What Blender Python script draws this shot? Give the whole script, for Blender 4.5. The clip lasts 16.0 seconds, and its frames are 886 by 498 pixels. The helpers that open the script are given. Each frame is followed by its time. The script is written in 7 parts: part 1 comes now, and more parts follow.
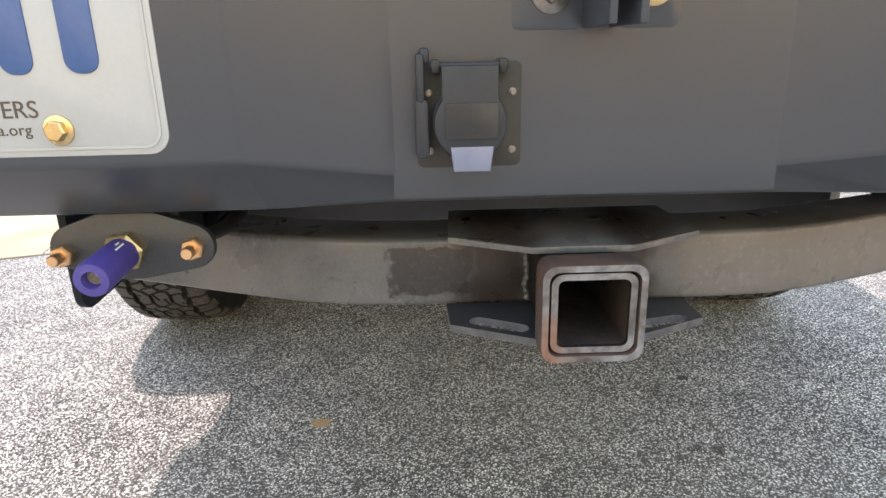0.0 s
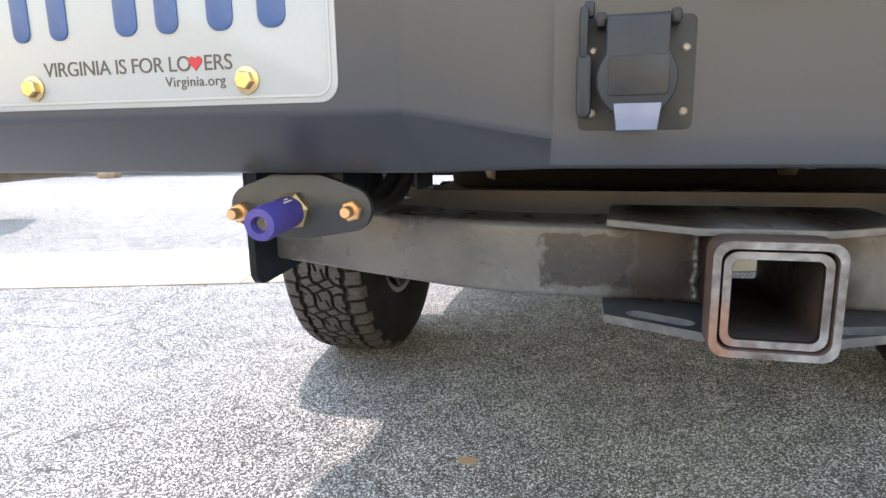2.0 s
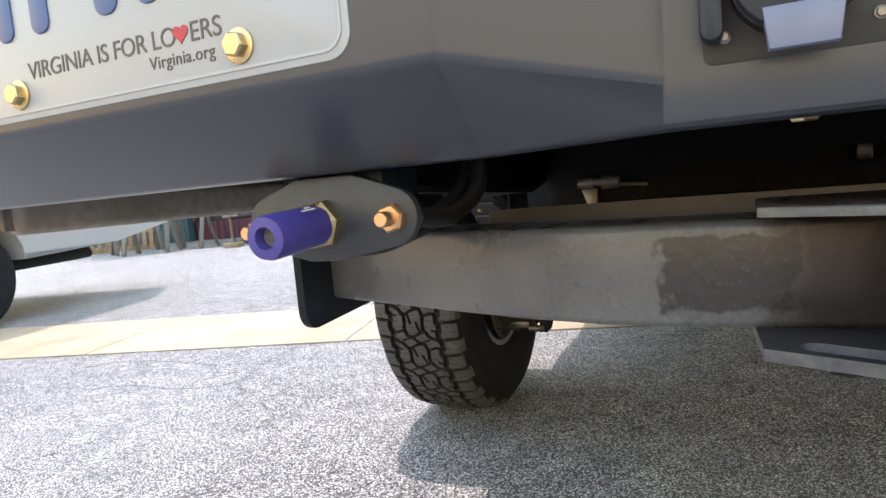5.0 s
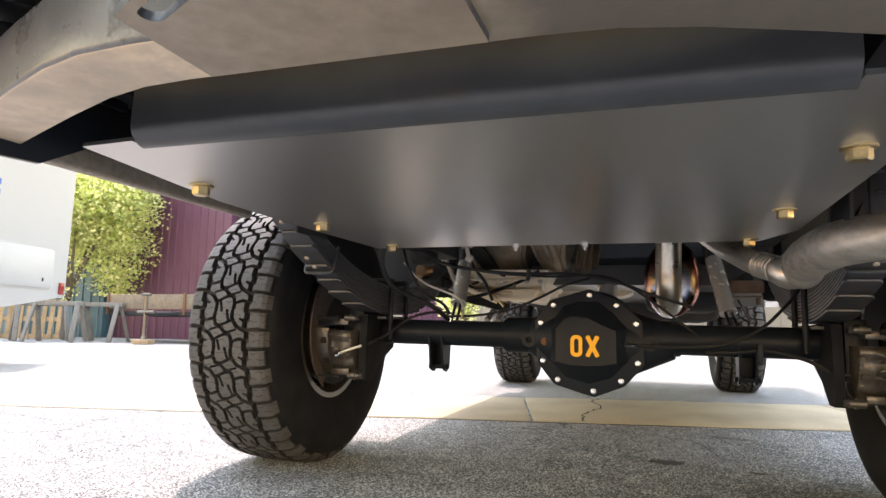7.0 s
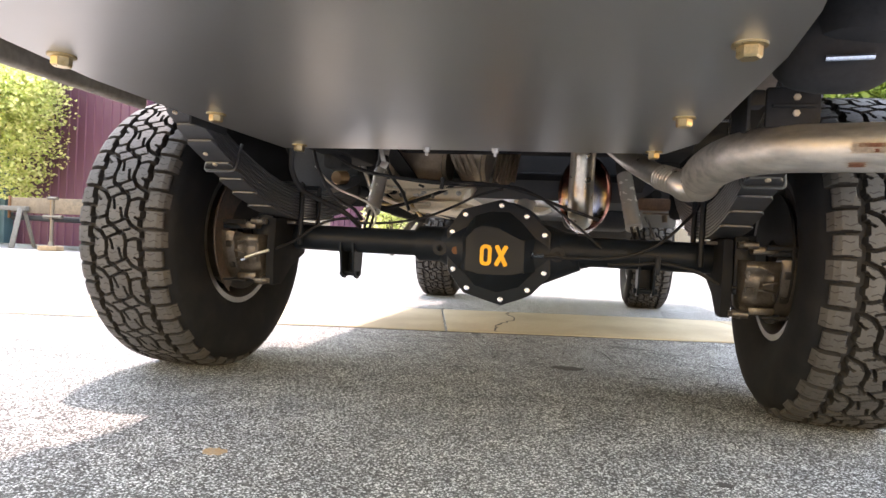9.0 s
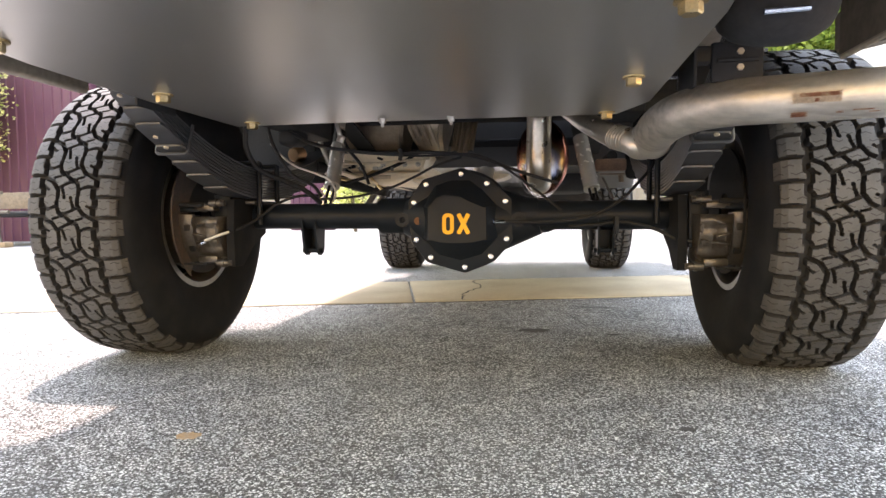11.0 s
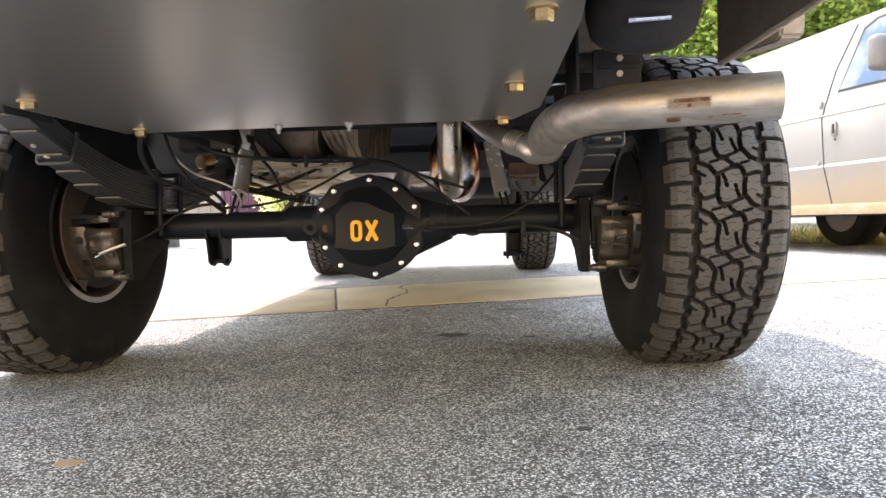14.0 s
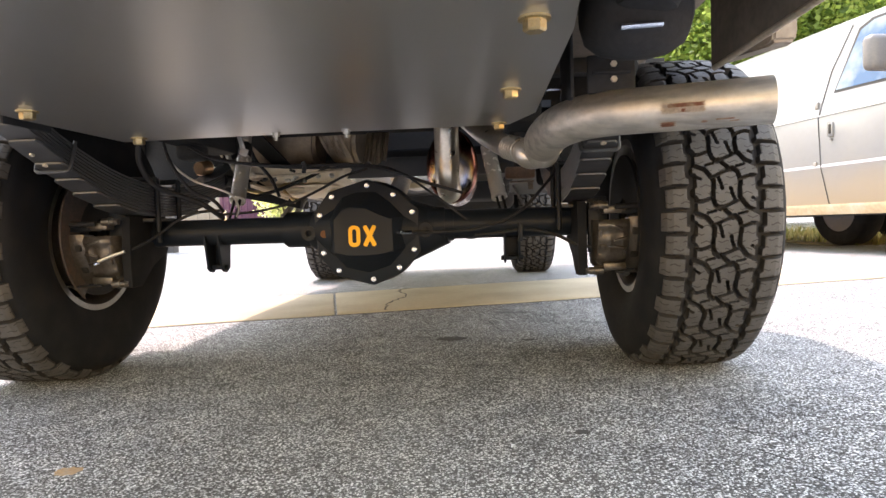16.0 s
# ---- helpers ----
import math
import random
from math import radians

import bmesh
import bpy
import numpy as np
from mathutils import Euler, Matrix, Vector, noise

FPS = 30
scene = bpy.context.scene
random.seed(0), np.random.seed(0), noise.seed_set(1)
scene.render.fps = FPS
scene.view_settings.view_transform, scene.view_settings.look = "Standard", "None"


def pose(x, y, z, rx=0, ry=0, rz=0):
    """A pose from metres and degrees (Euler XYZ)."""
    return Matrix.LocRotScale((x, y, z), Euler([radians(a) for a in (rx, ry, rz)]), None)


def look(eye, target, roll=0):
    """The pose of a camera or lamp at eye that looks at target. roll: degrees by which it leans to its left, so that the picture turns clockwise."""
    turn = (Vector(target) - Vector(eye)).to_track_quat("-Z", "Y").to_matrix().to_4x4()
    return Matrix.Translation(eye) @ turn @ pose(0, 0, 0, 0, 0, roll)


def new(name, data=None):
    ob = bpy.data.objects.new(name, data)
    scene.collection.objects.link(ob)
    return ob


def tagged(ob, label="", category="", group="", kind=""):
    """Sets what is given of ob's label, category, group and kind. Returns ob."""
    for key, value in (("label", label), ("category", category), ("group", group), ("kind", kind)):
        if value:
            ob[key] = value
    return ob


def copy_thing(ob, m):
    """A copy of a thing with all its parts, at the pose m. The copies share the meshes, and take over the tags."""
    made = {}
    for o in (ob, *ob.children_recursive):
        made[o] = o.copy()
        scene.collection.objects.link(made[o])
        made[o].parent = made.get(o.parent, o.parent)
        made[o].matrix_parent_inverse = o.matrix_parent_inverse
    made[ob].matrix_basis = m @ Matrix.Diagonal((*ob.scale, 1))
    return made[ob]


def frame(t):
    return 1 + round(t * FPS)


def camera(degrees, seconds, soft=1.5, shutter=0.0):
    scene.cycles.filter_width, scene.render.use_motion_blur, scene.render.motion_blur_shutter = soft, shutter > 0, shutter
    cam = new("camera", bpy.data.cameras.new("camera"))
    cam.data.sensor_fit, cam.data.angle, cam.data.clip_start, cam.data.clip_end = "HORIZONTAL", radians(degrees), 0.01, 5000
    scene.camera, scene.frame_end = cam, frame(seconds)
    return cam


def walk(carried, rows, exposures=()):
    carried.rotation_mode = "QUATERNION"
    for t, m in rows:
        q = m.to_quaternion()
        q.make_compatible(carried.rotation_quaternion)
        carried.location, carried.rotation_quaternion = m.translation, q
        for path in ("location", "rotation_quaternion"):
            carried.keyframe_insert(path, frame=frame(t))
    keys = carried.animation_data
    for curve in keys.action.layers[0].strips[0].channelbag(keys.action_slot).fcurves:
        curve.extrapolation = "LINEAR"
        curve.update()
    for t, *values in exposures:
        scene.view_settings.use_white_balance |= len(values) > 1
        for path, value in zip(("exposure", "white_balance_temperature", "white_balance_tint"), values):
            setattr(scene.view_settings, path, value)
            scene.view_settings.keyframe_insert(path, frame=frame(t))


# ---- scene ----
cam = camera(70.9, 16.0)
PATH = [
    (0, (-0.147, 0.006, 0.845), (-0.117, 1.91, 0.235), -1.3),
    (0.5, (-0.096, -0.019, 0.834), (-0.245, 1.911, 0.334), -1.2),
    (1, (-0.107, -0.024, 0.829), (-0.4, 1.906, 0.393), -1.2),
    (1.5, (-0.148, -0.016, 0.808), (-0.556, 1.9, 0.401), -1.2),
    (2, (-0.137, 0.007, 0.771), (-0.635, 1.904, 0.379), -1.1),
    (2.5, (-0.168, 0.062, 0.748), (-0.736, 1.943, 0.375), -1.1),
    (3, (-0.186, 0.085, 0.752), (-0.811, 1.95, 0.389), -0.9),
    (3.2, (-0.192, 0.099, 0.749), (-0.834, 1.958, 0.387), -0.9),
    (5.3, (-0.143, 0.137, 0.706), (-0.982, 1.948, 0.59), -4.7),
    (5.5, (-0.127, 0.145, 0.674), (-0.979, 1.954, 0.618), -3.9),
    (5.6, (-0.101, 0.158, 0.662), (-0.951, 1.968, 0.631), -4.4),
    (6, (0.059, 0.189, 0.539), (-0.762, 2.01, 0.641), -3.3),
    (6.2, (0.137, 0.205, 0.435), (-0.656, 2.024, 0.691), -2.5),
    (6.5, (0.166, 0.193, 0.435), (-0.574, 2.039, 0.651), -1.2),
    (7, (0.178, 0.206, 0.437), (-0.467, 2.083, 0.678), 1.5),
    (7.5, (0.205, 0.216, 0.446), (-0.361, 2.123, 0.654), 3.6),
    (8, (0.201, 0.214, 0.449), (-0.31, 2.142, 0.592), 4.5),
    (8.5, (0.216, 0.214, 0.432), (-0.24, 2.16, 0.49), 4.2),
    (9, (0.22, 0.252, 0.411), (-0.206, 2.206, 0.397), 3.1),
    (9.2, (0.218, 0.256, 0.407), (-0.197, 2.212, 0.369), 2.5),
    (11.3, (0.226, 0.242, 0.407), (-0.069, 2.217, 0.305), -0.5),
    (11.5, (0.226, 0.241, 0.408), (-0.048, 2.22, 0.306), -0.4),
    (12, (0.296, 0.26, 0.417), (0.096, 2.247, 0.32), -0.1),
    (12.5, (0.326, 0.268, 0.412), (0.185, 2.261, 0.318), -0.2),
    (13, (0.323, 0.264, 0.409), (0.216, 2.259, 0.323), -0.5),
    (13.5, (0.316, 0.262, 0.412), (0.213, 2.258, 0.326), -1.0),
    (14, (0.307, 0.266, 0.411), (0.188, 2.26, 0.32), -1.4),
    (14.5, (0.282, 0.259, 0.41), (0.153, 2.252, 0.311), -1.6),
    (15, (0.288, 0.258, 0.42), (0.16, 2.251, 0.32), -1.7),
    (15.5, (0.307, 0.259, 0.423), (0.186, 2.254, 0.334), -1.8),
    (16, (0.311, 0.26, 0.416), (0.195, 2.255, 0.334), -1.9),
]
LEAN = Matrix.Translation((0, 0, -0.0025)) @ Matrix.Rotation(0.010, 4, "Y")  # the yard falls slightly across the truck
walk(cam, [(t, LEAN @ look(eye, target, roll)) for t, eye, target, roll in PATH],
     exposures=((0, 2.06, 7250, 28), (1.0, 2.32, 7150, 27), (2.0, 2.20, 6650, 26), (3.2, 2.04, 6450, 26), (5.5, 1.86, 6720, 27), (6.0, 1.80, 6750, 27), (7, 2.60, 7150, 30), (9, 2.92, 7200, 31), (16, 2.72, 7250, 32)))

# ---- world, sun ----
SUN = Vector((-0.28, 0.37, 1.0)).normalized()
world = bpy.data.worlds.new("sky")
scene.world = world
world.use_nodes = True
_n = world.node_tree.nodes
_sky = _n.new("ShaderNodeTexSky")
_sky.sky_type, _sky.sun_disc = "NISHITA", False
_sky.sun_elevation, _sky.sun_rotation = math.asin(SUN.z), math.atan2(SUN.x, SUN.y)
_sky.air_density, _sky.dust_density, _sky.ozone_density = 3.4, 0.8, 2.5
world.node_tree.links.new(_sky.outputs[0], _n["Background"].inputs[0])
_n["Background"].inputs[1].default_value = 0.15
_sun = bpy.data.lights.new("sun", "SUN")
_sun.energy, _sun.angle, _sun.color = 1.2, radians(0.6), (1.0, 0.935, 0.835)
new("sun", _sun).matrix_world = look(SUN * 50, (0, 0, 0))


# ---- materials ----
def material(name, colour=(0.5, 0.5, 0.5), rough=0.5, metal=0.0, grain=0.0, grain_scale=60.0, stain=0.0, stain_scale=4.0,
             stain_colour=None, bump=0.0, bump_scale=200.0, coat=0.0, rough_var=0.0, vary=0.0, space="Object", streak=None):
    """A surface with a base colour, a fine grain, broad stains and a fine relief, all at real-world size."""
    m = bpy.data.materials.new(name)
    m.use_nodes = True
    t = m.node_tree
    n, l = t.nodes, t.links
    p = n["Principled BSDF"]
    p.inputs["Roughness"].default_value, p.inputs["Metallic"].default_value = rough, metal
    if coat:
        p.inputs["Coat Weight"].default_value, p.inputs["Coat Roughness"].default_value = coat, 0.08
    co = n.new("ShaderNodeTexCoord").outputs[space]
    base = n.new("ShaderNodeRGB")
    base.outputs[0].default_value = (*colour, 1)
    out = base.outputs[0]

    def tex(scale, detail=4.0):
        x = n.new("ShaderNodeTexNoise")
        x.inputs["Scale"].default_value, x.inputs["Detail"].default_value = scale, detail
        l.new(co, x.inputs["Vector"])
        return x.outputs["Fac"]

    def ramp(fac, lo, hi):
        r = n.new("ShaderNodeMapRange")
        r.inputs["From Min"].default_value, r.inputs["From Max"].default_value = lo, hi
        l.new(fac, r.inputs["Value"])
        return r.outputs["Result"]

    def mix(fac, a, b):
        x = n.new("ShaderNodeMix")
        x.data_type = "RGBA"
        l.new(fac, x.inputs[0])
        l.new(a, x.inputs[6])
        if isinstance(b, tuple):
            x.inputs[7].default_value = (*b, 1)
        else:
            l.new(b, x.inputs[7])
        return x.outputs[2]

    def scaled(fac, k):
        x = n.new("ShaderNodeMath")
        x.operation = "MULTIPLY"
        x.inputs[1].default_value = k
        l.new(fac, x.inputs[0])
        return x.outputs[0]

    if vary:
        info = n.new("ShaderNodeObjectInfo")
        out = mix(scaled(info.outputs["Random"], vary), out, tuple(c * 0.45 for c in colour))
    if grain:
        out = mix(scaled(ramp(tex(grain_scale), 0.35, 0.7), grain), out, tuple(c * 0.35 for c in colour))
    if stain:
        out = mix(scaled(ramp(tex(stain_scale, 6.0), 0.45, 0.7), stain), out, stain_colour or tuple(c * 0.4 for c in colour))
    if streak:
        x = n.new("ShaderNodeTexNoise")
        x.inputs["Scale"].default_value, x.inputs["Detail"].default_value = 1.0, 5.0
        mp = n.new("ShaderNodeMapping")
        mp.inputs["Scale"].default_value = streak
        l.new(co, mp.inputs["Vector"])
        l.new(mp.outputs[0], x.inputs["Vector"])
        out = mix(scaled(ramp(x.outputs["Fac"], 0.45, 0.65), 0.55), out, tuple(c * 0.45 for c in colour))
    l.new(out, p.inputs["Base Color"])
    if rough_var:
        r = n.new("ShaderNodeMapRange")
        r.inputs["To Min"].default_value, r.inputs["To Max"].default_value = max(rough - rough_var, 0.03), min(rough + rough_var, 1)
        l.new(tex(stain_scale * 2.3, 5.0), r.inputs["Value"])
        l.new(r.outputs["Result"], p.inputs["Roughness"])
    if bump:
        b = n.new("ShaderNodeBump")
        b.inputs["Strength"].default_value, b.inputs["Distance"].default_value = bump, 0.001
        l.new(tex(bump_scale, 3.0), b.inputs["Height"])
        l.new(b.outputs[0], p.inputs["Normal"])
    return m


def asphalt_material():
    """Old, worn asphalt: pale and dark stones of two sizes in a grey binder, with bleached, grimy and patchy areas."""
    m = bpy.data.materials.new("asphalt")
    m.use_nodes = True
    t = m.node_tree
    n, l = t.nodes, t.links
    p = n["Principled BSDF"]
    co = n.new("ShaderNodeTexCoord").outputs["Object"]

    def noise_at(scale, detail):
        x = n.new("ShaderNodeTexNoise")
        x.inputs["Scale"].default_value, x.inputs["Detail"].default_value = scale, detail
        l.new(co, x.inputs["Vector"])
        return x

    def span(fac, lo, hi, to_lo, to_hi):
        r = n.new("ShaderNodeMapRange")
        for k, v in (("From Min", lo), ("From Max", hi), ("To Min", to_lo), ("To Max", to_hi)):
            r.inputs[k].default_value = v
        l.new(fac, r.inputs["Value"])
        return r.outputs[0]

    def blend(fac, a, b, kind="MIX"):
        x = n.new("ShaderNodeMix")
        x.data_type, x.blend_type = "RGBA", kind
        for i, v in ((0, fac), (6, a), (7, b)):
            if isinstance(v, tuple):
                x.inputs[i].default_value = (*v, 1)
            elif isinstance(v, float):
                x.inputs[i].default_value = v
            else:
                l.new(v, x.inputs[i])
        return x.outputs[2]

    # the stones lie unevenly: their cells are bent by a fine noise
    bend = n.new("ShaderNodeVectorMath")
    bend.operation = "MULTIPLY_ADD"
    bend.inputs[1].default_value = (0.0024, 0.0024, 0.0)
    l.new(noise_at(330.0, 2.0).outputs["Color"], bend.inputs[0])
    l.new(co, bend.inputs[2])

    def stones(scale, stops):
        v = n.new("ShaderNodeTexVoronoi")
        v.inputs["Scale"].default_value = scale
        l.new(bend.outputs[0], v.inputs["Vector"])
        sep = n.new("ShaderNodeSeparateColor")
        l.new(v.outputs["Color"], sep.inputs[0])
        cr = n.new("ShaderNodeValToRGB")
        while len(cr.color_ramp.elements) < len(stops):
            cr.color_ramp.elements.new(0.5)
        for e, (at, g) in zip(cr.color_ramp.elements, stops):
            e.position, e.color = at, (g * 0.965, g * 0.985, g * 1.0, 1)
        l.new(sep.outputs[0], cr.inputs[0])
        return v, cr.outputs[0], sep.outputs[1]

    big, big_colour, pick = stones(235.0, ((0.0, 0.018), (0.36, 0.055), (0.46, 0.26), (0.60, 0.42), (0.70, 0.84), (1.0, 0.98)))
    small, small_colour, _ = stones(470.0, ((0.0, 0.02), (0.38, 0.06), (0.52, 0.32), (0.68, 0.80), (1.0, 0.96)))
    stone = blend(span(pick, 0.50, 0.62, 0.0, 1.0), big_colour, small_colour)
    stone = blend(span(small.outputs["Distance"], 0.36, 0.75, 0.0, 0.30), stone, (0.10, 0.10, 0.097))
    stone = blend(span(big.outputs["Distance"], 0.42, 0.66, 0.0, 0.90), stone, (0.040, 0.040, 0.039))
    patchy = blend(1.0, stone, blend(span(noise_at(8.0, 6.0).outputs["Fac"], 0.32, 0.70, 0.0, 1.0), (1.16, 1.15, 1.12), (0.72, 0.73, 0.74)), "MULTIPLY")
    out = blend(span(noise_at(1.1, 7.0).outputs["Fac"], 0.35, 0.70, 0.0, 0.16), patchy, (0.50, 0.50, 0.49))
    # broken crazing, as old asphalt has
    warp = n.new("ShaderNodeVectorMath")
    warp.operation = "MULTIPLY_ADD"
    warp.inputs[1].default_value = (0.09, 0.09, 0.0)
    l.new(noise_at(14.0, 4.0).outputs["Color"], warp.inputs[0])
    l.new(co, warp.inputs[2])
    net = n.new("ShaderNodeTexVoronoi")
    net.feature = "DISTANCE_TO_EDGE"
    net.inputs["Scale"].default_value = 7.0
    l.new(warp.outputs[0], net.inputs["Vector"])
    gap = n.new("ShaderNodeMath")
    gap.operation = "MULTIPLY"
    l.new(span(net.outputs["Distance"], 0.007, 0.020, 0.75, 0.0), gap.inputs[0])
    l.new(span(noise_at(3.0, 5.0).outputs["Fac"], 0.46, 0.62, 0.0, 1.0), gap.inputs[1])
    out = blend(gap.outputs[0], out, (0.030, 0.029, 0.027))
    l.new(out, p.inputs["Base Color"])
    p.inputs["Roughness"].default_value = 0.88
    b = n.new("ShaderNodeBump")
    b.inputs["Strength"].default_value, b.inputs["Distance"].default_value = 0.85, 0.004
    b.invert = True
    l.new(big.outputs["Distance"], b.inputs["Height"])
    l.new(b.outputs[0], p.inputs["Normal"])
    return m


ASPHALT = asphalt_material()
CONCRETE = material("concrete", (0.50, 0.415, 0.285), 0.9, grain=0.35, grain_scale=140, stain=0.45, stain_scale=2.5, bump=0.6, bump_scale=260, vary=0.25)
CRACK = material("crack", (0.035, 0.033, 0.03), 0.95, grain=0.5)
TAN = material("tan_spot", (0.42, 0.27, 0.14), 0.9, grain=0.4, grain_scale=200, stain=0.5, stain_scale=60, stain_colour=(0.3, 0.28, 0.25))
OIL = material("oil", (0.045, 0.043, 0.04), 0.7, grain=0.4, grain_scale=120)
POWDER = material("powder_coat", (0.039, 0.047, 0.061), 0.30, grain=0.12, grain_scale=900, stain=0.25, stain_scale=5, stain_colour=(0.048, 0.057, 0.072), bump=0.08, bump_scale=2200, rough_var=0.03)
FLANGE = material("dark_casting", (0.024, 0.029, 0.037), 0.42, grain=0.3, grain_scale=300, stain=0.4, stain_scale=40, stain_colour=(0.038, 0.042, 0.048), bump=0.3, bump_scale=500, rough_var=0.08)
LIPMUD = material("dusty_lip", (0.40, 0.345, 0.29), 0.75, grain=0.4, grain_scale=70, stain=0.5, stain_scale=9, stain_colour=(0.22, 0.185, 0.155), bump=0.4, bump_scale=120)
SATIN = material("satin_black", (0.036, 0.032, 0.028), 0.45, grain=0.1, grain_scale=900, stain=0.35, stain_scale=4, stain_colour=(0.046, 0.041, 0.035), rough_var=0.05)
for _k, _v in (("Specular IOR Level", 0.5), ("Coat Weight", 1.0), ("Coat Roughness", 0.34), ("Coat IOR", 5.2)):
    SATIN.node_tree.nodes["Principled BSDF"].inputs[_k].default_value = _v
AXLE = material("axle_paint", (0.0100, 0.0145, 0.0220), 0.42, grain=0.2, grain_scale=500, stain=0.25, stain_scale=9, stain_colour=(0.018, 0.023, 0.031), bump=0.25, bump_scale=350, rough_var=0.1)
LEAFSTEEL = material("spring_paint", (0.044, 0.048, 0.054), 0.42, grain=0.2, grain_scale=500, stain=0.35, stain_scale=12, stain_colour=(0.068, 0.069, 0.070), bump=0.2, bump_scale=300, rough_var=0.1)
# Worn leaf edge with sunlight put into its bright grey.
LEAFEDGE = material("sunlit_worn_leaf_edge", (0.42, 0.43, 0.445), 0.42, metal=0.3, grain=0.5, grain_scale=120, stain=0.5, stain_scale=20, stain_colour=(0.20, 0.195, 0.19))
WORN = material("worn_edge", (0.085, 0.09, 0.10), 0.45, metal=0.2, grain=0.3, grain_scale=200)
UNDER = material("undercoat", (0.030, 0.032, 0.036), 0.75, grain=0.3, grain_scale=120, stain=0.5, stain_scale=5, stain_colour=(0.024, 0.025, 0.026), bump=0.5, bump_scale=150)
COPPERY = material("copper_zinc", (0.70, 0.44, 0.25), 0.34, metal=0.9, grain=0.2, grain_scale=400)
MUDDED = material("muddy_undercoat", (0.24, 0.20, 0.165), 0.7, grain=0.4, grain_scale=70, stain=0.6, stain_scale=7, stain_colour=(0.11, 0.092, 0.078), bump=0.5, bump_scale=120)
# Powder coat with paler patches, lightened against the shade under the bumper.
SKIDWALL = material("lifted_powder_coat", (0.044, 0.046, 0.050), 0.36, grain=0.15, grain_scale=700, stain=0.4, stain_scale=9, stain_colour=(0.092, 0.090, 0.088), bump=0.12, bump_scale=900, rough_var=0.08)
# Dried mud, its tan also brightened for light bounced off the ground.
GRIME = material("bounce_lit_mud", (0.80, 0.61, 0.43), 0.55, grain=0.35, grain_scale=60, stain=0.8, stain_scale=8, stain_colour=(0.42, 0.33, 0.255), bump=0.6, bump_scale=90)
PLATEMUD = material("brown_plate", (0.36, 0.275, 0.20), 0.5, grain=0.3, grain_scale=70, stain=0.6, stain_scale=14, stain_colour=(0.22, 0.155, 0.115), bump=0.4, bump_scale=120, rough_var=0.1)
RAWSTEEL = material("hitch_paint", (0.098, 0.102, 0.110), 0.31, metal=0.10, grain=0.35, grain_scale=300, stain=0.6, stain_scale=13, stain_colour=(0.155, 0.160, 0.168), bump=0.35, bump_scale=120, rough_var=0.16)
EDGE = material("worn_plate_edge", (0.085, 0.094, 0.108), 0.42, metal=0.4, grain=0.5, grain_scale=150, stain=0.6, stain_scale=60, stain_colour=(0.15, 0.15, 0.155), bump=0.5, bump_scale=260, rough_var=0.12)
BARE = material("bare_steel", (0.24, 0.255, 0.28), 0.40, metal=0.6, grain=0.75, grain_scale=110, stain=0.8, stain_scale=60, stain_colour=(0.075, 0.058, 0.050), bump=0.6, bump_scale=260, rough_var=0.12)
RUSTDARK = material("dark_rust", (0.065, 0.054, 0.050), 0.6, metal=0.1, grain=0.5, grain_scale=150, stain=0.6, stain_scale=40, stain_colour=(0.12, 0.075, 0.058), bump=0.5, bump_scale=200)
SCORCH = material("scorched_paint", (0.012, 0.010, 0.010), 0.5, grain=0.3, grain_scale=120, stain=0.6, stain_scale=30, stain_colour=(0.024, 0.016, 0.013), bump=0.3, bump_scale=200)
RUSTYSTEEL = material("rusty_collar", (0.085, 0.052, 0.042), 0.55, metal=0.2, grain=0.4, grain_scale=120, stain=0.7, stain_scale=22, stain_colour=(0.035, 0.030, 0.030), bump=0.4, bump_scale=200)
RUST = material("rust", (0.16, 0.075, 0.035), 0.85, grain=0.5, grain_scale=250, stain=0.5, stain_scale=25, bump=0.5, bump_scale=300)
RUSTPALE = material("pale_rust", (0.24, 0.15, 0.105), 0.7, grain=0.4, grain_scale=150, stain=0.5, stain_scale=25, stain_colour=(0.13, 0.085, 0.065), bump=0.4, bump_scale=200)
BRASS = material("yellow_zinc", (0.58, 0.44, 0.23), 0.30, metal=0.95, grain=0.25, grain_scale=400, stain=0.3, stain_scale=120, stain_colour=(0.55, 0.50, 0.38), rough_var=0.08)
DULLZINC = material("dull_zinc", (0.21, 0.205, 0.20), 0.34, metal=0.9, grain=0.4, grain_scale=400, stain=0.5, stain_scale=90, stain_colour=(0.16, 0.15, 0.14))
ZINC = material("zinc", (0.56, 0.64, 0.78), 0.24, metal=1.0, grain=0.2, grain_scale=400)
STAINLESS = material("stainless", (0.62, 0.59, 0.54), 0.47, metal=0.88, grain=0.18, grain_scale=90, stain=0.45, stain_scale=9, stain_colour=(0.42, 0.37, 0.30), streak=(5, 60, 60), bump=0.06, bump_scale=500, rough_var=0.09)
THINPIPE = material("polished_thin_pipe", (0.62, 0.58, 0.52), 0.30, metal=0.95, grain=0.2, grain_scale=90, stain=0.4, stain_scale=14, stain_colour=(0.40, 0.35, 0.29), bump=0.05, bump_scale=300, rough_var=0.08)
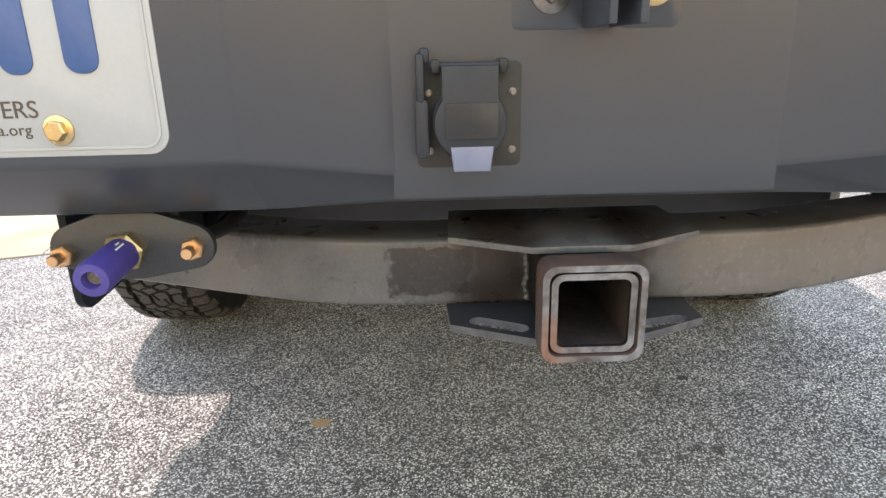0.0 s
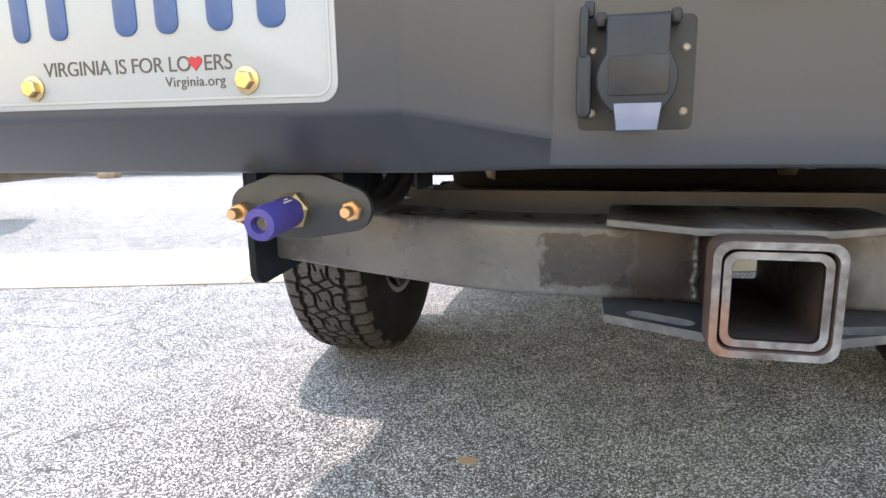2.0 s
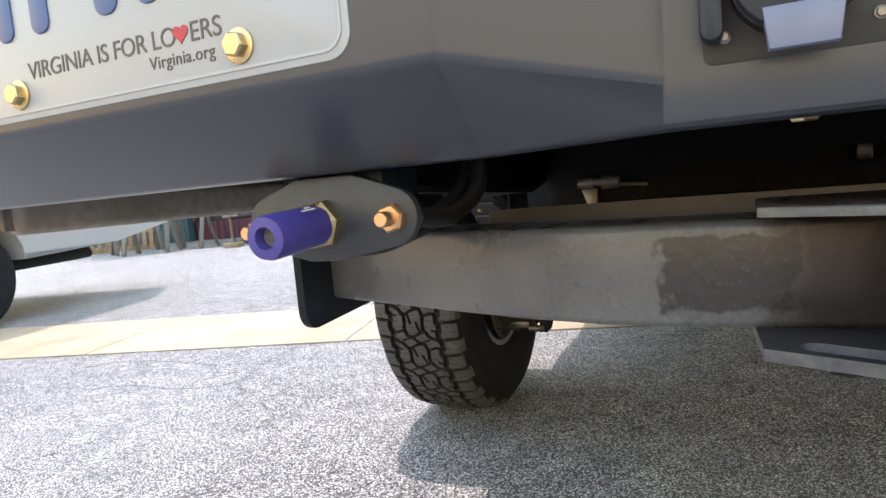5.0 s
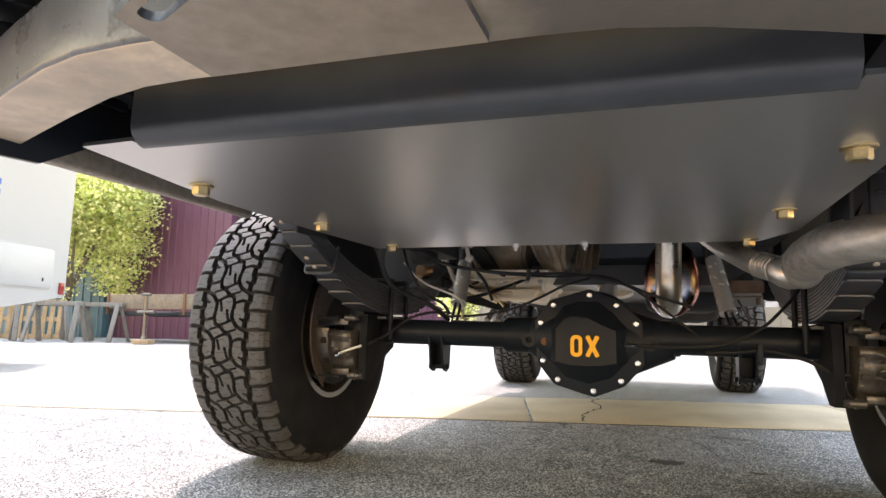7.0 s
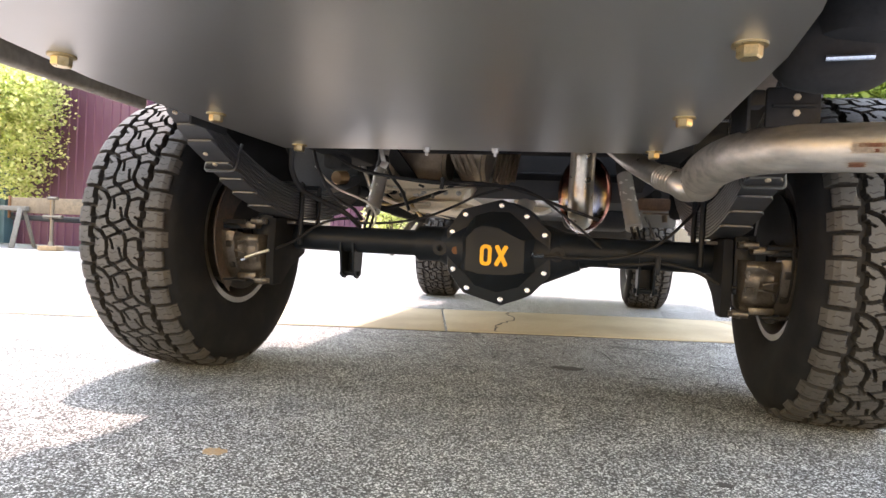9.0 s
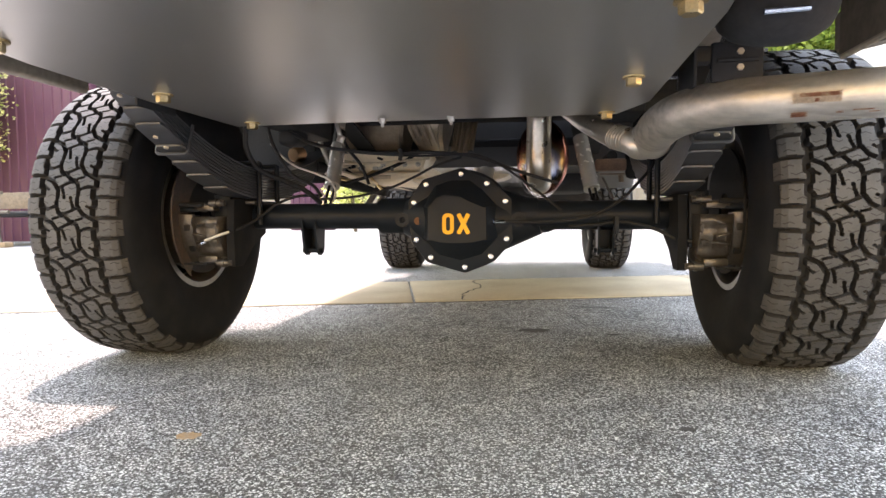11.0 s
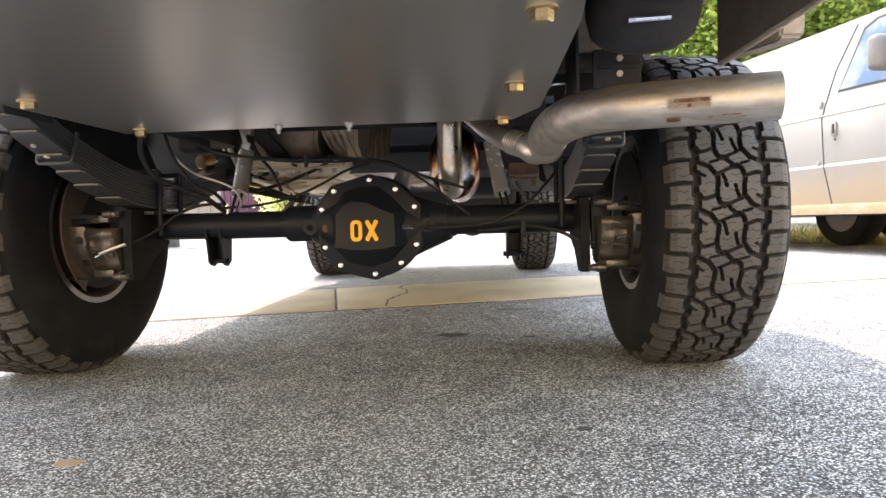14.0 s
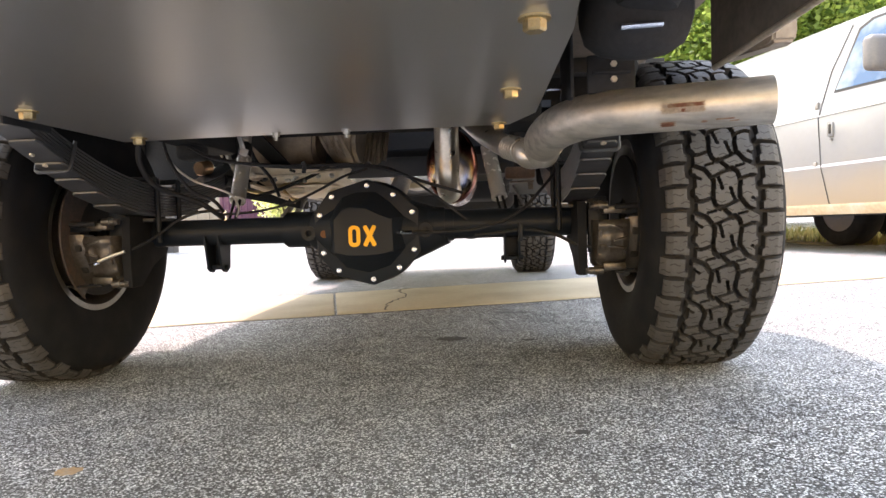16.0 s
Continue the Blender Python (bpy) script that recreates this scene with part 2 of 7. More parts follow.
def heat_tint():
    """Bright steel with the rings of colour that heat leaves round a muffler's end."""
    m = material("heat_tinted_steel", (0.4, 0.4, 0.4), 0.2, metal=1.0, grain=0.2, grain_scale=60, rough_var=0.08)
    n, l = m.node_tree.nodes, m.node_tree.links
    p = n["Principled BSDF"]
    co = n.new("ShaderNodeTexCoord").outputs["Object"]
    off = n.new("ShaderNodeVectorMath")
    off.operation = "MULTIPLY_ADD"
    off.inputs[1].default_value, off.inputs[2].default_value = (1.0, 0.0, 0.9), (-0.229, 0.0, -0.521)
    l.new(co, off.inputs[0])
    ln = n.new("ShaderNodeVectorMath")
    ln.operation = "LENGTH"
    l.new(off.outputs[0], ln.inputs[0])
    tex = n.new("ShaderNodeTexNoise")
    tex.inputs["Scale"].default_value = 22.0
    l.new(co, tex.inputs["Vector"])
    add = n.new("ShaderNodeMath")
    add.operation = "MULTIPLY_ADD"
    add.inputs[1].default_value = 0.035
    l.new(tex.outputs["Fac"], add.inputs[0])
    l.new(ln.outputs["Value"], add.inputs[2])
    r = n.new("ShaderNodeMapRange")
    r.inputs["From Min"].default_value, r.inputs["From Max"].default_value = 0.03, 0.11
    l.new(add.outputs[0], r.inputs["Value"])
    cr = n.new("ShaderNodeValToRGB")
    stops = ((0.0, (0.40, 0.37, 0.33)), (0.3, (0.34, 0.35, 0.38)), (0.48, (0.16, 0.20, 0.34)), (0.62, (0.40, 0.34, 0.20)), (0.78, (0.30, 0.12, 0.10)), (1.0, (0.16, 0.06, 0.05)))
    while len(cr.color_ramp.elements) < len(stops):
        cr.color_ramp.elements.new(0.5)
    for e, (at, c) in zip(cr.color_ramp.elements, stops):
        e.position, e.color = at, (*c, 1)
    l.new(r.outputs[0], cr.inputs[0])
    l.new(cr.outputs[0], p.inputs["Base Color"])
    return m


HEATED = heat_tint()
ALLOY = material("cast_alloy", (0.70, 0.61, 0.49), 0.42, metal=0.5, grain=0.35, grain_scale=120, stain=0.45, stain_scale=10, bump=0.4, bump_scale=180)
IRON = material("cast_iron", (0.150, 0.138, 0.124), 0.36, metal=0.7, grain=0.4, grain_scale=160, stain=0.5, stain_scale=40, stain_colour=(0.10, 0.088, 0.075), bump=1.0, bump_scale=110)
# Pan alloy, its cream brightened to carry light bounced off the sunlit yard.
PANMETAL = material("lit_pan_metal", (0.90, 0.80, 0.65), 0.45, metal=0.1, grain=0.12, grain_scale=90, stain=0.28, stain_scale=7, stain_colour=(0.36, 0.29, 0.22), bump=0.15, bump_scale=160, rough_var=0.1)
SHIELD = material("heat_shield_metal", (0.50, 0.42, 0.34), 0.36, metal=0.6, grain=0.25, grain_scale=80, stain=0.6, stain_scale=9, stain_colour=(0.16, 0.13, 0.10), bump=0.15, bump_scale=140, rough_var=0.12)
# Tread rubber darkened for the shade down in the grooves.
GROOVE = material("groove_rubber", (0.019, 0.019, 0.020), 0.85, grain=0.3, grain_scale=180)
SHOCK = material("shock_body", (0.52, 0.51, 0.49), 0.34, metal=0.6, grain=0.2, grain_scale=300, rough_var=0.08)
CHROMED = material("polished_tube", (0.70, 0.695, 0.66), 0.26, metal=0.45, grain=0.12, grain_scale=300, stain=0.2, stain_scale=20, rough_var=0.05)
RIMALLOY = material("rim_alloy", (0.37, 0.37, 0.365), 0.36, metal=0.9, grain=0.3, grain_scale=160, stain=0.5, stain_scale=14, rough_var=0.08)
RUBBER = material("tyre_rubber", (0.0075, 0.0090, 0.0120), 0.78, grain=0.25, grain_scale=180, stain=0.55, stain_scale=14, stain_colour=(0.020, 0.020, 0.021), bump=0.4, bump_scale=420)
TREAD = material("tread_rubber", (0.050, 0.050, 0.051), 0.66, grain=0.3, grain_scale=240, stain=0.6, stain_scale=16, stain_colour=(0.074, 0.073, 0.072), bump=0.5, bump_scale=320)


def marked(m, marks):
    """Stains, prints and broad tone changes: each mark is (x0, x1, z0, z1, edge, colour, strength, speckle) with a
    ragged outline.
    """
    n, l = m.node_tree.nodes, m.node_tree.links
    p = n["Principled BSDF"]
    co = n.new("ShaderNodeTexCoord").outputs["Object"]

    def op(kind, a, b=0.0):
        x = n.new("ShaderNodeMath")
        x.operation = kind
        for i, v in enumerate((a, b)):
            if isinstance(v, (int, float)):
                x.inputs[i].default_value = v
            else:
                l.new(v, x.inputs[i])
        return x.outputs[0]

    def cloud(scale):
        x = n.new("ShaderNodeTexNoise")
        x.inputs["Scale"].default_value, x.inputs["Detail"].default_value = scale, 6.0
        l.new(co, x.inputs["Vector"])
        return x.outputs["Fac"]

    def rise(v, lo, hi):
        r = n.new("ShaderNodeMapRange")
        r.inputs["From Min"].default_value, r.inputs["From Max"].default_value = lo, hi
        l.new(v, r.inputs["Value"])
        return r.outputs[0]

    sep = n.new("ShaderNodeSeparateXYZ")
    l.new(co, sep.inputs[0])
    ragged = op("MULTIPLY", op("SUBTRACT", cloud(55.0), 0.5), 0.035)
    x, z = op("ADD", sep.outputs[0], ragged), op("ADD", sep.outputs[2], op("MULTIPLY", ragged, 0.7))
    for x0, x1, z0, z1, edge, colour, strength, speckle in marks:
        mask = op("MULTIPLY", op("MULTIPLY", rise(x, x0 - edge, x0 + edge), rise(x, x1 + edge, x1 - edge)), op("MULTIPLY", rise(z, z0 - edge, z0 + edge), rise(z, z1 + edge, z1 - edge)))
        if speckle:
            mask = op("MULTIPLY", mask, rise(cloud(speckle), 0.58, 0.64))
        mix = n.new("ShaderNodeMix")
        mix.data_type = "RGBA"
        mix.inputs[7].default_value = (*colour, 1)
        l.new(op("MULTIPLY", mask, strength), mix.inputs[0])
        l.new(p.inputs["Base Color"].links[0].from_socket, mix.inputs[6])
        l.new(mix.outputs[2], p.inputs["Base Color"])


RAWSTEEL.node_tree.nodes["Principled BSDF"].inputs["Specular IOR Level"].default_value = 0.32
# dark brown bands beside the receiver, the worn label, pale patches
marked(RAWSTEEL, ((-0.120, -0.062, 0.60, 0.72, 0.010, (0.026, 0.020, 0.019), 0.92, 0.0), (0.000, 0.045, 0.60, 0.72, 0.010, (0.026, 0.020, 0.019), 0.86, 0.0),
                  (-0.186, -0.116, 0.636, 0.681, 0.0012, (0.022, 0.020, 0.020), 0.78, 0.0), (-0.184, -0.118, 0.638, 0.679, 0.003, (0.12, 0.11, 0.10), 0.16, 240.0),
                  (-0.345, -0.300, 0.655, 0.692, 0.010, (0.19, 0.195, 0.20), 0.5, 120.0),
                  # right half: reflection of ground and sky put in as a paler tone
                  (0.070, 0.480, 0.628, 0.688, 0.012, (0.165, 0.150, 0.138), 0.62, 0.0), (0.085, 0.460, 0.630, 0.690, 0.010, (0.32, 0.30, 0.28), 0.20, 160.0)))
marked(BARE, ((-0.075, -0.050, 0.612, 0.655, 0.008, (0.26, 0.12, 0.07), 0.65, 0.0), (-0.075, 0.015, 0.612, 0.622, 0.004, (0.05, 0.035, 0.03), 0.5, 120.0)))
# the tube's underside turns dark brown towards the right
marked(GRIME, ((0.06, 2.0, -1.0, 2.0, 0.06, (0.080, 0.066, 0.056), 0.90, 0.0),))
RUBBER.node_tree.nodes["Principled BSDF"].inputs["Specular IOR Level"].default_value = 0.2


def sipes(m):
    """Fine zigzag sipes across the blocks, cut in the rubber, laid out by the tread's own coordinates."""
    t = m.node_tree
    n, l = t.nodes, t.links
    p = n["Principled BSDF"]
    sep = n.new("ShaderNodeSeparateXYZ")
    uv = n.new("ShaderNodeUVMap")
    l.new(uv.outputs[0], sep.inputs[0])

    def op(kind, a, b=0.0):
        x = n.new("ShaderNodeMath")
        x.operation = kind
        for i, v in enumerate((a, b)):
            if isinstance(v, (int, float)):
                x.inputs[i].default_value = v
            else:
                l.new(v, x.inputs[i])
        return x.outputs[0]

    zig = op("MULTIPLY", op("PINGPONG", op("MULTIPLY", sep.outputs[0], 11.0), 1.0), 0.26)
    row = op("ABSOLUTE", op("SUBTRACT", op("FRACT", op("ADD", op("MULTIPLY", sep.outputs[1], 3.0), zig)), 0.5))
    cut = op("LESS_THAN", row, 0.075)
    step = op("FLOOR", op("MULTIPLY", sep.outputs[1], 3.0))
    piece = op("FRACT", op("ADD", op("MULTIPLY", sep.outputs[0], 3.3), op("MULTIPLY", step, 0.43)))
    cut = op("MULTIPLY", cut, op("LESS_THAN", piece, 0.62))
    old = p.inputs["Base Color"].links[0].from_socket
    mix = n.new("ShaderNodeMix")
    mix.data_type = "RGBA"
    mix.inputs[7].default_value = (0.012, 0.012, 0.012, 1)
    l.new(cut, mix.inputs[0])
    l.new(old, mix.inputs[6])
    l.new(mix.outputs[2], p.inputs["Base Color"])


sipes(TREAD)
UNDER.node_tree.nodes["Principled BSDF"].inputs["Specular IOR Level"].default_value = 0.2
AXLE.node_tree.nodes["Principled BSDF"].inputs["Specular IOR Level"].default_value = 0.18
# The darkness of an open shed is put into this grey.
DARKSHED = material("shaded_shed_wall", (0.07, 0.07, 0.075), 0.7, grain=0.2, stain=0.4, stain_scale=0.8)
SCORCH.node_tree.nodes["Principled BSDF"].inputs["Specular IOR Level"].default_value = 0.25
HOSE = material("hose", (0.012, 0.0135, 0.017), 0.42, grain=0.2)
HOSE.node_tree.nodes["Principled BSDF"].inputs["Specular IOR Level"].default_value = 0.3
PLASTIC = material("black_plastic", (0.024, 0.026, 0.031), 0.35, grain=0.2, grain_scale=300, stain=0.2, stain_scale=30, stain_colour=(0.09, 0.09, 0.09))
SMOKED = material("smoked_plastic", (0.026, 0.031, 0.040), 0.42, grain=0.15, grain_scale=200, stain=0.4, stain_scale=40, stain_colour=(0.040, 0.045, 0.054))
for _m in (SMOKED, PLASTIC):
    _m.node_tree.nodes["Principled BSDF"].inputs["Specular IOR Level"].default_value = 0.25
CLEAR = material("clear_plastic", (0.13, 0.16, 0.25), 0.32, grain=0.1, stain=0.3, stain_scale=50, stain_colour=(0.20, 0.23, 0.33))
PURPLE = material("purple_vinyl", (0.048, 0.040, 0.22), 0.42, grain=0.15, grain_scale=200, stain=0.2, stain_scale=60, stain_colour=(0.10, 0.085, 0.36))
PLATE = material("plate_white", (0.33, 0.355, 0.38), 0.32, stain=0.12, stain_scale=10, stain_colour=(0.40, 0.42, 0.44), grain=0.05, grain_scale=300)
INK_BLUE = material("ink_blue", (0.030, 0.085, 0.24), 0.35, grain=0.15, grain_scale=300)
INK_DARK = material("ink_dark", (0.05, 0.045, 0.045), 0.4, grain=0.1)
INK_RED = material("ink_red", (0.40, 0.012, 0.03), 0.4, grain=0.1)
INK_WHITE = material("ink_white", (0.75, 0.75, 0.75), 0.5, grain=0.1)
STICKER = material("green_sticker", (0.05, 0.42, 0.22), 0.4, grain=0.1)
YELLOW = material("yellow_plastic", (0.75, 0.50, 0.02), 0.4, grain=0.15)
ORANGE = material("orange_paint", (0.95, 0.47, 0.004), 0.45, grain=0.2, grain_scale=500)
DECALPALE = material("decal_backing", (0.58, 0.50, 0.41), 0.55, grain=0.5, grain_scale=200, stain=0.6, stain_scale=70, stain_colour=(0.42, 0.33, 0.25))
DECAL = material("worn_decal", (0.30, 0.12, 0.07), 0.6, grain=0.6, grain_scale=200, stain=0.7, stain_scale=60, stain_colour=(0.5, 0.42, 0.32))
TRUCKPAINT = material("truck_paint", (0.10, 0.105, 0.11), 0.3, coat=0.6, grain=0.1, stain=0.1)
VANPAINT = material("van_white", (0.20, 0.205, 0.211), 0.3, coat=0.5, grain=0.06, grain_scale=20, stain=0.15, stain_scale=2, stain_colour=(0.19, 0.188, 0.186))
def dusted(m, low, high, colour, most=0.9):
    """Tan road dust thrown up over the lower part of a body, thinning out with height in a ragged edge."""
    n, l = m.node_tree.nodes, m.node_tree.links
    p = n["Principled BSDF"]
    co = n.new("ShaderNodeTexCoord").outputs["Object"]
    sep = n.new("ShaderNodeSeparateXYZ")
    l.new(co, sep.inputs[0])
    tex = n.new("ShaderNodeTexNoise")
    tex.inputs["Scale"].default_value, tex.inputs["Detail"].default_value = 2.2, 6.0
    l.new(co, tex.inputs["Vector"])
    add = n.new("ShaderNodeMath")
    add.operation = "MULTIPLY_ADD"
    add.inputs[1].default_value = 0.22
    l.new(tex.outputs["Fac"], add.inputs[0])
    l.new(sep.outputs[2], add.inputs[2])
    r = n.new("ShaderNodeMapRange")
    r.interpolation_type = "SMOOTHSTEP"
    for k, v in (("From Min", low + 0.11), ("From Max", high + 0.11), ("To Min", most), ("To Max", 0.0)):
        r.inputs[k].default_value = v
    l.new(add.outputs[0], r.inputs["Value"])
    mix = n.new("ShaderNodeMix")
    mix.data_type = "RGBA"
    mix.inputs[7].default_value = (*colour, 1)
    l.new(r.outputs[0], mix.inputs[0])
    l.new(p.inputs["Base Color"].links[0].from_socket, mix.inputs[6])
    l.new(mix.outputs[2], p.inputs["Base Color"])


dusted(VANPAINT, 0.42, 0.86, (0.33, 0.245, 0.15))
DUSTY = material("road_dust", (0.55, 0.41, 0.26), 0.7, grain=0.3, grain_scale=30, stain=0.5, stain_scale=4, stain_colour=(0.75, 0.70, 0.62))
CAMPERWHITE = material("camper_white", (0.33, 0.342, 0.35), 0.4, grain=0.06, stain=0.15, stain_scale=1.5, stain_colour=(0.285, 0.29, 0.29))
# Blue base and pale blotches paint a cloudy sky's reflection into the glass.
GLASS = material("sky_painted_glass", (0.015, 0.07, 0.17), 0.05, stain=0.9, stain_scale=3.0, stain_colour=(0.22, 0.27, 0.28))
SEAL = material("rubber_seal", (0.02, 0.02, 0.02), 0.6, grain=0.2)
GREYPLASTIC = material("grey_plastic", (0.13, 0.13, 0.135), 0.5, grain=0.2)
REDLENS = material("red_lens", (0.22, 0.02, 0.02), 0.2, grain=0.1)
BLUESTRIPE = material("blue_stripe", (0.02, 0.10, 0.36), 0.4, grain=0.1)
MAROON = material("maroon_metal", (0.090, 0.031, 0.064), 0.5, grain=0.15, stain=0.3, stain_scale=1.2, stain_colour=(0.15, 0.06, 0.10), rough_var=0.1)
TEAL = material("teal_metal", (0.05, 0.12, 0.17), 0.5, grain=0.2, stain=0.4, stain_scale=1.5)
OLDWOOD = material("old_wood", (0.36, 0.26, 0.16), 0.85, grain=0.5, grain_scale=25, stain=0.5, stain_scale=4, vary=0.45)
TRAILERBOARD = material("weathered_board", (0.22, 0.175, 0.13), 0.85, grain=0.5, grain_scale=25, stain=0.6, stain_scale=4, stain_colour=(0.10, 0.085, 0.07), vary=0.45)
GREYWOOD = material("grey_wood", (0.17, 0.165, 0.155), 0.9, grain=0.4, grain_scale=30, stain=0.4, stain_scale=5, vary=0.3)
BARK = material("bark", (0.13, 0.10, 0.075), 0.9, grain=0.6, grain_scale=40, bump=0.8, bump_scale=40)


def leaf_material(name, a, b):
    m = bpy.data.materials.new(name)
    m.use_nodes = True
    n, l = m.node_tree.nodes, m.node_tree.links
    p = n["Principled BSDF"]
    g = n.new("ShaderNodeNewGeometry")
    r = n.new("ShaderNodeValToRGB")
    r.color_ramp.elements[0].color, r.color_ramp.elements[1].color = (*a, 1), (*b, 1)
    l.new(g.outputs["Random Per Island"], r.inputs[0])
    l.new(r.outputs[0], p.inputs["Base Color"])
    p.inputs["Roughness"].default_value = 0.55
    tr = n.new("ShaderNodeBsdfTranslucent")
    l.new(r.outputs[0], tr.inputs[0])
    ms = n.new("ShaderNodeMixShader")
    ms.inputs[0].default_value = 0.62
    l.new(p.outputs[0], ms.inputs[1])
    l.new(tr.outputs[0], ms.inputs[2])
    l.new(ms.outputs[0], n["Material Output"].inputs[0])
    return m


LEAF = leaf_material("leaf", (0.40, 0.50, 0.13), (0.92, 0.91, 0.52))
LEAFDARK = leaf_material("dark_leaf", (0.05, 0.11, 0.018), (0.28, 0.38, 0.08))
GRASS = leaf_material("grass_blade", (0.10, 0.13, 0.03), (0.42, 0.34, 0.15))
LITTER = material("leaf_litter", (0.20, 0.16, 0.10), 0.95, grain=0.6, grain_scale=40, stain=0.6, stain_scale=6, stain_colour=(0.10, 0.11, 0.05), bump=0.8, bump_scale=60)
SHEDWALL = material("shed_paint", (0.25, 0.225, 0.19), 0.6, grain=0.2, stain=0.3, stain_scale=1.0)


# ---- mesh helpers ----
def part(name, bm, mat, parent=None, label="", crease=35):
    """Links a bmesh as one mesh object, under a thing or a part if one is given."""
    bmesh.ops.recalc_face_normals(bm, faces=bm.faces)
    lim = radians(crease)
    for f in bm.faces:
        f.smooth = True
    for e in bm.edges:
        e.smooth = e.is_manifold and e.calc_face_angle(0) < lim
    me = bpy.data.meshes.new(name)
    bm.to_mesh(me)
    bm.free()
    for one in mat if isinstance(mat, tuple) else (mat,):
        me.materials.append(one)
    ob = new(name, me)
    if parent:
        ob.parent = parent
    if label:
        tagged(ob, label)
    return ob


def empty(name, label, category, m=None, group="", kind=""):
    ob = new(name)
    if m is not None:
        ob.matrix_world = m
    return tagged(ob, label, category, group, kind)


def box(bm, c, s, bev=0.0, m=None, seg=2):
    r = bmesh.ops.create_cube(bm, size=1.0)
    vs = r["verts"]
    bmesh.ops.scale(bm, vec=s, verts=vs)
    if bev:
        es = list({e for v in vs for e in v.link_edges})
        out = bmesh.ops.bevel(bm, geom=es, offset=bev, segments=seg, affect="EDGES", profile=0.5)
        vs = list({v for f in out["faces"] for v in f.verts} | {v for v in vs if v.is_valid})
    bmesh.ops.transform(bm, matrix=Matrix.Translation(c) @ (m or Matrix()), verts=vs)
    return vs


def axes_to(d):
    """A turn that takes z to the direction d."""
    return Vector((0, 0, 1)).rotation_difference(Vector(d).normalized()).to_matrix().to_4x4()


def rod(bm, a, b, r, r2=None, seg=20, caps=True):
    a, b = Vector(a), Vector(b)
    m = Matrix.Translation((a + b) / 2) @ axes_to(b - a)
    return bmesh.ops.create_cone(bm, cap_ends=caps, segments=seg, radius1=r, radius2=r if r2 is None else r2, depth=(b - a).length, matrix=m)["verts"]


def lathe(bm, profile, m, seg=32, closed=False):
    """Turns a profile of (radius, height) about z, then moves it by m."""
    rings = []
    for r, h in profile:
        rings.append([bm.verts.new(m @ Vector((r * math.cos(k * math.tau / seg), r * math.sin(k * math.tau / seg), h))) for k in range(seg)])
    pairs = list(zip(rings, rings[1:])) + ([(rings[-1], rings[0])] if closed else [])
    for p, q in pairs:
        for k in range(seg):
            bm.faces.new((p[k], p[(k + 1) % seg], q[(k + 1) % seg], q[k]))
    if not closed:
        for ring in (rings[0], rings[-1]):
            if (ring[0].co - ring[seg // 2].co).length > 1e-5:
                bm.faces.new(ring)
    return rings


def glide(points, steps=8):
    """A smooth line through the points."""
    p = [Vector(x) for x in points]
    p = [2 * p[0] - p[1]] + p + [2 * p[-1] - p[-2]]
    out = []
    for a, b, c, d in zip(p, p[1:], p[2:], p[3:]):
        for k in range(steps):
            t = k / steps
            out.append(0.5 * (2 * b + (c - a) * t + (2 * a - 5 * b + 4 * c - d) * t * t + (3 * b - a - 3 * c + d) * t ** 3))
    return out + [p[-2]]


def pipe(bm, points, r, seg=16, steps=8, caps=True, radius=None, wall=0.0):
    """A round tube along a smooth line; radius(u) may vary it; wall makes the end open, with that thickness."""
    line = glide(points, steps)
    ahead = [(line[min(i + 1, len(line) - 1)] - line[max(i - 1, 0)]).normalized() for i in range(len(line))]
    side = ahead[0].orthogonal().normalized()
    rings = []
    for i, (p, d) in enumerate(zip(line, ahead)):
        side = (side - d * side.dot(d)).normalized()
        up = d.cross(side)
        rr = radius(i / (len(line) - 1)) if radius else r
        rings.append([bm.verts.new(p + (side * math.cos(k * math.tau / seg) + up * math.sin(k * math.tau / seg)) * rr) for k in range(seg)])
    if wall:
        d = ahead[-1]
        for back, rr in ((0.0, r - wall), (0.12, r - wall)):
            rings.append([bm.verts.new(line[-1] - d * back + (v.co - line[-1]) * (rr / r)) for v in rings[len(line) - 1]])
    for a, b in zip(rings, rings[1:]):
        for k in range(seg):
            bm.faces.new((a[k], a[(k + 1) % seg], b[(k + 1) % seg], b[k]))
    if caps:
        bm.faces.new(rings[0])
        bm.faces.new(rings[-1])


def plate(bm, outline, thick, m, holes=(), bev=0.0):
    """A flat plate from an outline in (x, y), thick along z, moved by m, with holes through it."""
    es = []
    for ring in (outline, *holes):
        vs = [bm.verts.new((x, y, 0)) for x, y in ring]
        es += [bm.edges.new((vs[i], vs[(i + 1) % len(vs)])) for i in range(len(vs))]
    if holes:
        fs = [f for f in bmesh.ops.triangle_fill(bm, edges=es, use_beauty=True)["geom"] if isinstance(f, bmesh.types.BMFace)]
    else:
        fs = [bm.faces.new([e.verts[0] for e in es])]
    ext = bmesh.ops.extrude_face_region(bm, geom=fs)["geom"]
    up = [v for v in ext if isinstance(v, bmesh.types.BMVert)]
    bmesh.ops.translate(bm, vec=(0, 0, thick), verts=up)
    vs = list({v for f in fs for v in f.verts} | set(up))
    if bev and not holes:
        rim = [e for f in bm.faces if f.is_valid and set(f.verts) <= set(up) for e in f.edges]
        out = bmesh.ops.bevel(bm, geom=list(set(rim)), offset=bev, segments=2, affect="EDGES", profile=0.5)
        vs = list({v for v in vs if v.is_valid} | {v for f in out["faces"] for v in f.verts})
    bmesh.ops.transform(bm, matrix=m, verts=vs)


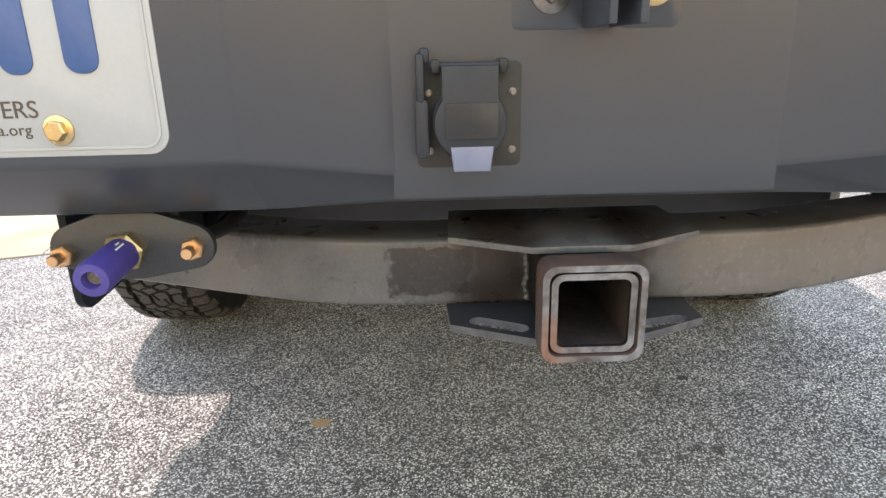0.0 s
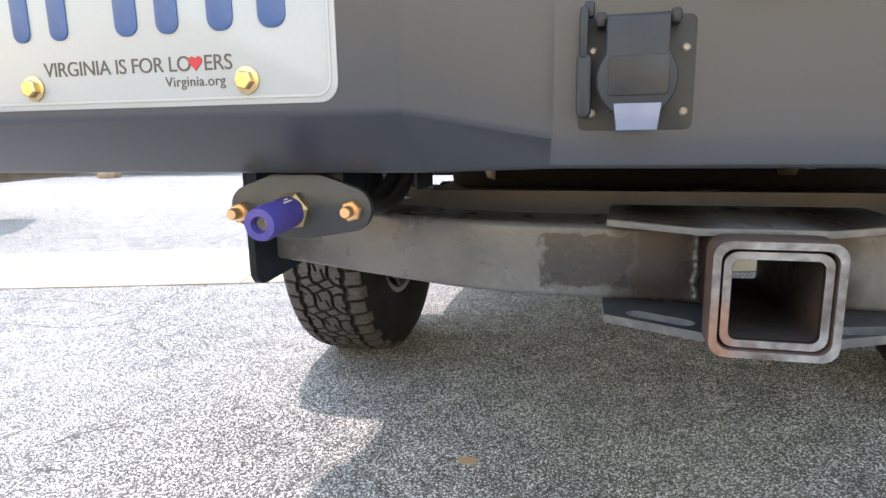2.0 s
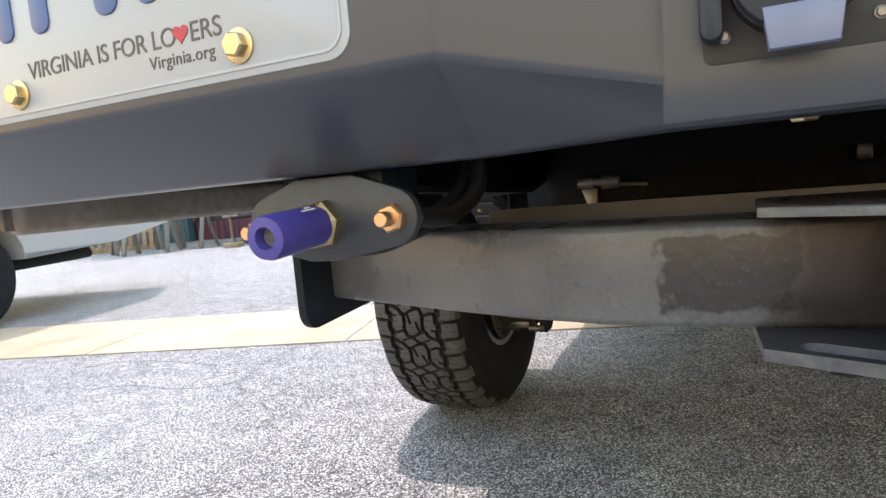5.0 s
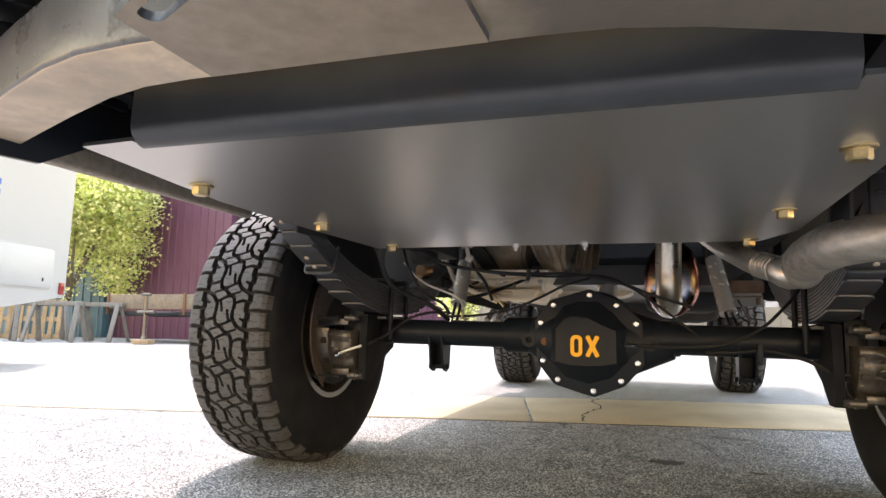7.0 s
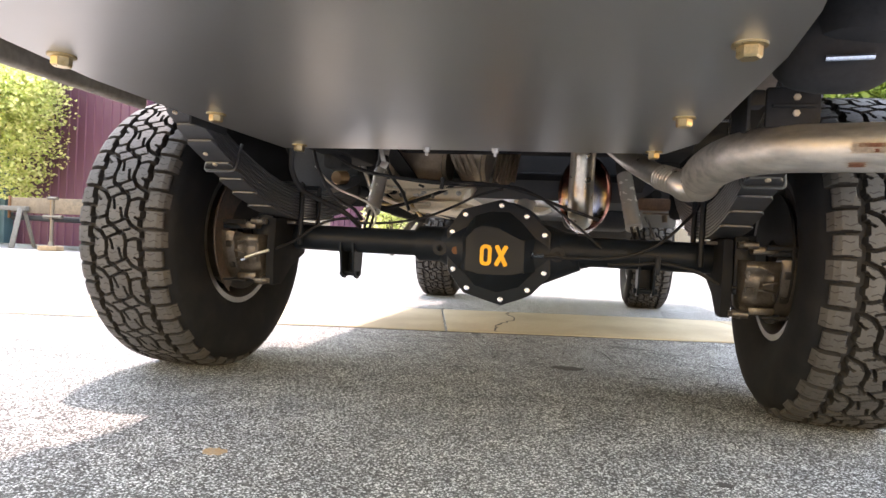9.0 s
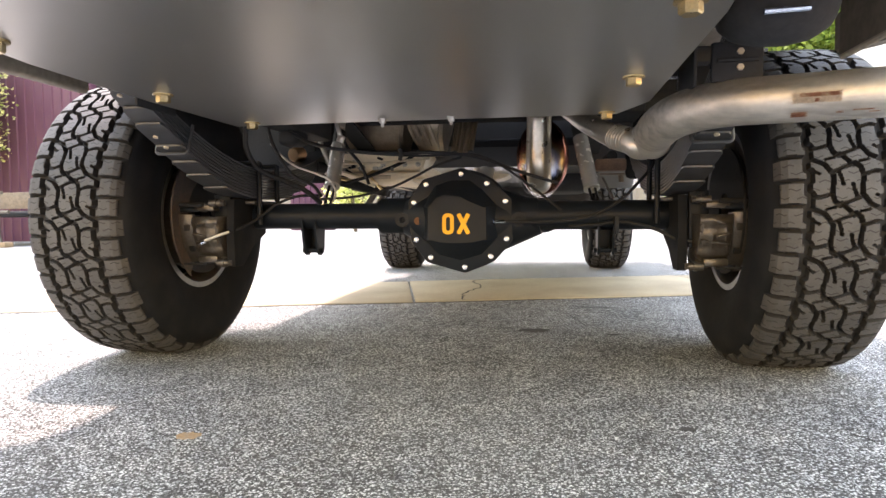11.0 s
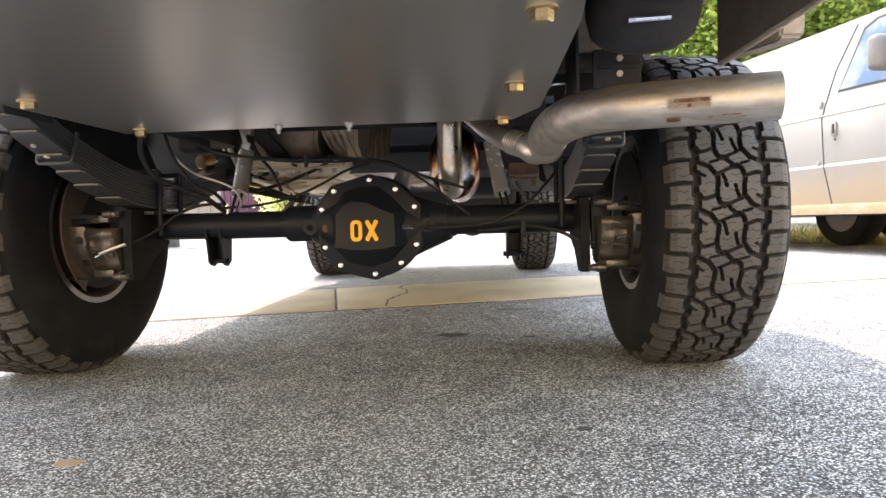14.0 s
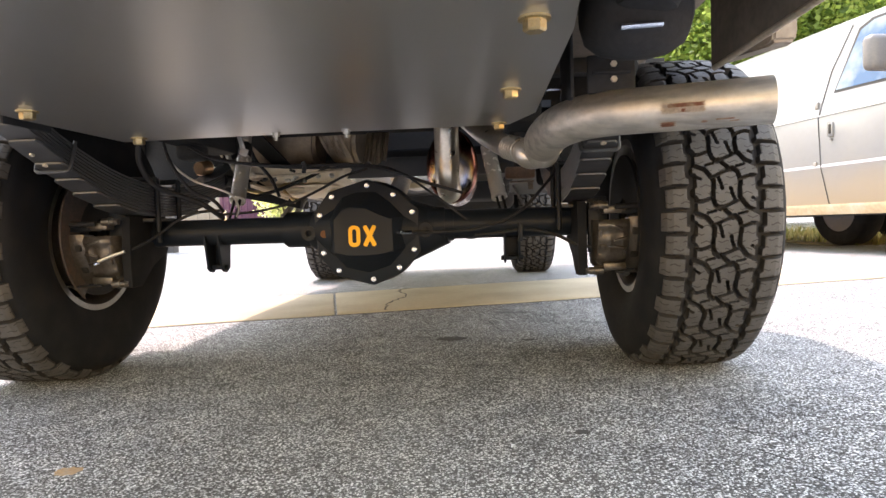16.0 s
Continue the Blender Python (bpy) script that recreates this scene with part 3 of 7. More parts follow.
def rounded(w, h, r, seg=5, cx=0.0, cy=0.0):
    out = []
    for sx, sy, a0 in ((1, 1, 0), (-1, 1, 90), (-1, -1, 180), (1, -1, 270)):
        for k in range(seg + 1):
            a = radians(a0 + 90 * k / seg)
            out.append((cx + sx * (w / 2 - r) + r * math.cos(a), cy + sy * (h / 2 - r) + r * math.sin(a)))
    return out


def circle(r, seg=24, cx=0.0, cy=0.0):
    return [(cx + r * math.cos(k * math.tau / seg), cy + r * math.sin(k * math.tau / seg)) for k in range(seg)]


def slot(w, h, cx, cy, turn=0.0, seg=6):
    out = []
    for s, a0 in ((1, -90), (-1, 90)):
        for k in range(seg + 1):
            a = radians(a0 + 180 * k / seg)
            x, y = s * (w - h) / 2 + h / 2 * math.cos(a), h / 2 * math.sin(a)
            c, d = math.cos(radians(turn)), math.sin(radians(turn))
            out.append((cx + x * c - y * d, cy + x * d + y * c))
    return out


def prism_x(bm, outline, x0, x1, bev=0.0, taper=0.0):
    """An outline in (y, z) drawn out from x0 to x1; taper pulls the lower edge of both ends in."""
    low = min(z for y, z in outline)
    high = max(z for y, z in outline)
    ends = []
    for x, s in ((x0, 1), (x1, -1)):
        ends.append([bm.verts.new((x + s * taper * (high - z) / (high - low), y, z)) for y, z in outline])
    n = len(outline)
    for i in range(n):
        bm.faces.new((ends[0][i], ends[0][(i + 1) % n], ends[1][(i + 1) % n], ends[1][i]))
    bm.faces.new(ends[0])
    bm.faces.new(ends[1])
    bmesh.ops.recalc_face_normals(bm, faces=bm.faces)
    if bev:
        bmesh.ops.bevel(bm, geom=list(bm.edges), offset=bev, segments=2, affect="EDGES", clamp_overlap=True)


def bolt_mesh(r, washer=0.0, stud=0.0, h=None):
    """A hex head on z, from 0 up, with a flange washer and a stud end."""
    bm = bmesh.new()
    h = h or r * 1.1
    z = 0.0
    if washer:
        lathe(bm, [(washer, 0), (washer, washer * 0.14), (washer * 0.93, washer * 0.18)], Matrix(), 24)
        z = washer * 0.17
    lathe(bm, [(r, z), (r, z + h * 0.82), (r * 0.86, z + h)], Matrix(), 6)
    if stud:
        lathe(bm, [(r * 0.52, z + h * 0.9), (r * 0.52, z + h + stud * 0.9), (r * 0.44, z + h + stud)], Matrix(), 16)
    bmesh.ops.recalc_face_normals(bm, faces=bm.faces)
    for f in bm.faces:
        f.smooth = True
    for e in bm.edges:
        e.smooth = e.is_manifold and e.calc_face_angle(0) < radians(35)
    me = bpy.data.meshes.new("bolt")
    bm.to_mesh(me)
    bm.free()
    return me


def fasten(name, me, mat, parent, at, toward, turn=0.0, label=""):
    if not me.materials:
        me.materials.append(mat)
    ob = new(name, me)
    ob.parent = parent
    ob.matrix_local = Matrix.Translation(at) @ axes_to(toward) @ pose(0, 0, 0, 0, 0, turn)
    if label:
        tagged(ob, label)
    return ob


def lettering(name, text, size, mat, parent, m, depth=0.0003, spacing=1.0):
    cu = bpy.data.curves.new(name, "FONT")
    cu.body, cu.size, cu.extrude, cu.space_character = text, size, depth, spacing
    cu.align_x = "LEFT"
    tmp = new(name, cu)
    bpy.context.view_layer.update()
    me = bpy.data.meshes.new_from_object(tmp.evaluated_get(bpy.context.evaluated_depsgraph_get()))
    bpy.data.objects.remove(tmp)
    me.materials.clear()
    me.materials.append(mat)
    ob = new(name, me)
    ob.parent = parent
    ob.matrix_local = m
    return ob


REAR = Matrix(((1, 0, 0, 0), (0, 0, -1, 0), (0, 1, 0, 0), (0, 0, 0, 1)))  # plate lying in x, z that faces the rear (-y)


def rear(x, y, z):
    return Matrix.Translation((x, y, z)) @ REAR


# ---- ground ----
def build_ground():
    bm = bmesh.new()
    size, cells = 400.0, 8
    bmesh.ops.create_grid(bm, x_segments=cells, y_segments=cells, size=size)
    tagged(part("ground", bm, ASPHALT), "worn pale grey asphalt yard with exposed stones", "ground", kind="structure")
    # a band of concrete slabs lies across the yard, let into the asphalt
    band = tagged(new("pavement"), "buff concrete slab band let into asphalt", "pavement", kind="structure")
    ang = math.atan(0.242)
    start = -14.0
    rng = random.Random(4)
    for length in (2.9, 2.6, 2.75, 2.2, 1.55, 1.62, 1.75, 1.6, 2.6, 2.6, 2.6, 2.6):
        bm = bmesh.new()
        box(bm, (0, 0, 0), (length - 0.012, 0.97, 0.08), 0.006)
        s = part("slab", bm, CONCRETE, band)
        d = start + length / 2
        s.matrix_local = Matrix.Translation((d * math.cos(ang) - 0.12, 3.72 + d * math.sin(ang), -0.034 + rng.uniform(-0.0015, 0.0015))) @ Matrix.Rotation(ang, 4, "Z")
        start += length


def crack(name, points, width, seed, z=0.001):
    """A ragged thin dark crack in the ground."""
    rng = random.Random(seed)
    line = glide([(x, y, 0) for x, y in points], 7)
    bm = bmesh.new()
    rows = []
    for i, p in enumerate(line):
        d = (line[min(i + 1, len(line) - 1)] - line[max(i - 1, 0)]).normalized()
        side = Vector((-d.y, d.x, 0))
        p = p + side * rng.uniform(-1, 1) * min(0.012, width * 1.6) * (0.3 if name == "seam" else 1.0)
        w = width * rng.uniform(0.3, 1.0)
        rows.append([bm.verts.new(p + side * s * w + Vector((0, 0, h))) for s, h in ((-1, 0.0), (-0.8, z), (0.8, z), (1, 0.0))])
    for a, b in zip(rows, rows[1:]):
        for k in range(3):
            bm.faces.new((a[k], a[k + 1], b[k + 1], b[k]))
    return tagged(part(name, bm, CRACK), "thin ragged dark crack in the ground", "crack", group="cracks", kind="structure")


def spot(name, x, y, rx, ry, mat, label, category, seed, h=0.0012):
    rng = random.Random(seed)
    bm = bmesh.new()
    ring = []
    for k in range(26):
        a = k * math.tau / 26
        f = rng.uniform(0.72, 1.1)
        ring.append((x + rx * f * math.cos(a), y + ry * f * math.sin(a)))
    plate(bm, ring, h, Matrix())
    return tagged(part(name, bm, mat), label, category)


# ---- the truck: bodywork, bumper, plate ----
CX = -0.035
AXY, AXZ = 2.06, 0.412
truck = empty("pickup_truck", "lifted pickup truck seen from behind and below, black powder-coated underbody parts", "pickup truck", LEAN)


def build_body():
    def shell(name, x0, x1, y0, y1, z0, z1, bev, mat=TRUCKPAINT, label=""):
        bm = bmesh.new()
        box(bm, ((x0 + x1) / 2, (y0 + y1) / 2, (z0 + z1) / 2), (x1 - x0, y1 - y0, z1 - z0), bev, seg=3)
        return part(name, bm, mat, truck, label)

    # bed sides with wheel openings
    for s in (-1, 1):
        bm = bmesh.new()
        outline = [(0.50, 0.85), (1.46, 0.85), (1.54, 0.87)]
        for k in range(13):
            a = math.pi - math.pi * k / 12
            outline.append((2.06 + 0.50 * math.cos(a), 0.88 + 0.20 * math.sin(a)))
        outline += [(2.58, 0.72), (2.86, 0.70), (2.86, 1.50), (0.50, 1.50)]
        m = Matrix.Translation((CX + s * 0.945 - 0.006, 0, 0)) @ Matrix(((0, 0, 1, 0), (1, 0, 0, 0), (0, 1, 0, 0), (0, 0, 0, 1)))
        plate(bm, outline, 0.012, m)
        side = part("bed_side", bm, GREYPLASTIC, truck, "grey outer bed side panel")
        if s > 0:
            bm = bmesh.new()
            prism_x(bm, [(1.487, 0.862), (1.487, 0.758), (1.494, 0.742), (1.512, 0.737), (1.80, 0.776), (1.80, 0.862)], 0.880, 0.925, 0.005)
            part("arch_flap", bm, LIPMUD, side, "dusty beige flap before the wheel arch")
        bm = bmesh.new()
        m = Matrix.Translation((CX + s * 0.835 - 0.004, 0, 0)) @ Matrix(((0, 0, 1, 0), (1, 0, 0, 0), (0, 1, 0, 0), (0, 0, 0, 1)))
        plate(bm, [(0.56, 0.716), (1.575, 0.716), (1.575, 1.0), (0.56, 1.0)], 0.008, m)
        skin = part("inner_side", bm, MUDDED, truck, "dark inner bed side with dried mud")
        bm = bmesh.new()
        if s > 0:
            rod(bm, (CX + s * 0.835, 0.57, 0.714), (CX + s * 0.835, 1.57, 0.714), 0.006, seg=8)
        else:
            box(bm, (CX + s * 0.835, 1.095, 0.733), (0.030, 1.05, 0.046), 0.010, seg=3)
        part("lower_lip", bm, ALLOY if s > 0 else LIPMUD, skin)
        # inner wheel arch
        bm = bmesh.new()
        prev = None
        for k in range(17):
            a = math.pi * k / 16
            y, z = 2.06 - 0.54 * math.cos(a), 0.86 + 0.27 * math.sin(a)
            row = [bm.verts.new((CX + s * w, y, z)) for w in (0.50, 0.95)]
            if prev:
                bm.faces.new((prev[0], prev[1], row[1], row[0]))
            prev = row
        bmesh.ops.solidify(bm, geom=bm.faces, thickness=0.006)
        part("wheel_arch", bm, UNDER, truck)
    shell("bed_floor", CX - 0.93, CX + 0.93, 0.50, 2.86, 0.95, 1.0, 0.004, MUDDED)
    for y in (0.75, 1.2, 1.75, 2.4):
        bm = bmesh.new()
        box(bm, (CX, y, 0.925), (1.6, 0.07, 0.05), 0.006)
        part("bed_crossmember", bm, UNDER, truck)
    # muddy sill under the bed's rear edge, in three lapped plates
    for k in range(3):
        bm = bmesh.new()
        box(bm, (-0.31 + 0.105 * k, 0.665 + 0.012 * k, 0.806 + 0.004 * (k % 2)), (0.112, 0.15, 0.012), 0.003, Matrix.Rotation(radians(3 - 2 * k), 4, "X"))
        part("bed_sill", bm, GRIME, truck, "tan muddy sill plate under the bed")
    shell("tailgate", CX - 0.80, CX + 0.80, 0.50, 0.54, 1.0, 1.52, 0.012)
    # cab and bonnet
    bm = bmesh.new()
    prof = [(2.90, 0.62), (4.62, 0.60), (4.66, 0.90), (6.15, 0.92), (6.20, 1.18), (4.75, 1.30), (4.18, 1.80), (3.15, 1.84), (2.92, 1.25)]
    rows = []
    for x, k in ((-0.93, 0), (-0.72, 1), (0.72, 1), (0.93, 0)):
        rows.append([bm.verts.new((CX + x, y, z if (k or z < 1.28) else 1.28)) for y, z in prof])
    for a, b in zip(rows, rows[1:]):
        for i in range(len(prof)):
            bm.faces.new((a[i], a[(i + 1) % len(prof)], b[(i + 1) % len(prof)], b[i]))
    for r in (rows[0], rows[-1]):
        bm.faces.new(r)
    part("cab", bm, TRUCKPAINT, truck, crease=50)
    shell("cab_floor", CX - 0.80, CX + 0.80, 2.9, 4.6, 0.70, 0.74, 0.01, UNDER)
    for s in (-1, 1):
        shell("rocker", CX + s * 0.88 - 0.06, CX + s * 0.88 + 0.06, 2.72, 4.45, 0.61, 0.74, 0.03)
        # frame rail: a C channel running the length of the truck, kicked up over the rear axle
        bm = bmesh.new()
        rows = []
        for y, z in ((0.62, 0.80), (1.2, 0.775), (1.62, 0.84), (2.4, 0.84), (2.85, 0.74), (5.9, 0.74)):
            o = 0.455
            ring = [(o + 0.035, z - 0.075), (o + 0.035, z + 0.075), (o - 0.035, z + 0.075), (o - 0.035, z + 0.068), (o + 0.028, z + 0.068), (o + 0.028, z - 0.068), (o - 0.035, z - 0.068), (o - 0.035, z - 0.075)]
            rows.append([bm.verts.new((CX + s * x, y, zz)) for x, zz in ring])
        for a, b in zip(rows, rows[1:]):
            for i in range(8):
                bm.faces.new((a[i], a[(i + 1) % 8], b[(i + 1) % 8], b[i]))
        part("frame_rail", bm, UNDER, truck)
        bm = bmesh.new()
        box(bm, (CX + s * 0.470, 2.04, 0.715), (0.085, 0.42, 0.11), 0.012)
        box(bm, (CX + s * 0.470, 2.02, 0.645), (0.065, 0.09, 0.05), 0.016, seg=3)
        part("bump_stop", bm, UNDER, truck, "black bump stop under the frame rail")
        bm = bmesh.new()
        box(bm, (CX + s * 0.84, 2.63, 0.80), (0.42, 0.012, 0.40), 0.003)
        part("wheelhouse_panel", bm, UNDER, truck)
        bm = bmesh.new()
        box(bm, (CX + s * 0.725, 2.70, 0.70), (0.30, 0.03, 0.30), 0.02)
        part("front_hanger", bm, UNDER, truck, "black spring hanger on the frame")
    for y, z in ((0.86, 0.88), (1.70, 0.86), (2.60, 0.80), (3.9, 0.66), (5.4, 0.66)):
        bm = bmesh.new()
        box(bm, (CX, y, z), (0.90, 0.07, 0.07), 0.012)
        part("frame_crossmember", bm, UNDER, truck)


def build_bumper():
    yf, yb, zc, zb, top = 0.402, 0.453, 0.782, 0.741, 1.06
    bm = bmesh.new()
    rows = []
    for x, deep in ((-1.0, 0.12), (-0.94, 0.0), (-0.268, 0.0), (-0.174, 1.0), (0.103, 1.0), (0.197, 0.0), (0.87, 0.0), (0.93, 0.12)):
        if deep == 1.0:
            row = [(yb, top), (yb, zb + 0.022), (yb + 0.001, zb + 0.003), (yb + 0.014, zb + 0.003), (yb + 0.016, zb + 0.014), (yb + 0.10, zb + 0.014)]
        else:
            e = 0.10 if deep else 0.0
            row = [(yf + e, top), (yf + e, zc), (yb + e, zb), (yb + 0.014 + e, zb), (yb + 0.016 + e, zb + 0.010), (yb + 0.10 + e, zb + 0.010)]
        rows.append([bm.verts.new((x, y, z)) for y, z in row])
    for a, b in zip(rows, rows[1:]):
        for i in range(5):
            bm.faces.new((a[i], a[i + 1], b[i + 1], b[i]))
    bm.normal_update()
    creased = [e for e in bm.edges if e.is_manifold and e.calc_face_angle(0) > radians(12) and max(v.co.y for v in e.verts) < yb + 0.13 and min(v.co.z for v in e.verts) > zb - 0.001 and not (e.verts[0].co.y > yb + 0.006 and e.verts[1].co.y > yb + 0.006)]
    bmesh.ops.bevel(bm, geom=creased, offset=0.0016, segments=3, clamp_overlap=True, affect="EDGES", profile=0.5)
    bmesh.ops.recalc_face_normals(bm, faces=bm.faces)
    bmesh.ops.solidify(bm, geom=bm.faces, thickness=-0.005)
    bumper = part("rear_bumper", bm, POWDER, truck, "black powder-coated steel plate bumper with angled facets", crease=22)
    # bolts under the lower flange
    me = bolt_mesh(0.0075, washer=0.0115)
    for x, y in ((-0.111, 0.508), (-0.69, 0.545), (0.45, 0.52)):
        fasten("bolt", me, BRASS, bumper, (x, y, zb + 0.0085), (0, 0, -1), 10)
    for x, wide in ((0.014, 0.014), (0.063, 0.012), (0.185, 0.010)):
        bm = bmesh.new()
        box(bm, (x, 0.552, zb + 0.002), (wide, 0.012, 0.014), 0.0015)
        box(bm, (x + wide * 0.2, 0.550, zb - 0.006), (wide * 0.5, 0.008, 0.006), 0.001)
        part("clip", bm, ALLOY, bumper, "small pale clip under the flange")


def build_licence_plate():
    w, h = 0.305, 0.152
    holder = empty_part("licence_plate", "white licence plate with blue lettering")
    cx, cz, y = -0.4605, 0.863, 0.3975
    bm = bmesh.new()
    plate(bm, rounded(w, h, 0.013, 6), 0.0012, rear(cx, y, cz), bev=0.0004)
    sheet = part("sheet", bm, PLATE, holder)
    # raised rim just inside the edge
    bm = bmesh.new()
    o, i = rounded(w - 0.008, h - 0.008, 0.011, 6), rounded(w - 0.0115, h - 0.0115, 0.0095, 6)
    plate(bm, o, 0.0009, rear(cx, y - 0.0011, cz), holes=(i,))
    part("rim", bm, PLATE, holder)
    # the number stands as plain blue bars
    for x0, x1, z0, z1 in ((-0.369, -0.336, 0.836, 0.910), (-0.407, -0.375, 0.836, 0.910), (-0.447, -0.418, 0.836, 0.910), (-0.481, -0.451, 0.836, 0.910),
                           (-0.503, -0.490, 0.868, 0.877), (-0.537, -0.511, 0.836, 0.910), (-0.570, -0.545, 0.836, 0.910), (-0.602, -0.578, 0.836, 0.910)):
        bm = bmesh.new()
        ww, hh = (x1 - x0) * (0.62 if z1 - z0 > 0.02 else 1), z1 - z0
        plate(bm, rounded(ww, hh, min(ww, hh) * 0.42, 5), 0.0012, rear((x0 + x1) / 2, y - 0.0011, (z0 + z1) / 2), bev=0.0004)
        part("number_bar", bm, INK_BLUE, holder)
    # slogan and small web line
    lettering("slogan", "VIRGINIA IS FOR LO", 0.0146, INK_DARK, holder, rear(-0.5420, y - 0.0013, 0.8108), spacing=0.965)
    lettering("slogan", "ERS", 0.0148, INK_DARK, holder, rear(-0.4070, y - 0.0013, 0.8108), spacing=0.98)
    lettering("web_line", "Virginia.org", 0.0098, INK_DARK, holder, rear(-0.4385, y - 0.0013, 0.8005), spacing=1.05)
    lettering("state_name", "VIRGINIA", 0.022, INK_BLUE, holder, rear(-0.520, y - 0.0013, 0.9165), spacing=1.1)
    bm = bmesh.new()
    heart = []
    for k in range(28):
        a = k * math.tau / 28
        heart.append((16 * math.sin(a) ** 3 * 0.00034, (13 * math.cos(a) - 5 * math.cos(2 * a) - 2 * math.cos(3 * a) - math.cos(4 * a)) * 0.00034))
    plate(bm, heart[::-1], 0.0006, rear(-0.4130, y - 0.0012, 0.8162))
    part("heart", bm, INK_RED, holder, "small red heart")
    bm = bmesh.new()
    plate(bm, rounded(0.034, 0.024, 0.002, 3), 0.0005, rear(-0.352, y - 0.0012, 0.9245))
    part("sticker", bm, STICKER, holder, "green registration sticker")
    me = bolt_mesh(0.0066, washer=0.0092, h=0.0055)
    for x in (-0.553, -0.374):
        for z, turn in ((0.803, 12), (0.924, 40)):
            fasten("bolt", me, BRASS, holder, (x, y - 0.0012, z), (0, -1, 0), turn + 60 * x, "yellow zinc hex bolt")


def empty_part(name, label=""):
    ob = new(name)
    ob.parent = truck
    if label:
        tagged(ob, label)
    return ob


def build_socket():
    y0 = 0.4525
    sock = empty_part("trailer_socket", "black seven-pin trailer socket with spring lid")
    cx, cz = -0.120, 0.801
    bm = bmesh.new()
    plate(bm, rounded(0.0735, 0.0725, 0.005, 4), 0.005, rear(cx, y0, cz), bev=0.001)
    part("base_plate", bm, SEAL, sock)
    bm = bmesh.new()
    m = rear(cx, y0 - 0.004, cz - 0.003)
    lathe(bm, [(0.0255, 0), (0.0255, 0.013), (0.0235, 0.015)], m, 36)
    part("barrel", bm, PLASTIC, sock)
    # lid: hinge block above, round cap below, with a raised panel
    bm = bmesh.new()
    lid = [(-0.019, 0.034), (0.019, 0.034), (0.019, 0.012)]
    lid += [(0.0245 * math.cos(a), -0.004 + 0.0245 * math.sin(a)) for a in [radians(25 - 230 * k / 18) for k in range(19)]]
    lid += [(-0.019, 0.012)]
    plate(bm, lid[::-1], 0.0075, rear(cx, y0 - 0.0185, cz), bev=0.0018)
    lidp = part("lid", bm, SMOKED, sock, "smoked grey spring lid")
    bm = bmesh.new()
    plate(bm, rounded(0.036, 0.024, 0.002, 3), 0.0012, rear(cx + 0.001, y0 - 0.026, cz - 0.002), bev=0.0005)
    part("panel", bm, PLASTIC, lidp)
    bm = bmesh.new()
    rod(bm, (cx + 0.002, y0 - 0.0268, cz - 0.0075), (cx + 0.002, y0 - 0.0280, cz - 0.0075), 0.0008, seg=10)
    part("pin_mark", bm, SEAL, lidp)
    bm = bmesh.new()
    plate(bm, [(-0.0148, 0.0), (0.0148, 0.0), (0.0125, -0.0172), (-0.0125, -0.0172)][::-1], 0.005, rear(cx + 0.001, y0 - 0.0215, cz - 0.0187), bev=0.0012)
    part("pull_tab", bm, CLEAR, lidp, "pale translucent pull tab")
    bm = bmesh.new()
    for s in (-1, 1):
        box(bm, (cx + s * 0.0225, y0 - 0.012, cz + 0.0335), (0.006, 0.016, 0.009), 0.0015)
    rod(bm, (cx - 0.026, y0 - 0.017, cz + 0.034), (cx + 0.026, y0 - 0.017, cz + 0.034), 0.0022, seg=10)
    part("hinge", bm, PLASTIC, sock)
    # the second flap, swung aside
    bm = bmesh.new()
    plate(bm, rounded(0.0095, 0.041, 0.0045, 4), 0.012, rear(cx - 0.0325, y0 - 0.008, cz - 0.007), bev=0.002)
    box(bm, (cx - 0.0330, y0 - 0.015, cz + 0.026), (0.0055, 0.012, 0.032), 0.002)
    box(bm, (cx - 0.0300, y0 - 0.013, cz + 0.0405), (0.0065, 0.010, 0.010), 0.002)
    part("side_flap", bm, SMOKED, sock, "grey swing-out dust flap")
    me = bolt_mesh(0.0021, washer=0.0027, h=0.0016)
    for x, z in ((-0.0895, 0.8165), (-0.0895, 0.7765), (-0.1475, 0.7765), (-0.1475, 0.8165)):
        fasten("screw", me, DULLZINC, sock, (x, y0 - 0.005, z), (0, -1, 0), 20 * z)


def build_step_bracket():
    y0 = 0.4525
    b = empty_part("mounting_bracket", "black steel angle brackets bolted to bumper face")
    for x0, x1, fl in ((-0.091, -0.043, -0.043), (-0.020, 0.023, -0.020)):
        bm = bmesh.new()
        plate(bm, rounded(x1 - x0, 0.11, 0.006, 4), 0.005, rear((x0 + x1) / 2, y0, 0.911), bev=0.001)
        box(bm, (fl + (0.0025 if fl < -0.03 else -0.0025), y0 - 0.035, 0.911), (0.005, 0.07, 0.108), 0.0012)
        part("angle", bm, POWDER, b)
    me = bolt_mesh(0.0065, washer=0.0125, stud=0.005, h=0.006)
    fasten("bolt", me, BRASS, b, (0.004, y0 - 0.005, 0.882), (0, -1, 0), 15, "yellow zinc nut and washer")
    bright = bolt_mesh(0.0068, washer=0.0130, h=0.004)
    fasten("bolt", bright, DULLZINC, b, (-0.065, y0 - 0.005, 0.879), (0, -1, 0), 30, "bright zinc washer and nut")
    bm = bmesh.new()
    rod(bm, (-0.065, y0 - 0.009, 0.879), (-0.065, y0 - 0.0155, 0.879), 0.0046, seg=16)
    part("stud_end", bm, COPPERY, b, "copper-coloured stud end")


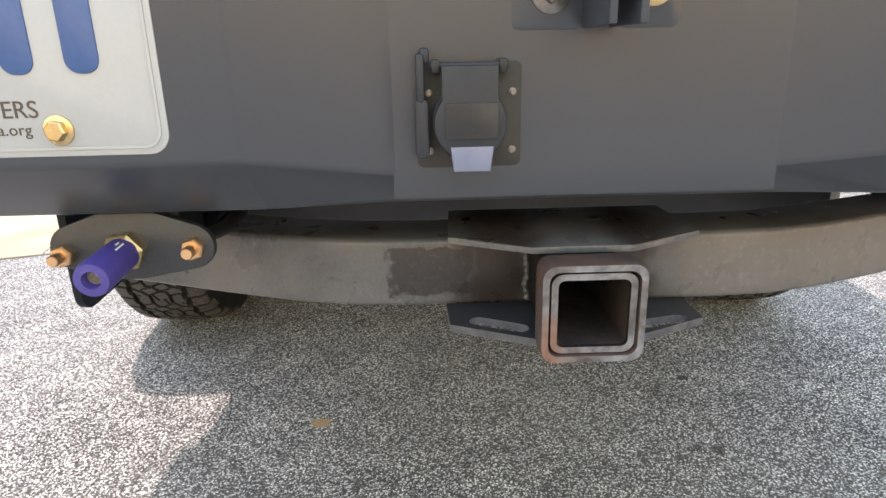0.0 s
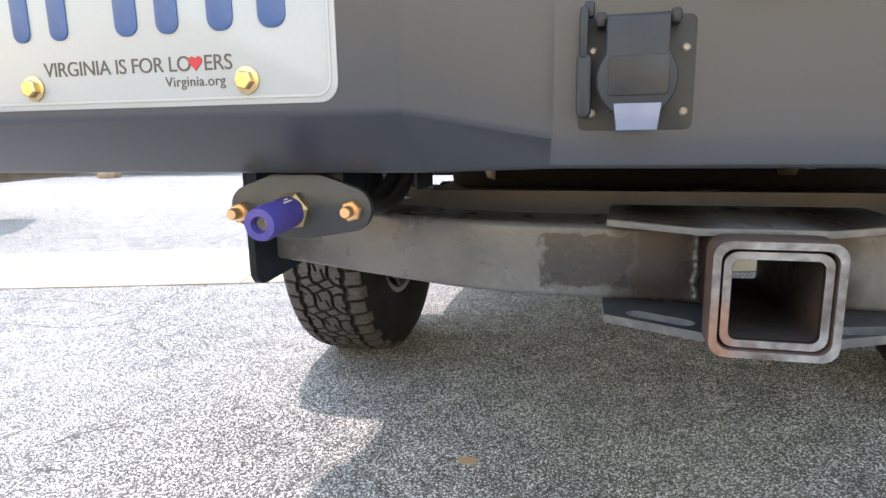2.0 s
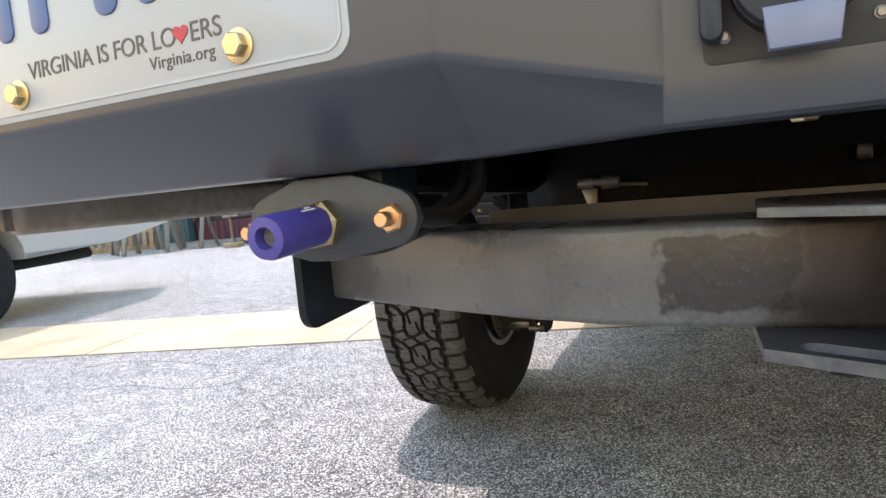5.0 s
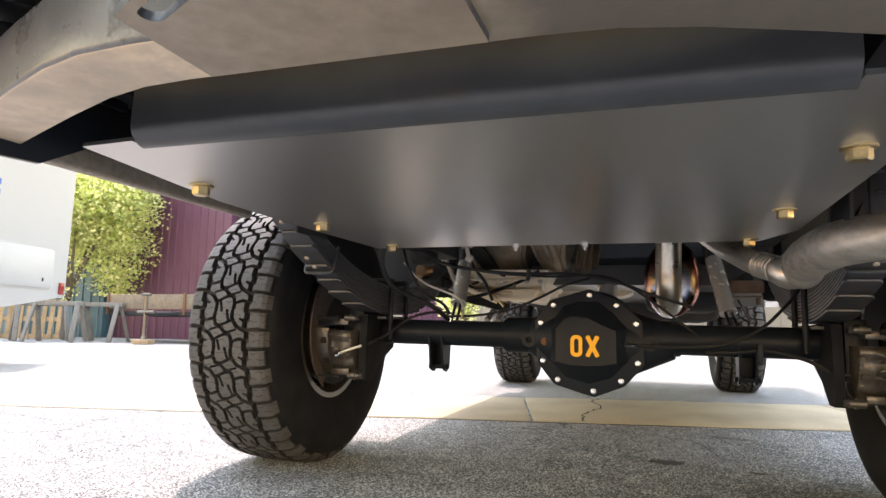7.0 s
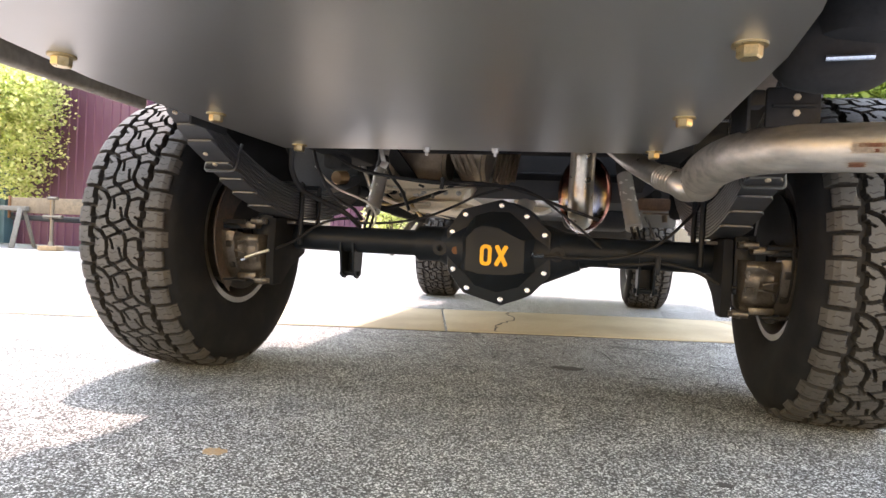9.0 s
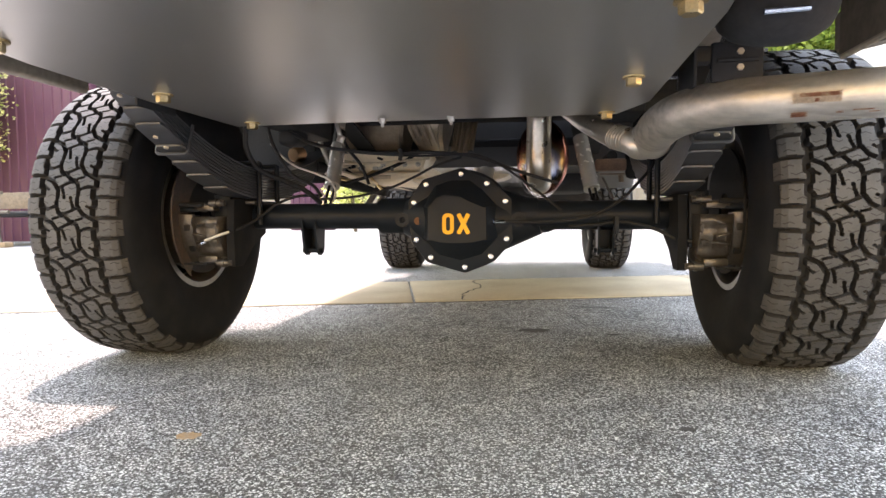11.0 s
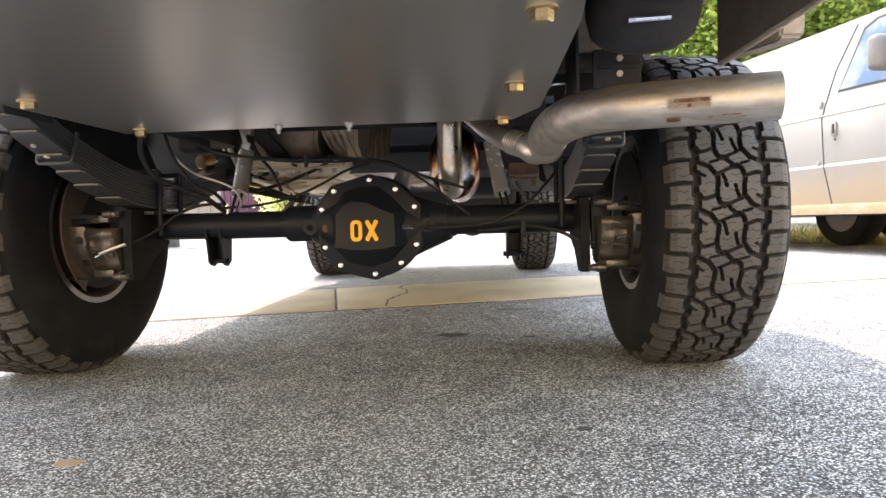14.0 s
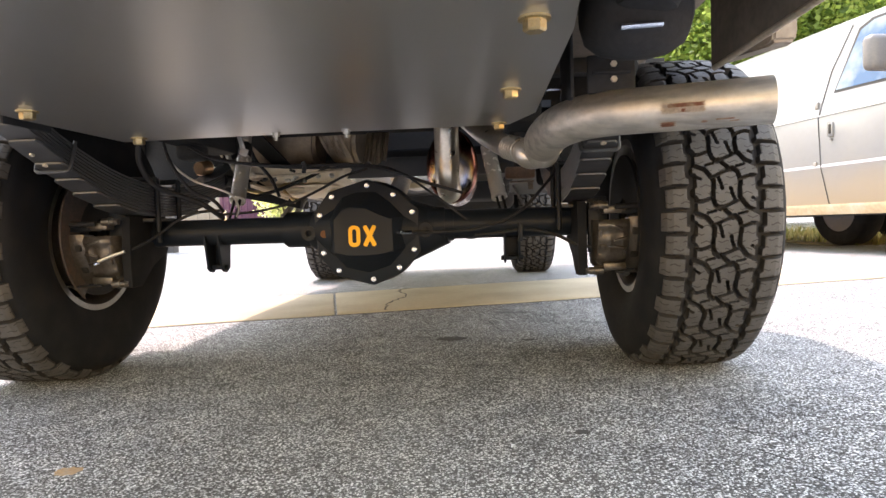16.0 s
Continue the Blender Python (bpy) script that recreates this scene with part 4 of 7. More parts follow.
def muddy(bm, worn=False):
    """Faces looking down take slot 1, on the tube mud brightened for ground bounce."""
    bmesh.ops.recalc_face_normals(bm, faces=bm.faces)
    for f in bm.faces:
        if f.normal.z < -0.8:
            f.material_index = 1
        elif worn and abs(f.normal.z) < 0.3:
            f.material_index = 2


def build_hitch():
    hitch = empty_part("tow_hitch", "weathered steel receiver hitch with square cross tube")
    rx, rz = -0.031, 0.658
    # cross tube, bent back at both ends
    bm = bmesh.new()
    rows = []
    for d, y in ((-0.466, 0.630), (-0.40, 0.603), (-0.31, 0.567), (-0.24, 0.541), (-0.19, 0.5285), (-0.14, 0.525), (-0.0255, 0.525), (0.0255, 0.525), (0.14, 0.525), (0.19, 0.5285), (0.24, 0.541), (0.31, 0.567), (0.40, 0.603), (0.466, 0.630)):
        ring = rounded(0.069, 0.063, 0.005, 3)
        rows.append([bm.verts.new((rx + d, y + 0.034 + u, rz - 0.001 + v)) for u, v in ring])
    for a, b in zip(rows, rows[1:]):
        n = len(a)
        for i in range(n):
            bm.faces.new((a[i], a[(i + 1) % n], b[(i + 1) % n], b[i]))
    for r in (rows[0], rows[-1]):
        bm.faces.new(r)
    bm.normal_update()
    bmesh.ops.delete(bm, geom=[f for f in bm.faces if abs(f.calc_center_median().x - rx) < 0.02 and abs(f.normal.y) > 0.9], context="FACES")
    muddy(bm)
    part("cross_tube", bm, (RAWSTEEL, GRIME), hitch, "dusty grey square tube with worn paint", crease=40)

    def square_ring(o, i, ro, ri, y0, y1):
        bm = bmesh.new()
        outer, inner = rounded(o, o, ro, 5), rounded(i, i, ri, 5)
        n = len(outer)
        rows = [[bm.verts.new((rx + x, y, rz + z)) for x, z in ring] for ring, y in ((outer, y1), (outer, y0 + 0.002), ([(x * 0.985, z * 0.985) for x, z in outer], y0), ([(x * 1.02, z * 1.02) for x, z in inner], y0), (inner, y0 + 0.002), (inner, y1))]
        for a, b in zip(rows, rows[1:] + rows[:1]):
            for k in range(n):
                bm.faces.new((a[k], a[(k + 1) % n], b[(k + 1) % n], b[k]))
        bmesh.ops.recalc_face_normals(bm, faces=bm.faces)
        for f in bm.faces:
            if abs(f.normal.y) < 0.4:
                f.material_index = 1
        return bm

    part("receiver_tube", square_ring(0.0638, 0.052, 0.009, 0.005, 0.4235, 0.584), (BARE, SCORCH), hitch, "bare worn receiver tube")
    part("collar", square_ring(0.0775, 0.0655, 0.0105, 0.008, 0.4215, 0.447), (BARE, RUSTYSTEEL), hitch, "bare steel collar with rust marks")
    # top gusset
    bm = bmesh.new()
    plate(bm, [(-0.135, 0.500), (-0.070, 0.466), (0.010, 0.466), (0.075, 0.500), (0.070, 0.590), (-0.132, 0.590)], 0.0055, Matrix.Translation((0, 0, 0.6915)), bev=0.001)
    muddy(bm, True)
    part("top_gusset", bm, (RAWSTEEL, RAWSTEEL, EDGE), hitch)
    # lower plate with two chain slots
    bm = bmesh.new()
    plate(bm, [(-0.135, 0.482), (-0.066, 0.449), (0.008, 0.449), (0.078, 0.482), (0.078, 0.578), (-0.139, 0.578)], 0.0065, Matrix.Translation((0, 0, 0.6195)),
          holes=(slot(0.052, 0.016, -0.0945, 0.4795, -26), slot(0.050, 0.016, 0.0405, 0.4765, 14)))
    muddy(bm, True)
    part("chain_plate", bm, (FLANGE, PLATEMUD, EDGE), hitch, "flat lower plate with safety chain slots")
    # weld beads beside the tube
    rng = random.Random(2)
    for s in (-1, 1):
        bm = bmesh.new()
        pipe(bm, [(rx + s * 0.0345 + rng.uniform(-0.001, 0.001), 0.5235, 0.630 + k * 0.0055) for k in range(12)], 0.0030, 8, steps=6, radius=lambda u: 0.0027 + 0.0005 * math.sin(u * 60) + 0.0005 * math.sin(u * 23 + 1))
        part("weld_bead", bm, WORN, hitch)
    # side plates that carry the hitch from the frame rails
    for s in (-1, 1):
        bm = bmesh.new()
        out = [(0.582 + 0.018 * (1 - math.sin(radians(a))), 0.604 + 0.018 * (1 - math.cos(radians(a)))) for a in range(0, 91, 15)][::-1]
        outline = [(0.582, 0.79)] + out + [(0.72, 0.610), (0.80, 0.655), (0.90, 0.70), (0.90, 0.79)]
        m = Matrix.Translation((rx + s * 0.4665 - 0.004, 0, 0)) @ Matrix(((0, 0, 1, 0), (1, 0, 0, 0), (0, 1, 0, 0), (0, 0, 0, 1)))
        plate(bm, outline, 0.008, m, bev=0.001)
        part("side_plate", bm, AXLE, hitch, "black side plate with rounded corner")
        bm = bmesh.new()
        box(bm, (rx + s * 0.456, 0.70, 0.747), (0.012, 0.25, 0.085), 0.003)
        part("frame_bracket", bm, AXLE, hitch)
    # rusty bore; the shade of the deep tube is put into its dark rust
    bm = bmesh.new()
    inner = rounded(0.0516, 0.0516, 0.005, 5)
    rows = [[bm.verts.new((rx + x, y, rz + z)) for x, z in inner] for y in (0.4262, 0.5925)]
    n = len(inner)
    for k in range(n):
        bm.faces.new((rows[0][k], rows[0][(k + 1) % n], rows[1][(k + 1) % n], rows[1][k]))
    bmesh.ops.solidify(bm, geom=bm.faces, thickness=0.0004)
    part("bore", bm, RUSTDARK, hitch, "rusty inside of the receiver, darkened for its depth")
    # dark discs standing for the shade in the receiver's pin holes, both sides
    for s in (-1, 1):
        bm = bmesh.new()
        lathe(bm, [(0.0085, 0.0), (0.0085, 0.0012), (0.0070, 0.0016), (0.0060, 0.0004)], Matrix.Translation((rx + s * 0.0256, 0.487, rz + 0.004)) @ axes_to((-s, 0, 0)), 20)
        part("pin_hole", bm, SCORCH, hitch)
    return hitch


def build_coupler():
    c = empty_part("fluid_coupler", "brass hose fitting with purple vinyl cap on a black flange")
    y0 = 0.4655
    bm = bmesh.new()
    outline = []
    for x, z, r in ((-0.331, 0.707, 0.018), (-0.357, 0.7265, 0.008), (-0.396, 0.7265, 0.008), (-0.419, 0.708, 0.0175), (-0.390, 0.692, 0.010), (-0.370, 0.692, 0.010)):
        outline.append((x, z, r))
    hull = []
    for x, z, r in outline:
        for k in range(24):
            a = k * math.tau / 24
            hull.append((x + r * math.cos(a), z + r * math.sin(a)))
    hull = convex(hull)
    plate(bm, hull, 0.006, rear(0, y0, 0), bev=0.0012)
    part("flange", bm, FLANGE, c, "dark grey diamond-shaped flange plate")
    # bracket behind it up to the bumper
    bm = bmesh.new()
    box(bm, (-0.37, y0 + 0.030, 0.722), (0.060, 0.05, 0.03), 0.003)
    part("support", bm, AXLE, c)
    nut = bolt_mesh(0.0088, stud=0.010, h=0.0075)
    for x, z in ((-0.426, 0.7035), (-0.328, 0.7065)):
        fasten("nut", nut, COPPERY, c, (x, y0 - 0.006, z), (0, -1, 0), 15, "brass nut on a stud")
    hexm = bolt_mesh(0.0155, h=0.011)
    ax = Vector((0.03, -1, -0.06))
    base = Vector((-0.3790, y0 - 0.005, 0.7060))
    fasten("hex", hexm, BRASS, c, base, ax, 10, "large brass hex fitting")
    bm = bmesh.new()
    m = Matrix.Translation(base) @ axes_to(ax)
    lathe(bm, [(0.0125, 0.008), (0.0128, 0.055), (0.0118, 0.0585), (0.0065, 0.0590), (0.0060, 0.0565), (0.0058, 0.040)], m, 36)
    cap = part("cap", bm, PURPLE, c, "purple vinyl cap with an open end")
    bm = bmesh.new()
    lathe(bm, [(0.0056, 0.030), (0.0056, 0.052), (0.0035, 0.0535), (0.0035, 0.045)], m, 20)
    part("valve_core", bm, SHOCK, c)
    # unreadable printing on the cap: small bars
    axn = ax.normalized()
    out = (Vector((0.5, 0, 0.85)) - axn * Vector((0.5, 0, 0.85)).dot(axn)).normalized()
    for k, (u, w, turn) in enumerate(((0.024, 0.013, 0), (0.021, 0.005, 14))):
        o = Matrix.Rotation(radians(turn), 3, axn) @ out
        side = axn.cross(o)
        mm = Matrix(((side.x, axn.x, o.x, 0), (side.y, axn.y, o.y, 0), (side.z, axn.z, o.z, 0), (0, 0, 0, 1)))
        bm = bmesh.new()
        box(bm, (0, 0, 0), (0.0012, w, 0.0004))
        bmesh.ops.transform(bm, matrix=Matrix.Translation(base + axn * u + o * 0.01275) @ mm, verts=bm.verts)
        part("print_bar", bm, INK_WHITE, cap)
    # ports and hose behind the flange
    bm = bmesh.new()
    rod(bm, (-0.335, y0, 0.704), (-0.335, y0 + 0.03, 0.704), 0.008, seg=6)
    rod(bm, (-0.335, y0 + 0.03, 0.704), (-0.335, y0 + 0.04, 0.704), 0.0065, seg=12)
    part("port", bm, BRASS, c)
    bm = bmesh.new()
    pipe(bm, [(-0.335, y0 + 0.035, 0.704), (-0.330, y0 + 0.08, 0.702), (-0.33, y0 + 0.14, 0.72), (-0.36, y0 + 0.22, 0.76)], 0.007, 12)
    pipe(bm, [(-0.372, y0 + 0.010, 0.690), (-0.365, y0 + 0.06, 0.690), (-0.35, y0 + 0.14, 0.71), (-0.36, y0 + 0.22, 0.75)], 0.0085, 12)
    part("hose", bm, HOSE, c)
    bm = bmesh.new()
    rod(bm, (-0.368, y0 + 0.004, 0.6945), (-0.366, y0 + 0.020, 0.6945), 0.0105, seg=20)
    part("dust_ring", bm, YELLOW, c, "yellow dust ring")


def convex(points):
    points = sorted(set(points))

    def half(seq):
        out = []
        for p in seq:
            while len(out) > 1 and (out[-1][0] - out[-2][0]) * (p[1] - out[-2][1]) - (out[-1][1] - out[-2][1]) * (p[0] - out[-2][0]) <= 0:
                out.pop()
            out.append(p)
        return out[:-1]

    return half(points) + half(points[::-1])


def build_skid():
    skid = empty_part("fuel_tank_skid", "black powder-coated steel tank skid plate")
    z = 0.628
    bm = bmesh.new()
    outline = [(-0.440, 0.727), (-0.364, 0.722), (-0.364, 0.7405), (0.327, 0.7405), (0.327, 0.722), (0.390, 0.726), (0.412, 0.84), (0.424, 0.97), (0.430, 1.50), (0.385, 1.640), (-0.30, 1.652), (-0.500, 1.665), (-0.507, 1.33), (-0.497, 1.04)]
    plate(bm, outline, 0.005, Matrix.Translation((0, 0, z)), bev=0.0008)
    part("floor_plate", bm, SATIN, skid, "satin black skid floor")
    # rear wall rising from a rounded fold
    bm = bmesh.new()
    rows = []
    prof = [(0.722 + 0.018 - 0.018 * math.sin(radians(a)), z + 0.018 - 0.018 * math.cos(radians(a))) for a in range(0, 91, 10)] + [(0.7235, 0.6950)]
    for x in (-0.363, 0.326):
        rows.append([bm.verts.new((x, y, zz)) for y, zz in prof])
    for i in range(len(prof) - 1):
        bm.faces.new((rows[0][i], rows[0][i + 1], rows[1][i + 1], rows[1][i]))
    bmesh.ops.recalc_face_normals(bm, faces=bm.faces)
    bmesh.ops.solidify(bm, geom=bm.faces, thickness=0.004)
    part("rear_wall", bm, SKIDWALL, skid, crease=40)
    big = bolt_mesh(0.0125, washer=0.0175, h=0.012)
    for x, y in ((-0.443, 0.929), (-0.441, 1.275), (-0.437, 1.614), (0.362, 1.614), (0.369, 1.276), (0.376, 0.925)):
        fasten("flange_bolt", big, BRASS, skid, (x, y, z), (0, 0, -1), 40 * y, "yellow zinc flange bolt")
    small = bolt_mesh(0.0075, washer=0.011, stud=0.008, h=0.008)
    for x in (-0.127, 0.029):
        fasten("stud_nut", small, SHOCK, skid, (x, 1.615, z), (0, 0, -1), 10, "bright zinc nut on a stud")
    bm = bmesh.new()
    box(bm, (-0.03, 1.42, 0.725), (0.84, 0.32, 0.17), 0.03, seg=3)
    tank = part("fuel_tank", bm, UNDER, skid, "black fuel tank inside skid")
    # vent fitting with its clip, a stud and a bracket on the tank's rear face
    bm = bmesh.new()
    rod(bm, (-0.382, 1.24, 0.708), (-0.356, 1.24, 0.7075), 0.0080, 0.0105, seg=16)
    rod(bm, (-0.356, 1.24, 0.7075), (-0.341, 1.24, 0.7075), 0.0070, seg=14)
    rod(bm, (-0.341, 1.24, 0.7075), (-0.312, 1.24, 0.7065), 0.0125, 0.0100, seg=16)
    rod(bm, (-0.312, 1.24, 0.7020), (-0.266, 1.24, 0.6985), 0.0032, seg=10)
    rod(bm, (-0.349, 1.24, 0.7075), (-0.349, 1.285, 0.7075), 0.0060, seg=12)
    part("vent_fitting", bm, SHOCK, tank, "pale grey vent fitting")
    bm = bmesh.new()
    plate(bm, [(-0.377, 0.697), (-0.350, 0.697), (-0.351, 0.661), (-0.366, 0.665)][::-1], 0.004, rear(0, 1.245, 0), bev=0.0008)
    box(bm, (-0.362, 1.255, 0.690), (0.018, 0.024, 0.012), 0.002)
    part("clip", bm, SHOCK, tank)
    bm = bmesh.new()
    plate(bm, [(0.091, 0.740), (0.218, 0.740), (0.212, 0.708), (0.195, 0.670), (0.167, 0.670), (0.161, 0.701), (0.110, 0.705)][::-1], 0.005, rear(0, 1.262, 0), bev=0.001)
    box(bm, (0.043, 1.250, 0.722), (0.020, 0.025, 0.026), 0.002)
    part("tank_bracket", bm, DULLZINC, tank, "dull metal tank bracket")
    bm = bmesh.new()
    rod(bm, (0.075, 1.255, 0.705), (0.077, 1.255, 0.740), 0.0060, seg=10)
    part("stud", bm, SHOCK, tank)


# ---- rear axle and running gear ----
def build_axle():
    axle = empty_part("rear_axle", "black painted solid rear axle")
    bm = bmesh.new()
    rod(bm, (-0.70, AXY, AXZ), (-0.235, AXY, AXZ), 0.0385, seg=32)
    rod(bm, (-0.245, AXY, AXZ), (-0.10, AXY, AXZ), 0.052, seg=32)
    rod(bm, (-0.252, AXY, AXZ), (-0.235, AXY, AXZ), 0.046, seg=32)
    part("axle_tube", bm, AXLE, axle)
    bm = bmesh.new()
    rod(bm, (0.235, AXY, AXZ), (0.63, AXY, AXZ), 0.0415, seg=32)
    rod(bm, (0.205, AXY, AXZ), (0.24, AXY, AXZ), 0.046, seg=32)
    part("axle_tube", bm, AXLE, axle)
    bm = bmesh.new()
    m = Matrix.Translation((-0.004, AXY + 0.03, 0.398)) @ Matrix.Diagonal((0.152, 0.125, 0.150, 1))
    bmesh.ops.create_uvsphere(bm, u_segments=36, v_segments=20, radius=1.0, matrix=m)
    rod(bm, (0.03, AXY + 0.03, 0.395), (0.225, AXY + 0.005, AXZ - 0.006), 0.122, 0.048, seg=32)
    rod(bm, (0.10, AXY, AXZ), (0.215, AXY, AXZ), 0.052, seg=32)
    rod(bm, (-0.04, AXY, 0.398), (-0.17, AXY, AXZ), 0.115, 0.054, seg=32)
    rod(bm, (-0.004, AXY + 0.08, 0.40), (-0.004, AXY + 0.28, 0.43), 0.085, 0.045, seg=28)
    # lifting ears
    for s in (-1, 1):
        mm = rear(-0.004 + s * 0.166, AXY - 0.048, 0.400)
        plate(bm, circle(0.0205), 0.014, mm, holes=(circle(0.009, 16),))
        box(bm, (-0.004 + s * 0.158, AXY - 0.036, 0.400), (0.030, 0.030, 0.030), 0.004)
    part("carrier_housing", bm, AXLE, axle, "cast black differential housing")
    # finned cover with a raised centre
    spots = ((0.001, 0.530), (0.074, 0.502), (0.126, 0.452), (0.129, 0.346), (0.085, 0.296), (0.011, 0.265), (-0.087, 0.292), (-0.129, 0.343), (-0.136, 0.450), (-0.100, 0.501))
    ring = []
    for x, z in spots:
        for k in range(16):
            a = k * math.tau / 16
            ring.append((x + 0.0165 * math.cos(a), z + 0.0165 * math.sin(a)))
    hull = convex(ring)
    bm = bmesh.new()
    plate(bm, hull, 0.022, rear(0, AXY - 0.038, 0), bev=0.003)
    y1, y2 = AXY - 0.059, AXY - 0.114
    base = [(-0.115, 0.440), (-0.072, 0.500), (-0.028, 0.514), (0.026, 0.514), (0.060, 0.488), (0.104, 0.440), (0.106, 0.350), (0.060, 0.300), (0.0, 0.282), (-0.062, 0.298), (-0.112, 0.350)]
    topf = [(-0.086, 0.434), (-0.062, 0.462), (-0.040, 0.470), (0.008, 0.466), (0.034, 0.444), (0.076, 0.436), (0.077, 0.343), (0.040, 0.338), (-0.004, 0.336), (-0.048, 0.337), (-0.086, 0.342)]
    a = [bm.verts.new((x, y1 + 0.002, z)) for x, z in base]
    b = [bm.verts.new((x, y2, z)) for x, z in topf]
    n = len(a)
    for i in range(n):
        bm.faces.new((a[i], a[(i + 1) % n], b[(i + 1) % n], b[i]))
    f = bm.faces.new(b)
    bmesh.ops.bevel(bm, geom=list(f.edges), offset=0.004, segments=2, affect="EDGES", profile=0.5)
    cover = part("differential_cover", bm, AXLE, axle, "heavy black cast differential cover with bright bolts", crease=28)
    me = bolt_mesh(0.0060, washer=0.0074, h=0.0050)
    for k, (x, z) in enumerate(spots):
        fasten("cover_bolt", me, ZINC, cover, (x, AXY - 0.060, z), (0, -1, 0), 17 * k)
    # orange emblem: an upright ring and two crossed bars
    yl = y2 - 0.0002
    bm = bmesh.new()
    plate(bm, rounded(0.032, 0.058, 0.014, 6), 0.0025, rear(-0.0285, yl, 0.389), holes=(rounded(0.012, 0.038, 0.0055, 5),))
    for turn in (27, -27):
        mm = Matrix.Translation((0.014, yl - (0.0003 if turn > 0 else 0), 0.389)) @ Matrix.Rotation(radians(turn), 4, "Y") @ REAR
        plate(bm, rounded(0.0115, 0.062, 0.004, 3), 0.0025, mm)
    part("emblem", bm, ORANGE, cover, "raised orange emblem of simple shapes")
    # filler plug and sensor
    bm = bmesh.new()
    rod(bm, (-0.121, AXY - 0.06, 0.397), (-0.121, AXY - 0.078, 0.397), 0.011, seg=14)
    part("filler_plug", bm, RUST, cover)
    bm = bmesh.new()
    rod(bm, (0.082, AXY - 0.075, 0.396), (0.100, AXY - 0.085, 0.3955), 0.010, seg=12)
    rod(bm, (0.098, AXY - 0.085, 0.3955), (0.128, AXY - 0.088, 0.395), 0.0052, seg=6)
    part("breather_fitting", bm, ZINC, cover, "bright hose fitting")
    # lower shock brackets
    for s, x, z0 in ((-1, -0.462, 0.292), (1, 0.405, 0.296)):
        bm = bmesh.new()
        for dx in (-0.020, 0.020):
            m = Matrix.Translation((x + dx - 0.003, 0, 0)) @ Matrix(((0, 0, 1, 0), (1, 0, 0, 0), (0, 1, 0, 0), (0, 0, 0, 1)))
            plate(bm, [(AXY - 0.045, AXZ - 0.01), (AXY + 0.045, AXZ - 0.01), (AXY + 0.035, z0 + 0.014), (AXY + 0.010, z0), (AXY - 0.012, z0 + 0.004), (AXY - 0.025, z0 + 0.02)], 0.006, m)
        box(bm, (x, AXY + 0.03, (AXZ + z0) / 2), (0.046, 0.006, AXZ - z0 - 0.02), 0.001)
        rod(bm, (x - 0.032, AXY, z0 + 0.016), (x + 0.032, AXY, z0 + 0.016), 0.0075, seg=10)
        part("shock_bracket", bm, AXLE, axle)
    # brake backing brackets at both tube ends
    for s in (-1, 1):
        x = CX + s * 0.626
        bm = bmesh.new()
        m = Matrix.Translation((x - (0.020 if s > 0 else 0.004), 0, 0)) @ Matrix(((0, 0, 1, 0), (1, 0, 0, 0), (0, 1, 0, 0), (0, 0, 0, 1)))
        plate(bm, [(1.912, 0.268), (1.965, 0.268), (2.03, 0.32), (2.12, 0.36), (2.12, 0.46), (1.985, 0.468), (1.915, 0.462), (1.908, 0.36)], 0.024, m, bev=0.004)
        part("caliper_bracket", bm, RUBBER, axle)
    # driveshaft
    bm = bmesh.new()
    rod(bm, (-0.004, AXY + 0.26, 0.43), (-0.004, AXY + 0.36, 0.455), 0.052, 0.042, seg=20)
    rod(bm, (-0.004, AXY + 0.34, 0.45), (-0.02, 3.25, 0.68), 0.038, seg=24)
    part("driveshaft", bm, ALLOY, axle, "silver propeller shaft")


